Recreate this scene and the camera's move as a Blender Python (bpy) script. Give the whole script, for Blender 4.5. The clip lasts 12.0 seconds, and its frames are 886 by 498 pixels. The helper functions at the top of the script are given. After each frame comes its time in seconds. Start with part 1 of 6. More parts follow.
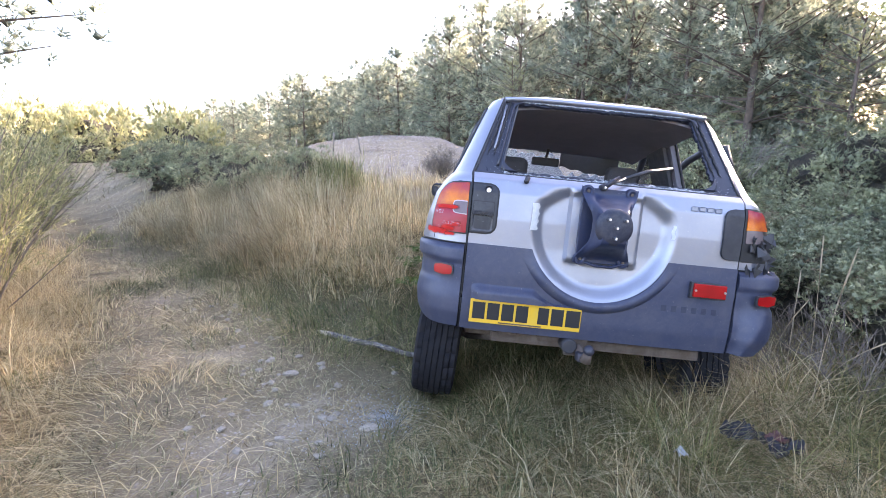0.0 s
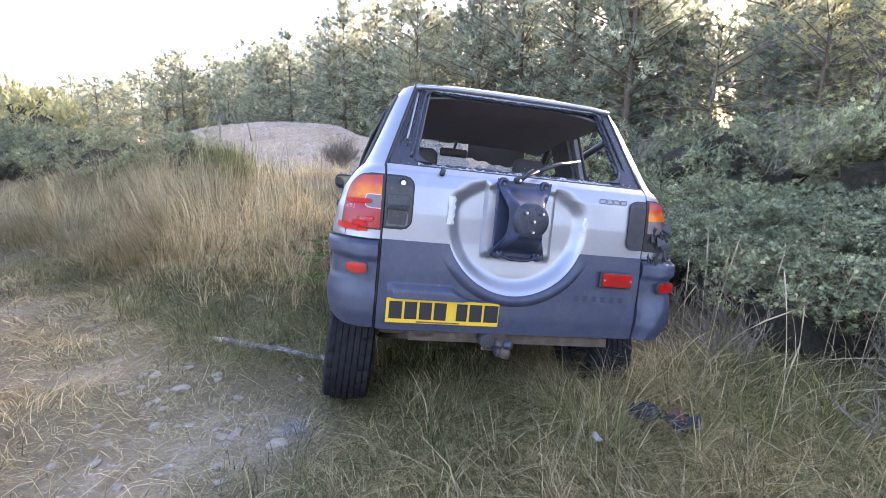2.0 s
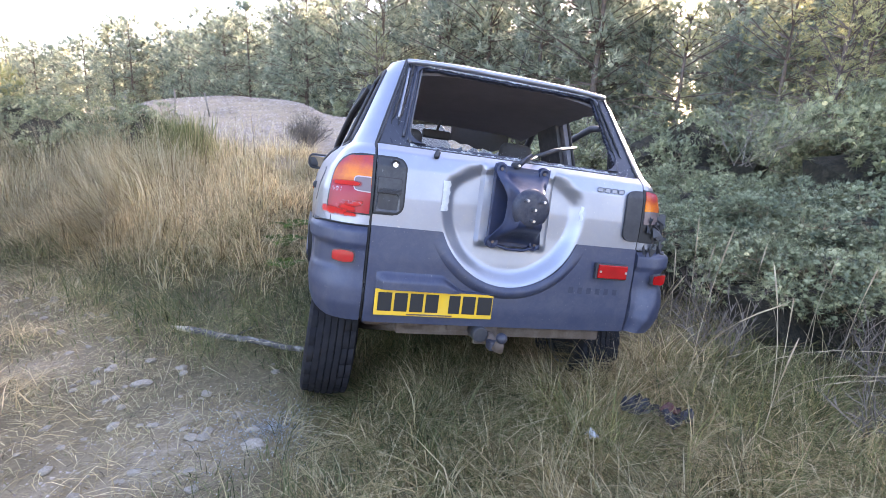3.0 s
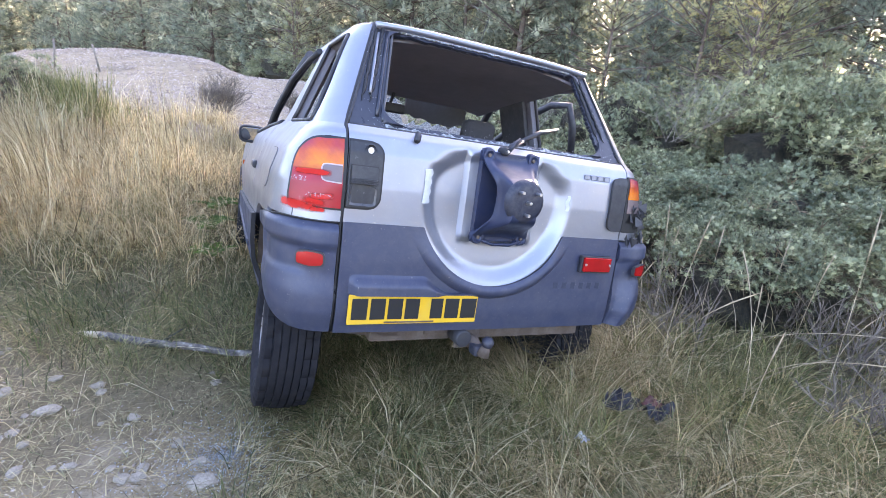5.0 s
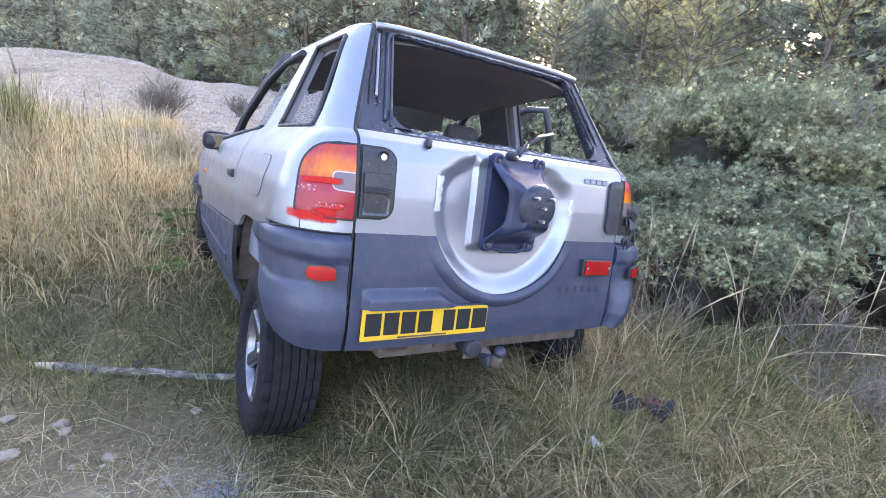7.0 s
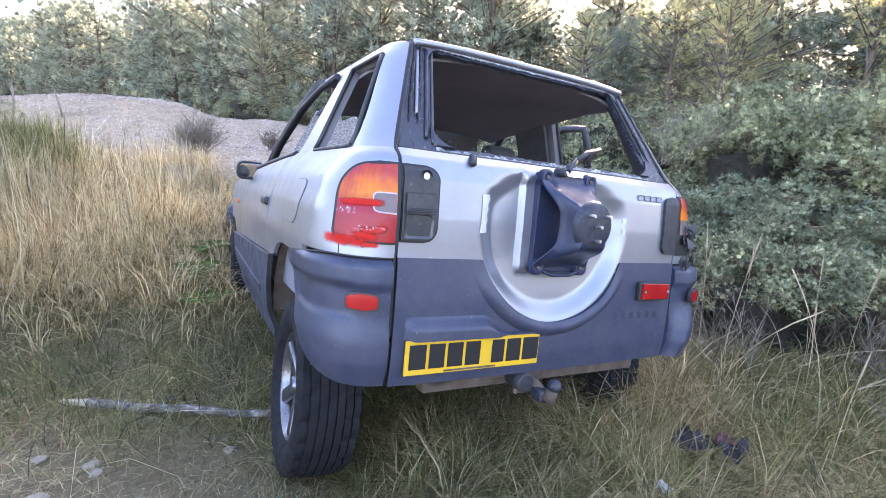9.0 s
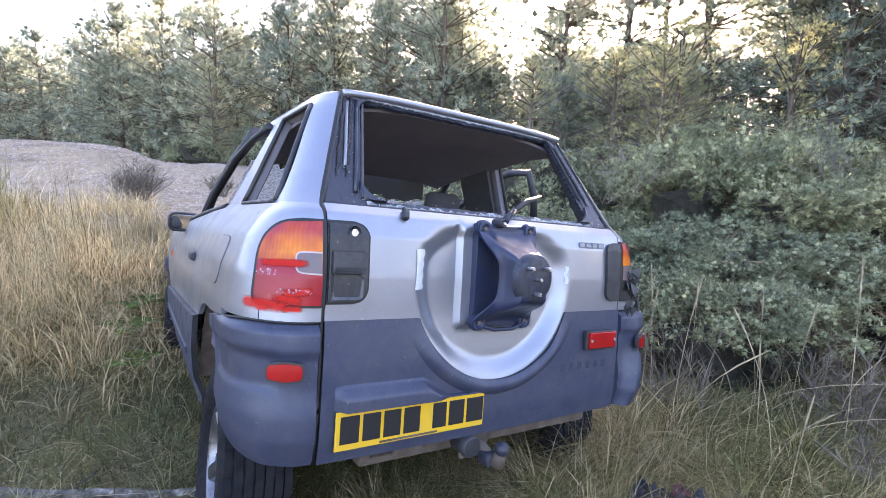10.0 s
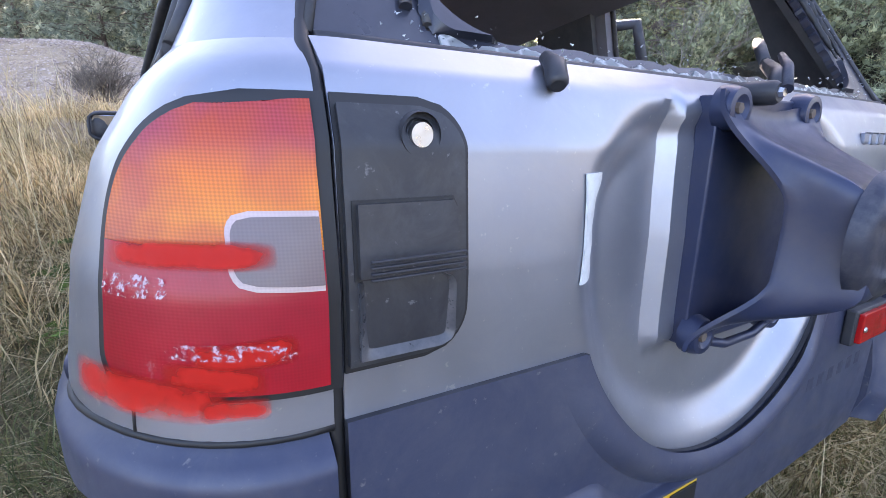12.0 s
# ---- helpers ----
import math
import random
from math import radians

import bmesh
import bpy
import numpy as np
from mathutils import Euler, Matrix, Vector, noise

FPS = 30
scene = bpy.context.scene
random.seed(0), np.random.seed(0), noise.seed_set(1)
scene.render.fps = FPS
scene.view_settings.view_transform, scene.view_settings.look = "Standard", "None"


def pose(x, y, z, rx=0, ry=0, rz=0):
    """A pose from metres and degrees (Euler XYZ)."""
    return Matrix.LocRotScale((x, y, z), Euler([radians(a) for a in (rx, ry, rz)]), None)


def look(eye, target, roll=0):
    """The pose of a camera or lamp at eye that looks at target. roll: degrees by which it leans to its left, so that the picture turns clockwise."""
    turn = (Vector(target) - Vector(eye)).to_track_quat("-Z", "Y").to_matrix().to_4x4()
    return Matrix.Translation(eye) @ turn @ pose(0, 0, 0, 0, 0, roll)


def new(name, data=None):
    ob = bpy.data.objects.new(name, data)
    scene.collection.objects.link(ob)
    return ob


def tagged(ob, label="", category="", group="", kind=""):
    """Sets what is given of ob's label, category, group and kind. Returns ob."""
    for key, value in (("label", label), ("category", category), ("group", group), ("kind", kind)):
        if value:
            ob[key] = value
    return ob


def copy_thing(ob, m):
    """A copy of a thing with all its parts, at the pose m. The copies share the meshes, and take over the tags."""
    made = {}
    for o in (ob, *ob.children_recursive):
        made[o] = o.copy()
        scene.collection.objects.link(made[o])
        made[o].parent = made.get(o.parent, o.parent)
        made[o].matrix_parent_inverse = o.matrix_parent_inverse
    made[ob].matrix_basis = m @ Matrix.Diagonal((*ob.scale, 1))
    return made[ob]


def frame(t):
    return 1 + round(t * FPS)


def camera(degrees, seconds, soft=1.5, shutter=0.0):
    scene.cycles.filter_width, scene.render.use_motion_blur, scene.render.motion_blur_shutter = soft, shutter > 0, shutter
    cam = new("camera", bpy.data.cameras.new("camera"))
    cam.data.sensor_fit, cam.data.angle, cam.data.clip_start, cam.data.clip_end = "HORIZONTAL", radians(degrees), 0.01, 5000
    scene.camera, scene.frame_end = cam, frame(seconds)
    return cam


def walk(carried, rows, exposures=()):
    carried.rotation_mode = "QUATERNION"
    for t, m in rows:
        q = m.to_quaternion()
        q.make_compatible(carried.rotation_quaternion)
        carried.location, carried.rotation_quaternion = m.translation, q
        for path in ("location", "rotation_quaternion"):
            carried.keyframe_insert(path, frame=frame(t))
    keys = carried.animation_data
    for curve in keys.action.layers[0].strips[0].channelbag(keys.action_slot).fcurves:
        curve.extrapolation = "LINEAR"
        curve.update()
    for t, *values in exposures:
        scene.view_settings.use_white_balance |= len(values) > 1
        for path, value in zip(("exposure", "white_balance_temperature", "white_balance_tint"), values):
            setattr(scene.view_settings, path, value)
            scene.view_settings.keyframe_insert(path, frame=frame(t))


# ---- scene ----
cam = camera(83.9, 12.0, soft=0.5, shutter=0.0)
PATH = [
    (0, (0.043, -0.062, 1.268), (0.002, 1.907, 0.919), -0.0),
    (0.5, (0.055, -0.079, 1.282), (0.132, 1.889, 0.932), -0.4),
    (1, (0.06, -0.057, 1.288), (0.259, 1.902, 0.936), -0.6),
    (1.5, (0.035, -0.018, 1.29), (0.33, 1.928, 0.932), -0.3),
    (2, (-0.018, 0.067, 1.275), (0.344, 1.996, 0.887), 0.8),
    (2.5, (-0.086, 0.159, 1.264), (0.364, 2.061, 0.839), 1.8),
    (3, (-0.121, 0.231, 1.264), (0.391, 2.111, 0.815), 2.6),
    (5, (-0.265, 0.566, 1.306), (0.545, 2.307, 0.745), 4.2),
    (5.5, (-0.379, 0.633, 1.314), (0.548, 2.316, 0.759), 4.8),
    (6, (-0.433, 0.681, 1.307), (0.561, 2.329, 0.763), 4.6),
    (6.5, (-0.452, 0.708, 1.297), (0.563, 2.347, 0.764), 4.3),
    (8.5, (-0.457, 0.847, 1.249), (0.495, 2.537, 0.763), 2.9),
    (9, (-0.45, 0.87, 1.24), (0.475, 2.592, 0.818), 2.1),
    (9.5, (-0.425, 0.881, 1.247), (0.555, 2.591, 0.904), 1.8),
    (10, (-0.332, 0.911, 1.285), (0.739, 2.579, 1.018), 1.1),
    (10.5, (-0.151, 1.068, 1.315), (0.883, 2.757, 1.032), -0.6),
    (11, (-0.053, 1.264, 1.301), (0.876, 2.994, 0.92), -1.3),
    (11.5, (-0.039, 1.55, 1.258), (0.887, 3.237, 0.714), -1.3),
    (12, (0.0, 1.841, 1.189), (0.975, 3.452, 0.516), -1.6),
]
EXPOSURE, KELVIN, TINT = 3.2, 6400, 29
walk(cam, [(t, look(eye, target, roll)) for t, eye, target, roll in PATH], [(t, EXPOSURE + e, KELVIN, TINT) for t, e in ((0, -0.03), (1.5, -0.06), (3, 0.08), (5, 0.24), (8.5, 0.23), (9.5, 0.07), (10, -0.05), (11, -0.25), (11.5, -0.45), (12, -0.14))])

# ---- world and sun ----
SUN_TO = Vector((0.732, 0.622, 0.278)).normalized()
world = bpy.data.worlds.new("sky")
scene.world = world
world.use_nodes = True
wn = world.node_tree.nodes
sky = wn.new("ShaderNodeTexSky")
sky.sky_type, sky.sun_disc = "NISHITA", False
sky.sun_elevation = math.asin(SUN_TO.z)
sky.sun_rotation = math.atan2(SUN_TO.x, SUN_TO.y)
sky.air_density, sky.dust_density, sky.ozone_density = 1.0, 3.0, 1.0
wn["Background"].inputs["Strength"].default_value = 0.15
world.node_tree.links.new(sky.outputs[0], wn["Background"].inputs["Color"])

sun = new("sun", bpy.data.lights.new("sun", "SUN"))
sun.data.energy, sun.data.angle, sun.data.color = 5.0, radians(0.6), (1.0, 0.86, 0.66)
sun.matrix_world = look(SUN_TO * 50, (0, 0, 0))

# ---- materials ----
def shader(name, colour=(0.5, 0.5, 0.5), rough=0.6, metal=0.0, **more):
    m = bpy.data.materials.new(name)
    m.use_nodes = True
    b = m.node_tree.nodes["Principled BSDF"]
    b.inputs["Base Color"].default_value = (*colour, 1)
    b.inputs["Roughness"].default_value = rough
    b.inputs["Metallic"].default_value = metal
    for key, value in more.items():
        b.inputs[key.replace("_", " ")].default_value = value
    return m


def ramp(m, stops, source):
    r = m.node_tree.nodes.new("ShaderNodeValToRGB")
    while len(r.color_ramp.elements) < len(stops):
        r.color_ramp.elements.new(0.5)
    for e, (at, c) in zip(r.color_ramp.elements, stops):
        e.position, e.color = at, (*c, 1)
    m.node_tree.links.new(source, r.inputs[0])
    return r.outputs[0]


def noise_of(m, scale, detail=4, rough=0.6, coords="Object", distort=0.0):
    n, t = m.node_tree.nodes, m.node_tree.links
    x, c = n.new("ShaderNodeTexNoise"), n.new("ShaderNodeTexCoord")
    x.inputs["Scale"].default_value, x.inputs["Detail"].default_value = scale, detail
    x.inputs["Roughness"].default_value, x.inputs["Distortion"].default_value = rough, distort
    t.new(c.outputs[coords], x.inputs["Vector"])
    return x.outputs["Fac"]


def blend(m, fac, a, b, how="MIX"):
    x = m.node_tree.nodes.new("ShaderNodeMix")
    x.data_type, x.blend_type = "RGBA", how
    for socket, v in ((x.inputs["Factor"], fac), (x.inputs["A"], a), (x.inputs["B"], b)):
        if isinstance(v, (int, float)):
            socket.default_value = v
        elif isinstance(v, tuple):
            socket.default_value = (*v, 1)
        else:
            m.node_tree.links.new(v, socket)
    return x.outputs["Result"]


def feed(m, socket, value):
    m.node_tree.links.new(value, m.node_tree.nodes["Principled BSDF"].inputs[socket])


def relief(m, height, strength=0.3, distance=0.01):
    b = m.node_tree.nodes.new("ShaderNodeBump")
    b.inputs["Strength"].default_value, b.inputs["Distance"].default_value = strength, distance
    m.node_tree.links.new(height, b.inputs["Height"])
    feed(m, "Normal", b.outputs["Normal"])


def worn(name, colour, rough, metal=0.0, dirt=(0.16, 0.14, 0.12), amount=0.5, scale=6.0, **more):
    """Paint, plastic or metal with dust stains and uneven gloss."""
    m = shader(name, colour, rough, metal, **more)
    stains = ramp(m, [(0.42, (0, 0, 0)), (0.75, (amount,) * 3)], noise_of(m, scale, 8, 0.7))
    feed(m, "Base Color", blend(m, stains, colour, dirt))
    feed(m, "Roughness", ramp(m, [(0.3, (rough * 0.85,) * 3), (0.7, (min(1, rough * 1.35),) * 3)], noise_of(m, scale * 3, 6)))
    return m


def leafy(name, stops, translucent=0.35, rough=0.6, clump=0.0):
    """Thin leaves: each one its own tint, and light passes through."""
    m = shader(name, stops[0][1], rough)
    n, t = m.node_tree.nodes, m.node_tree.links
    g = n.new("ShaderNodeNewGeometry")
    o = n.new("ShaderNodeObjectInfo")
    tint = ramp(m, stops, g.outputs["Random Per Island"])
    patchy = ramp(m, [(0.3, (0.62, 0.66, 0.62)), (0.7, (1.2, 1.16, 1.1))], noise_of(m, 1.1, 3))
    tint = blend(m, 1.0, tint, patchy, "MULTIPLY")
    tree = ramp(m, [(0.0, (0.76, 0.8, 0.8)), (1.0, (1.2, 1.14, 1.04))], o.outputs["Random"])
    tint = blend(m, 1.0, tint, tree, "MULTIPLY")
    # Random light and dark patches stand for lit and shaded clumps of leaves.
    if clump:
        lit_clumps = ramp(m, [(0.36, (0.66, 0.68, 0.66)), (0.64, (1.3, 1.26, 1.18))], noise_of(m, clump, 2, 0.5))
        tint = blend(m, 1.0, tint, lit_clumps, "MULTIPLY")
    feed(m, "Base Color", tint)
    tr, mix = n.new("ShaderNodeBsdfTranslucent"), n.new("ShaderNodeMixShader")
    t.new(tint, tr.inputs["Color"])
    mix.inputs[0].default_value = translucent
    t.new(n["Principled BSDF"].outputs[0], mix.inputs[1])
    t.new(tr.outputs[0], mix.inputs[2])
    t.new(mix.outputs[0], n["Material Output"].inputs["Surface"])
    return m


M_DRY = leafy("dry grass", [(0.0, (0.09, 0.066, 0.034)), (0.2, (0.32, 0.24, 0.125)), (0.55, (0.62, 0.505, 0.3)), (1.0, (0.87, 0.77, 0.55))], 0.55)
M_GREEN = leafy("green grass", [(0.0, (0.05, 0.058, 0.02)), (0.5, (0.19, 0.213, 0.08)), (0.85, (0.33, 0.315, 0.145)), (1.0, (0.54, 0.47, 0.28))], 0.5)
M_THATCH = leafy("matted grass", [(0.0, (0.07, 0.052, 0.026)), (0.25, (0.25, 0.192, 0.1)), (0.6, (0.48, 0.385, 0.215)), (0.88, (0.76, 0.645, 0.41)), (1.0, (0.17, 0.2, 0.08))], 0.3)
M_GORSE = leafy("gorse", [(0.0, (0.168, 0.192, 0.118)), (0.4, (0.262, 0.293, 0.182)), (0.85, (0.38, 0.405, 0.258)), (1.0, (0.52, 0.51, 0.325))], 0.25, clump=4.2)
M_GORSE_DRY = leafy("gorse dry", [(0.0, (0.16, 0.11, 0.07)), (0.6, (0.3, 0.22, 0.15)), (1.0, (0.38, 0.32, 0.22))], 0.25)
# Needles paler than real foliage: the haze over the wood is put into them.
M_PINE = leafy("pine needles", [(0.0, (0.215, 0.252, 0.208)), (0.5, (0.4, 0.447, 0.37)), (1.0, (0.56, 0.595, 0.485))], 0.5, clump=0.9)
# Yellow of low sunlight on leaves, put into the leaf colour.
M_YELLOW = leafy("sunlit yellow leaves", [(0.0, (0.4, 0.4, 0.18)), (0.5, (0.52, 0.5, 0.26)), (1.0, (0.64, 0.6, 0.36))], 0.5)
M_BROOM = leafy("broom", [(0.0, (0.1, 0.115, 0.05)), (0.5, (0.25, 0.26, 0.125)), (1.0, (0.55, 0.5, 0.28))], 0.45)
M_FERN = leafy("fern", [(0.0, (0.08, 0.16, 0.03)), (1.0, (0.22, 0.32, 0.07))], 0.4)

M_BARK = shader("bark", (0.13, 0.095, 0.07), 0.9)
feed(M_BARK, "Base Color", ramp(M_BARK, [(0.3, (0.06, 0.05, 0.042)), (0.6, (0.17, 0.125, 0.095)), (0.8, (0.26, 0.17, 0.11))], noise_of(M_BARK, 7, 8, 0.7)))
relief(M_BARK, noise_of(M_BARK, 22, 6), 0.8, 0.02)
M_TWIG = shader("twigs", (0.14, 0.115, 0.09), 0.9)
feed(M_TWIG, "Base Color", ramp(M_TWIG, [(0.3, (0.07, 0.055, 0.04)), (0.7, (0.24, 0.2, 0.16))], noise_of(M_TWIG, 9, 5)))
M_DEADWOOD = shader("grey dead wood", (0.3, 0.27, 0.23), 0.9)
feed(M_DEADWOOD, "Base Color", ramp(M_DEADWOOD, [(0.3, (0.11, 0.09, 0.07)), (0.7, (0.33, 0.285, 0.235))], noise_of(M_DEADWOOD, 12, 5)))
# Bare twigs and the shade among them, both put into one dark colour.
M_CORE = shader("shaded inner twigs", (0.035, 0.032, 0.022), 1.0)
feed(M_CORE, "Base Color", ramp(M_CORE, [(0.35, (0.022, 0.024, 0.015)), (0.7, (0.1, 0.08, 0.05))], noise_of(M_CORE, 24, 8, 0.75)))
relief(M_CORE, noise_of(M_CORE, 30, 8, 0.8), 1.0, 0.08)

M_GROUND = shader("ground", (0.25, 0.2, 0.13), 0.95)
# Soil darkened where grass grows, for the shade between the blades.
_soil = ramp(M_GROUND, [(0.25, (0.09, 0.069, 0.037)), (0.5, (0.195, 0.155, 0.085)), (0.7, (0.31, 0.25, 0.142)), (0.85, (0.11, 0.112, 0.05))], noise_of(M_GROUND, 1.6, 10, 0.7))
_fine = ramp(M_GROUND, [(0.3, (0.55, 0.53, 0.5)), (0.7, (1.35, 1.33, 1.28))], noise_of(M_GROUND, 38, 8, 0.75))
_soil = blend(M_GROUND, 1.0, _soil, _fine, "MULTIPLY")
_bare = M_GROUND.node_tree.nodes.new("ShaderNodeAttribute")
_bare.attribute_name = "bare"
_sand = ramp(M_GROUND, [(0.3, (0.24, 0.182, 0.112)), (0.55, (0.37, 0.292, 0.19)), (0.75, (0.5, 0.42, 0.31))], noise_of(M_GROUND, 5, 10, 0.75))
_sand = blend(M_GROUND, 1.0, _sand, ramp(M_GROUND, [(0.3, (0.6, 0.6, 0.6)), (0.7, (1.25, 1.25, 1.25))], noise_of(M_GROUND, 60, 6, 0.8)), "MULTIPLY")
feed(M_GROUND, "Base Color", blend(M_GROUND, _bare.outputs["Fac"], _soil, _sand))
relief(M_GROUND, noise_of(M_GROUND, 30, 10, 0.75), 0.9, 0.03)

M_STONE = shader("stone", (0.35, 0.33, 0.3), 0.85)
feed(M_STONE, "Base Color", ramp(M_STONE, [(0.3, (0.2, 0.165, 0.12)), (0.5, (0.33, 0.28, 0.215)), (0.75, (0.48, 0.42, 0.34))], noise_of(M_STONE, 7, 8)))
relief(M_STONE, noise_of(M_STONE, 40, 5), 0.5, 0.01)
M_GRAVEL = shader("gravel stones", (0.36, 0.33, 0.31), 0.9)
_g = M_GRAVEL.node_tree.nodes.new("ShaderNodeNewGeometry")
feed(M_GRAVEL, "Base Color", ramp(M_GRAVEL, [(0.0, (0.19, 0.145, 0.11)), (0.5, (0.34, 0.275, 0.22)), (1.0, (0.51, 0.435, 0.36))], _g.outputs["Random Per Island"]))

M_SILVER = worn("silver paint", (0.285, 0.3, 0.35), 0.36, 0.75, (0.3, 0.29, 0.29), 0.35, 3.0, Coat_Weight=0.35, Coat_Roughness=0.12)
M_CLAD = worn("blue grey cladding", (0.032, 0.04, 0.076), 0.42, 0.15, (0.15, 0.145, 0.15), 0.25, 4.0)
M_RECESS = worn("worn pull recess", (0.032, 0.034, 0.042), 0.28, 0.0, (0.16, 0.155, 0.16), 0.5, 20.0)
M_HANDLE = worn("black handle plastic", (0.017, 0.018, 0.023), 0.4, 0.0, (0.06, 0.058, 0.058), 0.4, 9.0)
for _m, _tone, _much in ((M_SILVER, (0.5, 0.49, 0.48), 0.5), (M_CLAD, (0.2, 0.19, 0.18), 0.6), (M_HANDLE, (0.2, 0.2, 0.2), 0.6)):
    # fine dust specks and a slightly uneven skin
    _base = _m.node_tree.nodes["Principled BSDF"].inputs["Base Color"].links[0].from_socket
    _specks = ramp(_m, [(0.66, (0, 0, 0)), (0.74, (_much,) * 3)], noise_of(_m, 95, 4, 0.6))
    _film = ramp(_m, [(0.45, (0, 0, 0)), (0.8, (0.3 * _much,) * 3)], noise_of(_m, 13, 9, 0.75, distort=0.6))
    feed(_m, "Base Color", blend(_m, _specks, blend(_m, _film, _base, _tone), _tone))
    relief(_m, noise_of(_m, 16, 5, 0.6), 0.05, 0.01)
M_BLACK = worn("black trim plastic", (0.02, 0.021, 0.026), 0.5, 0.0, (0.09, 0.085, 0.08), 0.4, 8.0)
M_TRIM = worn("grey trim plastic", (0.05, 0.052, 0.06), 0.55, 0.0, (0.12, 0.115, 0.11), 0.5, 9.0)
M_DARK = worn("dark navy steel", (0.018, 0.027, 0.064), 0.36, 0.15, (0.09, 0.075, 0.07), 0.35, 9.0)
M_HUB = worn("scuffed dark hub steel", (0.014, 0.018, 0.034), 0.45, 0.1, (0.13, 0.12, 0.12), 0.5, 26.0)
# Darker than the cladding: the recess shade of its letters, in colour.
M_EMBOSS = worn("embossed cladding", (0.022, 0.028, 0.054), 0.5, 0.1, (0.08, 0.08, 0.09), 0.3, 20.0)
M_SEAL = worn("sooty window surround", (0.018, 0.021, 0.034), 0.3, 0.0, (0.07, 0.075, 0.09), 0.5, 7.0)
M_LINING = worn("grey cloth lining", (0.2, 0.2, 0.235), 0.9, 0.0, (0.13, 0.13, 0.145), 0.4, 5.0)
M_SEAT = worn("dark seat cloth", (0.06, 0.06, 0.066), 0.95, 0.0, (0.08, 0.08, 0.085), 0.4, 14.0)
M_RUBBER = worn("tyre rubber", (0.009, 0.009, 0.012), 0.7, 0.0, (0.03, 0.028, 0.028), 0.4, 9.0, Specular_IOR_Level=0.25)
M_ALLOY = worn("alloy", (0.24, 0.24, 0.26), 0.3, 0.9, (0.06, 0.055, 0.05), 0.8, 12.0)
M_RUST = worn("rusty underbody steel", (0.09, 0.065, 0.05), 0.85, 0.1, (0.2, 0.17, 0.14), 0.6, 14.0)
M_CHROME = worn("bare metal", (0.6, 0.6, 0.62), 0.28, 1.0, (0.25, 0.2, 0.16), 0.4, 30.0)
M_PLATE = worn("yellow plate", (0.68, 0.4, 0.01), 0.4, 0.0, (0.45, 0.36, 0.14), 0.3, 14.0)
M_INK = shader("black characters", (0.009, 0.009, 0.01), 0.55)
M_BADGE = worn("faded badge grey", (0.24, 0.25, 0.285), 0.4, 0.7, (0.3, 0.3, 0.31), 0.4, 20.0)


def lens_material(name, colour, rough=0.26, dull=None, ribs=0.05, fine=0.06):
    """Coloured plastic, moulded in a fine grid of ribs, unevenly faded."""
    m = shader(name, colour, rough, Coat_Weight=0.12, Coat_Roughness=0.1, Specular_IOR_Level=0.3)
    n, t = m.node_tree.nodes, m.node_tree.links
    c = n.new("ShaderNodeTexCoord")
    grid = None
    for way in ("X", "Z"):
        w = n.new("ShaderNodeTexWave")
        w.bands_direction = way
        w.inputs["Scale"].default_value = 110
        t.new(c.outputs["Object"], w.inputs["Vector"])
        grid = w.outputs["Fac"] if grid is None else blend(m, 0.5, grid, w.outputs["Fac"])
    tint = blend(m, ramp(m, [(0.35, (0, 0, 0)), (0.65, (1, 1, 1))], noise_of(m, 9, 3)), dull or tuple(v * 0.75 for v in colour), colour)
    tint = blend(m, 1.0, tint, ramp(m, [(0.2, (1 - fine,) * 3), (0.8, (1 + 0.5 * fine,) * 3)], grid), "MULTIPLY")
    wear = ramp(m, [(0.68, (0, 0, 0)), (0.76, (0.5,) * 3)], noise_of(m, 34, 6, 0.7))
    feed(m, "Base Color", blend(m, wear, tint, tuple(min(1, v * 0.8 + 0.12) for v in colour)))
    relief(m, grid, ribs, 0.001)
    return m


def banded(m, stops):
    """Multiplies a lens's colour by height: its inner reflections are painted in as bands."""
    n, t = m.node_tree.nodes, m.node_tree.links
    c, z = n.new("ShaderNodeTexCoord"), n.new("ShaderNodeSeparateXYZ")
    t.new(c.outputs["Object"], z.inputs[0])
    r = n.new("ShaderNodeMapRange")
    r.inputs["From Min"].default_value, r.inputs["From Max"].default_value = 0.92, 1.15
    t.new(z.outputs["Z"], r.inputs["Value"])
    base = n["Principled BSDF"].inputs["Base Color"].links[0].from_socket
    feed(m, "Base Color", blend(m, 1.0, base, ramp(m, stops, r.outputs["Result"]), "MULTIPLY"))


M_RED = lens_material("red lens", (0.36, 0.01, 0.018))
M_AMBER = lens_material("amber lens", (0.56, 0.135, 0.005), dull=(0.38, 0.06, 0.016), ribs=0.14, fine=0.22)
# Reflector depth and sky sheen, painted as bands of lens colour.
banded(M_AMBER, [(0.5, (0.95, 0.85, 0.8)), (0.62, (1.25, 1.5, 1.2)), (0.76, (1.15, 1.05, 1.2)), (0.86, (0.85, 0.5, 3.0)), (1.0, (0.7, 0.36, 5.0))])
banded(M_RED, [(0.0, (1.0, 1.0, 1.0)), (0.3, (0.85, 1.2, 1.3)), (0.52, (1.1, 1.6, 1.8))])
M_SCUFF = worn("pale scuffed lens", (0.62, 0.45, 0.5), 0.6, 0.0, (0.5, 0.3, 0.35), 0.5, 40.0)
_sc = M_SCUFF.node_tree.nodes.new("ShaderNodeAttribute")
_sc.attribute_name = "rim"
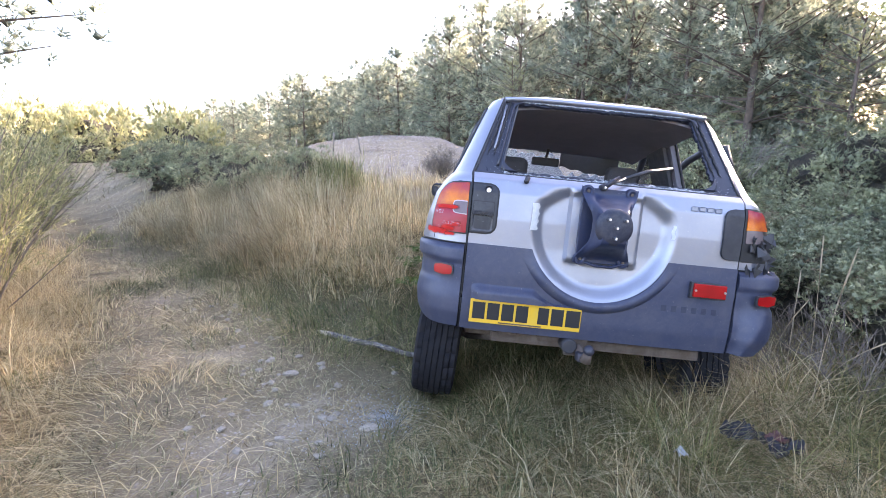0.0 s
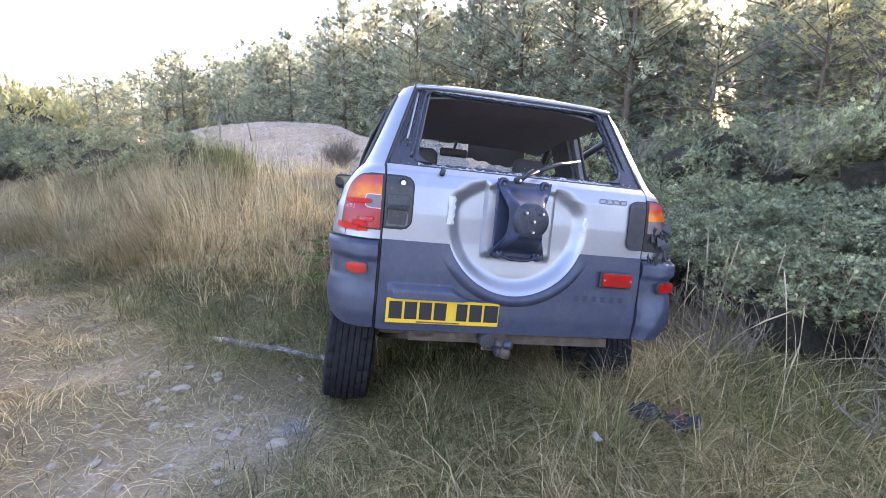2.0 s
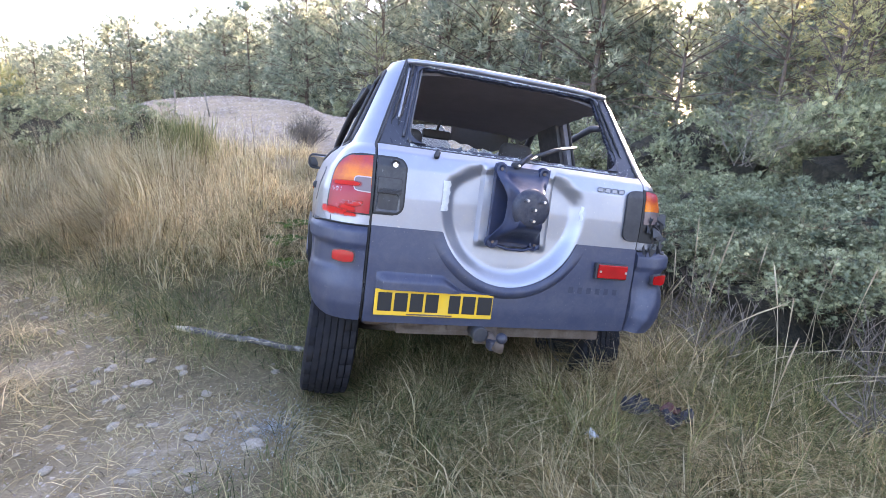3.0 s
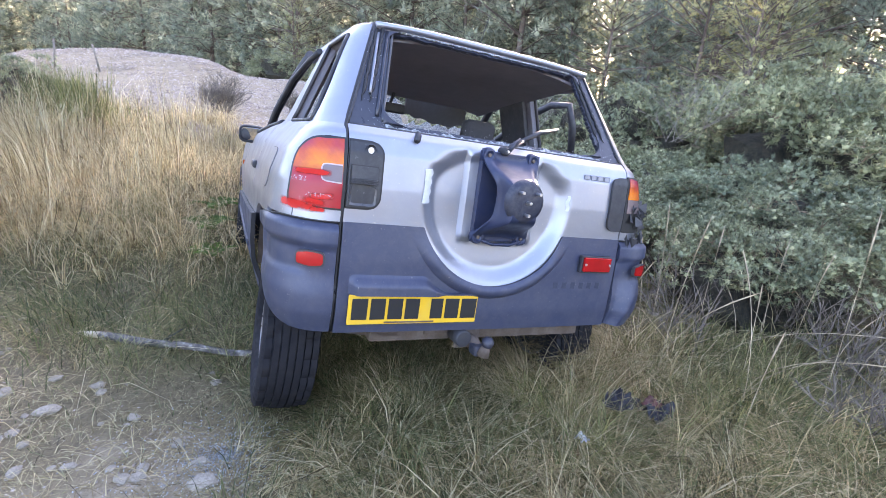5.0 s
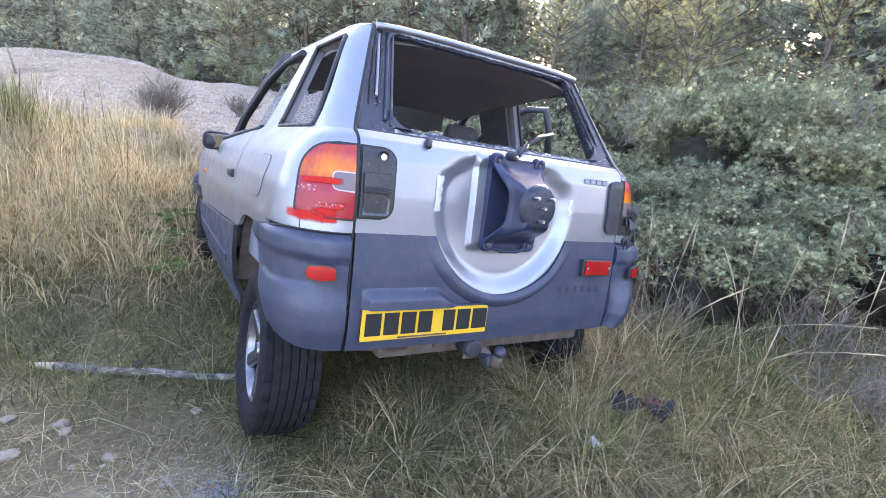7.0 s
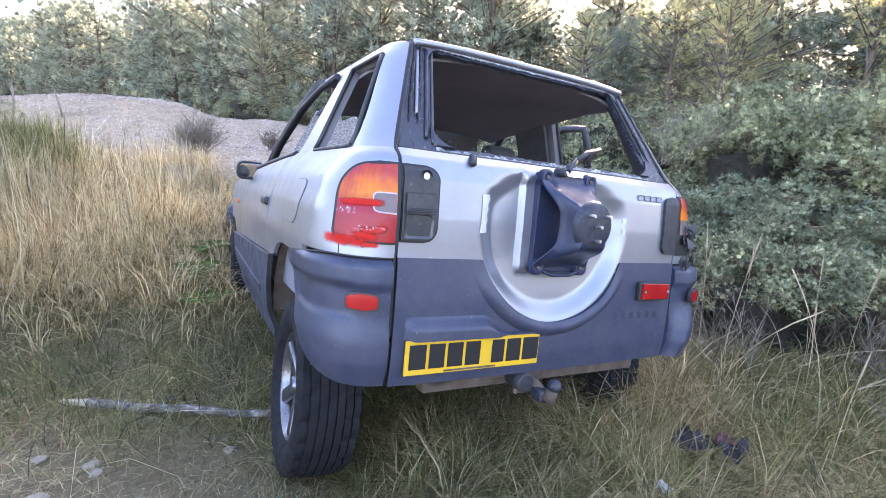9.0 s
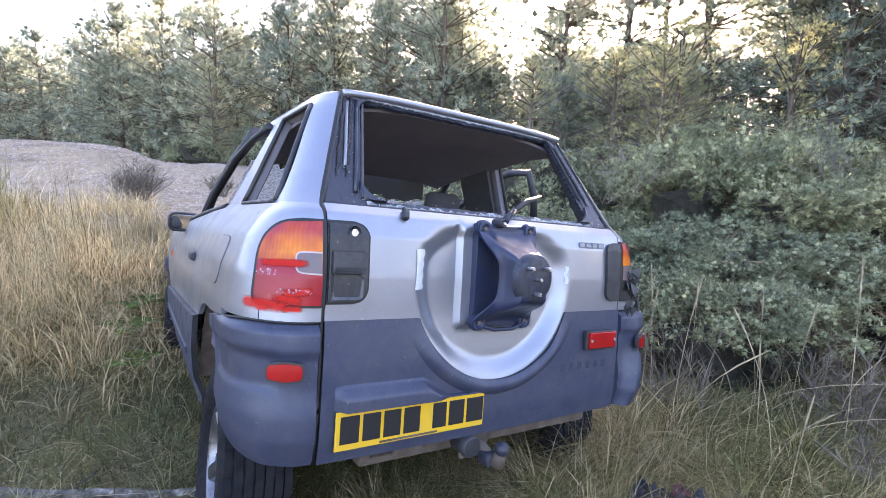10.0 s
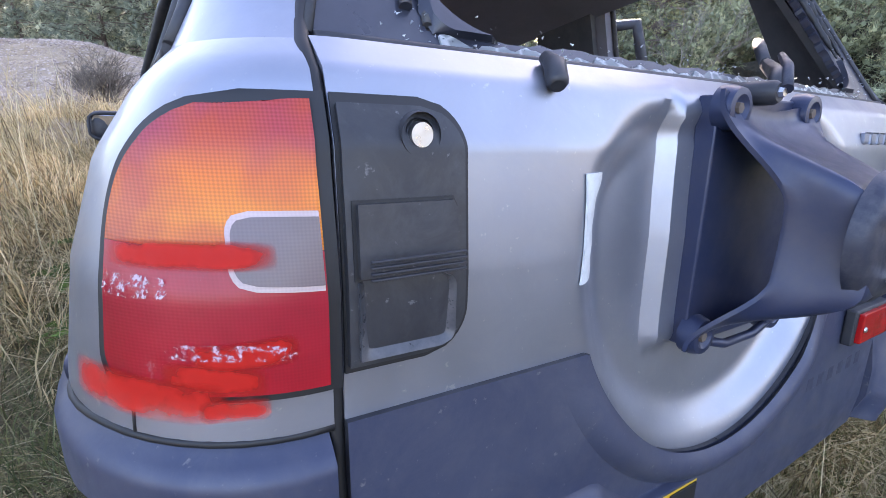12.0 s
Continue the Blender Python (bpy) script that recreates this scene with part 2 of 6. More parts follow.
feed(M_SCUFF, "Alpha", ramp(M_SCUFF, [(0.5, (0,) * 3), (0.62, (0.75,) * 3)], blend(M_SCUFF, 1.0, ramp(M_SCUFF, [(0.0, (0.2,) * 3), (0.5, (1.0,) * 3)], _sc.outputs["Fac"]), noise_of(M_SCUFF, 130, 5, 0.7), "MULTIPLY")))
M_CLEAR = lens_material("clear lens", (0.16, 0.12, 0.12))
M_LENS_EDGE = lens_material("lens edge", (0.5, 0.38, 0.36), 0.2)
M_TAPE = worn("red repair paint", (0.5, 0.014, 0.006), 0.5, 0.0, (0.4, 0.01, 0.008), 0.4, 20.0, Specular_IOR_Level=0.2)
_rim = M_TAPE.node_tree.nodes.new("ShaderNodeAttribute")
_rim.attribute_name = "rim"
_cover = blend(M_TAPE, 1.0, _rim.outputs["Fac"], ramp(M_TAPE, [(0.3, (0.7,) * 3), (0.7, (1.35,) * 3)], noise_of(M_TAPE, 38, 3)), "MULTIPLY")
feed(M_TAPE, "Alpha", ramp(M_TAPE, [(0.14, (0,) * 3), (0.8, (0.92,) * 3)], _cover))
M_REFLECT = lens_material("red reflector", (0.4, 0.008, 0.008))
M_MIRROR = shader("mirror glass", (0.4, 0.42, 0.45), 0.03, 1.0)
M_STICKER = worn("torn white sticker", (0.62, 0.63, 0.62), 0.6, 0.0, (0.35, 0.35, 0.34), 0.6, 40.0)
M_CRAZED = shader("crazed glass", (0.62, 0.72, 0.7), 0.25)
_v = M_CRAZED.node_tree.nodes.new("ShaderNodeTexVoronoi")
_v.feature = "DISTANCE_TO_EDGE"
_v.inputs["Scale"].default_value = 45
_vc = M_CRAZED.node_tree.nodes.new("ShaderNodeTexCoord")
M_CRAZED.node_tree.links.new(_vc.outputs["Object"], _v.inputs["Vector"])
_tint = ramp(M_CRAZED, [(0.0, (0.82, 0.84, 0.85)), (0.15, (0.4, 0.43, 0.45))], _v.outputs["Distance"])
feed(M_CRAZED, "Base Color", _tint)
_tr = M_CRAZED.node_tree.nodes.new("ShaderNodeBsdfTranslucent")
_mx = M_CRAZED.node_tree.nodes.new("ShaderNodeMixShader")
_mx.inputs[0].default_value = 0.6
M_CRAZED.node_tree.links.new(_tint, _tr.inputs["Color"])
M_CRAZED.node_tree.links.new(M_CRAZED.node_tree.nodes["Principled BSDF"].outputs[0], _mx.inputs[1])
M_CRAZED.node_tree.links.new(_tr.outputs[0], _mx.inputs[2])
M_CRAZED.node_tree.links.new(_mx.outputs[0], M_CRAZED.node_tree.nodes["Material Output"].inputs["Surface"])
M_RAG = worn("charred dark cloth", (0.018, 0.018, 0.024), 0.75, 0.0, (0.06, 0.055, 0.06), 0.6, 30.0)
M_REDBIT = worn("dull red plastic", (0.09, 0.022, 0.02), 0.6, 0.0, (0.2, 0.15, 0.13), 0.6, 30.0)
M_PAPER = worn("crumpled paper", (0.42, 0.42, 0.42), 0.8, 0.0, (0.4, 0.4, 0.38), 0.5, 40.0)
M_PALEWOOD = shader("peeled pale wood", (0.55, 0.47, 0.34), 0.8)
M_STRAW = shader("dry stalks", (0.4, 0.32, 0.2), 0.8)
feed(M_STRAW, "Base Color", ramp(M_STRAW, [(0.3, (0.2, 0.15, 0.09)), (0.7, (0.5, 0.41, 0.26))], noise_of(M_STRAW, 12, 3)))
M_LICHEN = shader("lichened bark", (0.16, 0.14, 0.12), 0.9)
feed(M_LICHEN, "Base Color", ramp(M_LICHEN, [(0.35, (0.05, 0.045, 0.04)), (0.55, (0.16, 0.14, 0.12)), (0.7, (0.42, 0.4, 0.36))], noise_of(M_LICHEN, 30, 6)))
relief(M_LICHEN, noise_of(M_LICHEN, 60, 5), 0.6, 0.006)

# ---- mesh helpers ----
def part(name, bm, material, parent=None, label="", smooth=False):
    """Links a bmesh as one mesh object under a thing or a part."""
    me = bpy.data.meshes.new(name)
    bm.to_mesh(me)
    bm.free()
    for m in material if isinstance(material, (list, tuple)) else [material]:
        me.materials.append(m)
    if smooth:
        me.shade_smooth()
    ob = new(name, me)
    ob.parent = parent
    return tagged(ob, label)


def sheet(name, verts, faces, material, parent=None, label="", smooth=False):
    """Links arrays of vertices and equal-sided faces as one mesh object."""
    verts, faces = np.asarray(verts, np.float32), np.asarray(faces, np.int32)
    me = bpy.data.meshes.new(name)
    n, k = faces.shape
    me.vertices.add(len(verts))
    me.vertices.foreach_set("co", verts.ravel())
    me.loops.add(n * k)
    me.loops.foreach_set("vertex_index", faces.ravel())
    me.polygons.add(n)
    me.polygons.foreach_set("loop_start", np.arange(0, n * k, k, dtype=np.int32))
    me.update(calc_edges=True)
    if smooth:
        me.shade_smooth()
    me.materials.append(material)
    ob = new(name, me)
    ob.parent = parent
    return tagged(ob, label)


def thing(name, label, category, m=None, group="", kind=""):
    ob = new(name)
    if m is not None:
        ob.matrix_world = m
    return tagged(ob, label, category, group, kind)


def smooth_step(a, b, x):
    t = np.clip((np.asarray(x, float) - a) / (b - a), 0, 1)
    return t * t * (3 - 2 * t)


_lattice = np.random.RandomState(7).rand(256, 256)


def wobble(x, y, scale):
    """Smooth value noise, 0 to 1."""
    x, y = np.asarray(x, float) / scale + 61.3, np.asarray(y, float) / scale + 17.7
    i, j = np.floor(x).astype(int), np.floor(y).astype(int)
    u, v = x - i, y - j
    u, v = u * u * (3 - 2 * u), v * v * (3 - 2 * v)
    g = lambda a, b: _lattice[a % 256, b % 256]
    return (g(i, j) * (1 - u) + g(i + 1, j) * u) * (1 - v) + (g(i, j + 1) * (1 - u) + g(i + 1, j + 1) * u) * v


# ---- ground ----
def track_x(y):
    """Middle of the track at y."""
    return np.interp(y, (-40, 0, 1.75, 3.45, 6.6, 12.65, 24, 600), (6, 0.0, -0.9, -1.86, -4.2, -8.75, -17.6, -467))


def bank(x, y):
    """How far a place lies beyond the foot of the bank, in metres."""
    foot = 3.75 + 0.95 * np.clip(-(np.asarray(x) + 0.7), 0, 60) + 0.55 * np.clip(np.asarray(x) + 0.7, 0, 3.2)
    return np.asarray(y) - foot


def height(x, y):
    x, y = np.asarray(x, float), np.asarray(y, float)
    far = np.hypot(x, y)
    z = -0.05 + 0.0 * x
    z = z - 0.05 * smooth_step(3, 8, far) + 2.0 * smooth_step(12, 70, far) + 6 * smooth_step(90, 300, far)
    b = bank(x, y)
    rise = 0.29 * np.clip(b, 0, 3.0) + 0.125 * (np.clip(b, 3.0, 9.5) - 3.0) * smooth_step(-7.5, -4.0, x + 0.1 * y)
    rise = rise + 0.4 * np.exp(-((x + 2.3) / 2.4) ** 8 - ((y - 14.6) / 1.9) ** 2) + 0.05 * (wobble(x, y, 1.6) - 0.5) * smooth_step(3, 5, b)
    rise = rise * smooth_step(26, 13, b) * smooth_step(8, 3, x)
    z = z + rise
    off = x - track_x(y)
    z = z - 0.05 * np.exp(-(off / 0.7) ** 2) + 0.12 * smooth_step(-0.9, -2.2, off)
    z = z + 0.16 * smooth_step(1.2, 2.4, x) * smooth_step(7, 1, y)
    z = z + 0.5 * smooth_step(2.5, 8, x) * smooth_step(30, 10, far)
    z = z - 0.12 * np.exp(-((x - 1.3) / 0.42) ** 2 - ((y - 3.7) / 1.25) ** 2)
    z = z - 0.065 * np.exp(-((x + 0.02) / 0.4) ** 2 - ((y - 2.6) / 0.5) ** 2)
    z = z + 0.09 * (wobble(x, y, 0.9) - 0.5) * smooth_step(0.4, 1.4, np.abs(off)) + 0.03 * (wobble(x, y, 0.22) - 0.5)
    return z


def bareness(x, y):
    """1 on the worn track and the gravel heap, 0 in the grass."""
    off = np.abs(x - track_x(y))
    n = 0.6 * wobble(x, y, 0.7) + 0.4 * wobble(x, y, 0.2)
    t = smooth_step(0.95, 0.2, off + 0.8 * (n - 0.5)) * (0.12 + 0.5 * smooth_step(0.42, 0.65, n))
    grit = 0.5 * wobble(x, y, 0.16) + 0.5 * wobble(x, y, 0.06)
    t = np.maximum(t, smooth_step(0.85, 0.25, np.hypot((x + 0.75) / 0.9, y - 1.95) + 0.9 * (n - 0.5)) * (0.5 + 0.5 * smooth_step(0.38, 0.6, grit)))
    g = smooth_step(2.7, 3.7, bank(x, y) + 1.4 * (wobble(x, y, 1.1) - 0.5)) * smooth_step(-4.6, -2.6, x + 0.12 * y) * smooth_step(17, 14, y)
    return np.maximum(t, g)


N = 260
_u = np.linspace(-7.0, 7.0, N)
_gx, _gy = np.meshgrid(0.95 * np.sinh(_u), 3.0 + 0.95 * np.sinh(_u))
_gv = np.stack([_gx, _gy, height(_gx, _gy)], -1).reshape(-1, 3)
_q = np.arange(N * N).reshape(N, N)
_gf = np.stack([_q[:-1, :-1], _q[:-1, 1:], _q[1:, 1:], _q[1:, :-1]], -1).reshape(-1, 4)
ground = sheet("ground", _gv, _gf, M_GROUND, smooth=True)
tagged(ground, "worn sandy track through rough dry heath ground", "ground", kind="structure")
_attr = ground.data.attributes.new("bare", "FLOAT", "POINT")
_attr.data.foreach_set("value", bareness(_gv[:, 0], _gv[:, 1]).astype(np.float32))

# ---- the abandoned car ----
CAR = pose(0.66, 2.215, -0.04, -3.5, 5.6, 0)
car = thing("car", "abandoned silver and blue-grey off-road car with smashed windows in grass", "car", CAR)


def table(*pairs):
    xs, ys = zip(*pairs)
    return lambda v: float(np.interp(v, xs, ys))


half_width = table((0.4, 0.79), (0.5, 0.832), (0.62, 0.848), (0.78, 0.852), (0.88, 0.857), (1.0, 0.84), (1.1, 0.81), (1.17, 0.766), (1.205, 0.731), (1.25, 0.711), (1.55, 0.598), (1.6, 0.565), (1.64, 0.5))
rear_y = table((0.4, -0.045), (0.47, -0.075), (0.55, -0.085), (0.75, -0.085), (0.88, -0.078), (1.0, -0.078), (1.12, -0.07), (1.18, -0.05), (1.215, -0.012), (1.25, 0.014), (1.6, 0.244), (1.64, 0.3))
corner_x = table((0.4, 0.17), (0.88, 0.2), (1.1, 0.2), (1.2, 0.13), (1.6, 0.085))
corner_y = table((0.4, 0.2), (0.88, 0.25), (1.1, 0.25), (1.2, 0.18), (1.6, 0.12))


def skin(a, z):
    """The body's outer face: a runs along the contour from the middle of the tail (0) round the corner and forward; negative: the left side."""
    s, a = (-1 if a < 0 else 1), abs(a)
    w, rx, ry = half_width(z), corner_x(z), corner_y(z)
    xs = w - rx
    arc = 0.7854 * (rx + ry)
    y0 = rear_y(z) + 0.012
    if a <= xs:
        return Vector((s * a, rear_y(z) + 0.012 * (a / xs) ** 2, z))
    if a <= xs + arc:
        q = (a - xs) / arc * math.pi / 2
        return Vector((s * (xs + rx * math.sin(q)), y0 + ry * (1 - math.cos(q)), z))
    y = y0 + ry + a - xs - arc
    w = w * (1 - 0.02 * max(0, y - 1.2) - 0.09 * max(0, y - 2.5) ** 2)
    return Vector((s * w, y, z))


def along(y, z):
    """The contour length at which the side reaches y."""
    w, rx, ry = half_width(z), corner_x(z), corner_y(z)
    return w - rx + 0.7854 * (rx + ry) + y - rear_y(z) - 0.012 - ry


def at_x(x, z):
    """The contour length at which the tail or its corner reaches half-width x."""
    w, rx, ry = half_width(z), corner_x(z), corner_y(z)
    xs = w - rx
    if x <= xs:
        return x
    return xs + 0.7854 * (rx + ry) * math.asin(min(1, (x - xs) / rx)) / (math.pi / 2)


def patch(name, f, nu, nv, material, parent, thick=0.012, label="", lift=0.0, side=1):
    """A panel with thickness over the surface f(u, v), u and v from 0 to 1. side: which way its outer face looks."""
    bm = bmesh.new()
    e = 1e-3
    front, back = [], []
    for i in range(nu + 1):
        for j in range(nv + 1):
            u, v = i / nu, j / nv
            p = f(u, v)
            du = f(min(1, u + e), v) - f(max(0, u - e), v)
            dv = f(u, min(1, v + e)) - f(u, max(0, v - e))
            n = du.cross(dv).normalized() * side
            front.append(bm.verts.new(p + n * lift))
            back.append(bm.verts.new(p + n * (lift - thick)))
    k = nv + 1
    for i in range(nu):
        for j in range(nv):
            a, b, c, d = i * k + j, (i + 1) * k + j, (i + 1) * k + j + 1, i * k + j + 1
            bm.faces.new([front[x] for x in (a, b, c, d)])
            bm.faces.new([back[x] for x in (d, c, b, a)]).material_index = 1
    ring = [i * k for i in range(nu + 1)] + [nu * k + j for j in range(1, k)] + [i * k + nv for i in range(nu - 1, -1, -1)] + [j for j in range(nv - 1, 0, -1)]
    for x, y in zip(ring, ring[1:] + ring[:1]):
        bm.faces.new((front[y], front[x], back[x], back[y])).material_index = 1
    for fc in bm.faces:
        fc.smooth = True
    bm.normal_update()
    bmesh.ops.recalc_face_normals(bm, faces=bm.faces)
    for ed in bm.edges:
        if len(ed.link_faces) == 2 and ed.calc_face_angle(0) > 0.7:
            ed.smooth = False
    mats = material if isinstance(material, (list, tuple)) else [material, material]
    return part(name, bm, mats, parent, label)


def skin_patch(name, f, nu, nv, material, parent, thick=0.012, label="", lift=0.0):
    """A panel on the body's skin: f(u, v) gives contour length and height; built for a positive or a negative side."""
    g = lambda u, v: skin(*f(u, v))
    s = -1 if f(0.5, 0.5)[0] < 0 else 1
    grow = f(0.6, 0.5)[0] - f(0.5, 0.5)[0]
    up = f(0.5, 0.6)[1] - f(0.5, 0.5)[1]
    return patch(name, g, nu, nv, material, parent, thick, label, lift, 1 if grow * up > 0 else -1)


def mix(a, b, t):
    return a + (b - a) * t


def rounded_box(bm, size, at, bevel=0.01, seg=2, turn=None):
    g = bmesh.ops.create_cube(bm, size=1.0)
    bmesh.ops.scale(bm, vec=size, verts=g["verts"])
    es = list({e for v in g["verts"] for e in v.link_edges})
    r = bmesh.ops.bevel(bm, geom=es, offset=bevel, segments=seg, affect="EDGES", profile=0.5)
    vs = list({v for f in r["faces"] for v in f.verts} | {v for v in g["verts"] if v.is_valid})
    m = Matrix.Translation(at) @ (turn or Matrix.Identity(4))
    bmesh.ops.transform(bm, matrix=m, verts=vs)
    return vs


def block(name, size, at, material, parent, bevel=0.01, label="", turn=None, seg=2):
    bm = bmesh.new()
    rounded_box(bm, size, at, bevel, seg, turn)
    return part(name, bm, material, parent, label, smooth=False)


def tube(name, points, radii, material, parent, label="", sides=10):
    """A round bar through the points, tapering by the radii."""
    bm = bmesh.new()
    rings = []
    pts = [Vector(p) for p in points]
    for i, p in enumerate(pts):
        d = (pts[min(i + 1, len(pts) - 1)] - pts[max(i - 1, 0)]).normalized()
        q = d.to_track_quat("Z", "Y").to_matrix()
        r = radii[i] if isinstance(radii, (list, tuple)) else radii
        rings.append([bm.verts.new(p + q @ Vector((r * math.cos(k * 2 * math.pi / sides), r * math.sin(k * 2 * math.pi / sides), 0))) for k in range(sides)])
    for a, b in zip(rings, rings[1:]):
        for k in range(sides):
            bm.faces.new((a[k], a[(k + 1) % sides], b[(k + 1) % sides], b[k]))
    bm.faces.new(rings[0][::-1])
    bm.faces.new(rings[-1])
    for f in bm.faces:
        f.smooth = len(f.verts) == 4
    return part(name, bm, material, parent, label)


def lathe(name, profile, m, material, parent, steps=48, label="", ripple=None):
    """Turns a profile of (radius, along) round the local X axis."""
    bm = bmesh.new()
    rows = []
    for k in range(steps):
        t = 2 * math.pi * k / steps
        rows.append([bm.verts.new(m @ Vector((x, (r + (ripple(k, i) if ripple else 0)) * math.cos(t), (r + (ripple(k, i) if ripple else 0)) * math.sin(t)))) for i, (r, x) in enumerate(profile)])
    for k in range(steps):
        a, b = rows[k], rows[(k + 1) % steps]
        for i in range(len(profile) - 1):
            if a[i] is not b[i]:
                bm.faces.new((a[i], a[i + 1], b[i + 1], b[i]))
    bmesh.ops.remove_doubles(bm, verts=bm.verts, dist=1e-5)
    bmesh.ops.recalc_face_normals(bm, faces=bm.faces)
    for f in bm.faces:
        f.smooth = True
    for ed in bm.edges:
        if len(ed.link_faces) == 2 and ed.calc_face_angle(0) > 0.75:
            ed.smooth = False
    return part(name, bm, material, parent, label)


SHELL = [M_SILVER, M_LINING]
GATE_L, GATE_R = 0.642, 0.618

# tailgate with its recessed well for the spare wheel
WELL_X, WELL_Z, WELL_R = -0.022, 1.0, 0.342


def well_depth(x, z):
    dz = z - WELL_Z
    rz = WELL_R if dz < 0 else 0.205
    rho = math.sqrt(((x - WELL_X) / WELL_R) ** 2 + (dz / rz) ** 2) if dz < 0 else (abs((x - WELL_X) / WELL_R) ** 2.8 + (dz / rz) ** 2.8) ** (1 / 2.8)
    d = (0.034 * float(smooth_step(1.0, mix(0.79, 0.66, float(smooth_step(1.04, 1.17, z))), rho)) + 0.01 * max(0.0, 1 - rho * rho)) * mix(1.0, 0.55, float(smooth_step(1.14, 1.2, z)))
    return d


def gate_face(x, z):
    p = skin(at_x(abs(x), z) * (1 if x >= 0 else -1), z)
    plinth = float(smooth_step(-0.186, -0.174, x) * smooth_step(0.16, 0.14, x) * smooth_step(0.825, 0.85, z))
    d = well_depth(x, z)
    p.y += d - min(d, 0.021) * plinth
    return p


tailgate = part("tailgate", bmesh.new(), M_SILVER, car)


def silver(u, v):
    """The silver skin: from the paint line, or the wheel recess's lower rim, up to the window."""
    x = mix(-GATE_L + 0.004, GATE_R, u)
    d = abs(x - WELL_X)
    lo = WELL_Z - math.sqrt(WELL_R ** 2 - d * d) if d < WELL_R else 2.0
    return gate_face(x, mix(min(0.876, lo), 1.208, v))


patch("gate_skin", silver, 170, 48, SHELL, tailgate, 0.02)


def clad_side(sign, lo):
    def f(u, v):
        edge = -GATE_L + 0.004 if sign < 0 else GATE_R
        if v < 0.3:
            z, inner = mix(lo, WELL_Z - WELL_R, v / 0.3), WELL_X
        else:
            q = (v - 0.3) / 0.7 * 1.205
            z, inner = WELL_Z - WELL_R * math.cos(q), WELL_X + sign * (WELL_R * math.sin(q) + 0.001)
        return gate_face(mix(edge, inner, u), z)
    return f


for sign in (-1, 1):
    patch("lower_cladding", clad_side(sign, 0.475), 30, 40, [M_CLAD, M_BLACK], tailgate, 0.022, lift=0.007, side=-sign)
# the raised lip that runs under the well
def well_rim(u, v):
    q = mix(-1.2, 1.2, u)
    r = mix(WELL_R - 0.003, WELL_R + 0.05, v)
    out = 0.007 + 0.02 * math.sin(math.pi * min(1, 0.12 + 0.88 * v)) ** 0.8 * float(smooth_step(1.2, 0.7, abs(q)))
    return gate_face(WELL_X + r * math.sin(q), WELL_Z - r * math.cos(q)) + Vector((0, -out, 0))


patch("well_lip", well_rim, 60, 8, [M_CLAD, M_BLACK], tailgate, 0.015, "scuffed blue-grey lip under the recess", side=-1)

# hooded housing above the plate
def hood(u, v):
    x = mix(-0.6, -0.04, u)
    end = float(smooth_step(0, 0.06, u) * smooth_step(1.0, 0.9, u))
    rim = WELL_Z - math.sqrt(max(0.0, 0.42 ** 2 - (x - WELL_X) ** 2)) if abs(x - WELL_X) < 0.42 else 1.0
    z = mix(0.624, max(0.632, min(0.695, rim)), v)
    out = 0.032 * float(smooth_step(1.0, 0.45, v)) * end * float(smooth_step(0.63, 0.66, max(0.632, min(0.695, rim))) * 0.6 + 0.4)
    return gate_face(x, z) + Vector((0, -0.007 - out, 0))


patch("plate_housing", hood, 40, 12, [M_CLAD, M_BLACK], tailgate, 0.02)
plate = block("number_plate", (0.52, 0.008, 0.111), (-0.338, -0.094, 0.568), M_PLATE, tailgate, 0.002, "yellow number plate with black characters")
_x = -0.585
for k, w in enumerate((0.058, 0.056, 0.056, 0.056, 0.05, 0.058, 0.066)):
    block("character_bar", (w, 0.003, 0.079), (_x + w / 2, -0.0995, 0.571), M_INK, plate, 0.001)
    _x += w + 0.011 + (0.036 if k == 3 else 0)
block("maker_line", (0.2, 0.002, 0.006), (-0.36, -0.0992, 0.52), M_RUST, plate, 0.0005)

# badge bars, embossed bars, reflectors
badge = part("badge", bmesh.new(), M_BADGE, tailgate)
for k in range(4):
    x = 0.372 + k * 0.037
    block("badge_bar", (0.03, 0.002, 0.022), gate_face(x + 0.012, 1.135) + Vector((0, -0.003, 0)), M_BADGE, badge, 0.004, turn=Matrix.Rotation(radians(-4), 4, "X"))
bm = bmesh.new()
bmesh.ops.create_circle(bm, cap_ends=True, radius=0.04, segments=28)
r = bmesh.ops.inset_region(bm, faces=bm.faces[:], thickness=0.007)
bmesh.ops.delete(bm, geom=[f for f in bm.faces if len(f.verts) > 4], context="FACES")
bmesh.ops.solidify(bm, geom=bm.faces[:], thickness=0.004)
bmesh.ops.transform(bm, matrix=Matrix.Translation(gate_face(0.433, 1.068) + Vector((0, -0.005, 0))) @ Matrix.Rotation(radians(90), 4, "X") @ Matrix.Diagonal((1.0, 0.75, 1.0, 1.0)), verts=bm.verts)
part("badge_ring", bm, M_BADGE, badge)
for k in range(6):
    x = 0.285 + k * 0.047
    block("embossed_bar", (0.027, 0.005, 0.03), gate_face(x + 0.013, 0.667) + Vector((0, -0.005, 0)), M_EMBOSS, tailgate, 0.002)
base = block("reflector_base", (0.165, 0.02, 0.075), (0.483, -0.098, 0.767), M_BLACK, tailgate, 0.004)
block("reflector", (0.15, 0.012, 0.062), (0.485, -0.112, 0.768), M_REFLECT, base, 0.003, "red reflector")
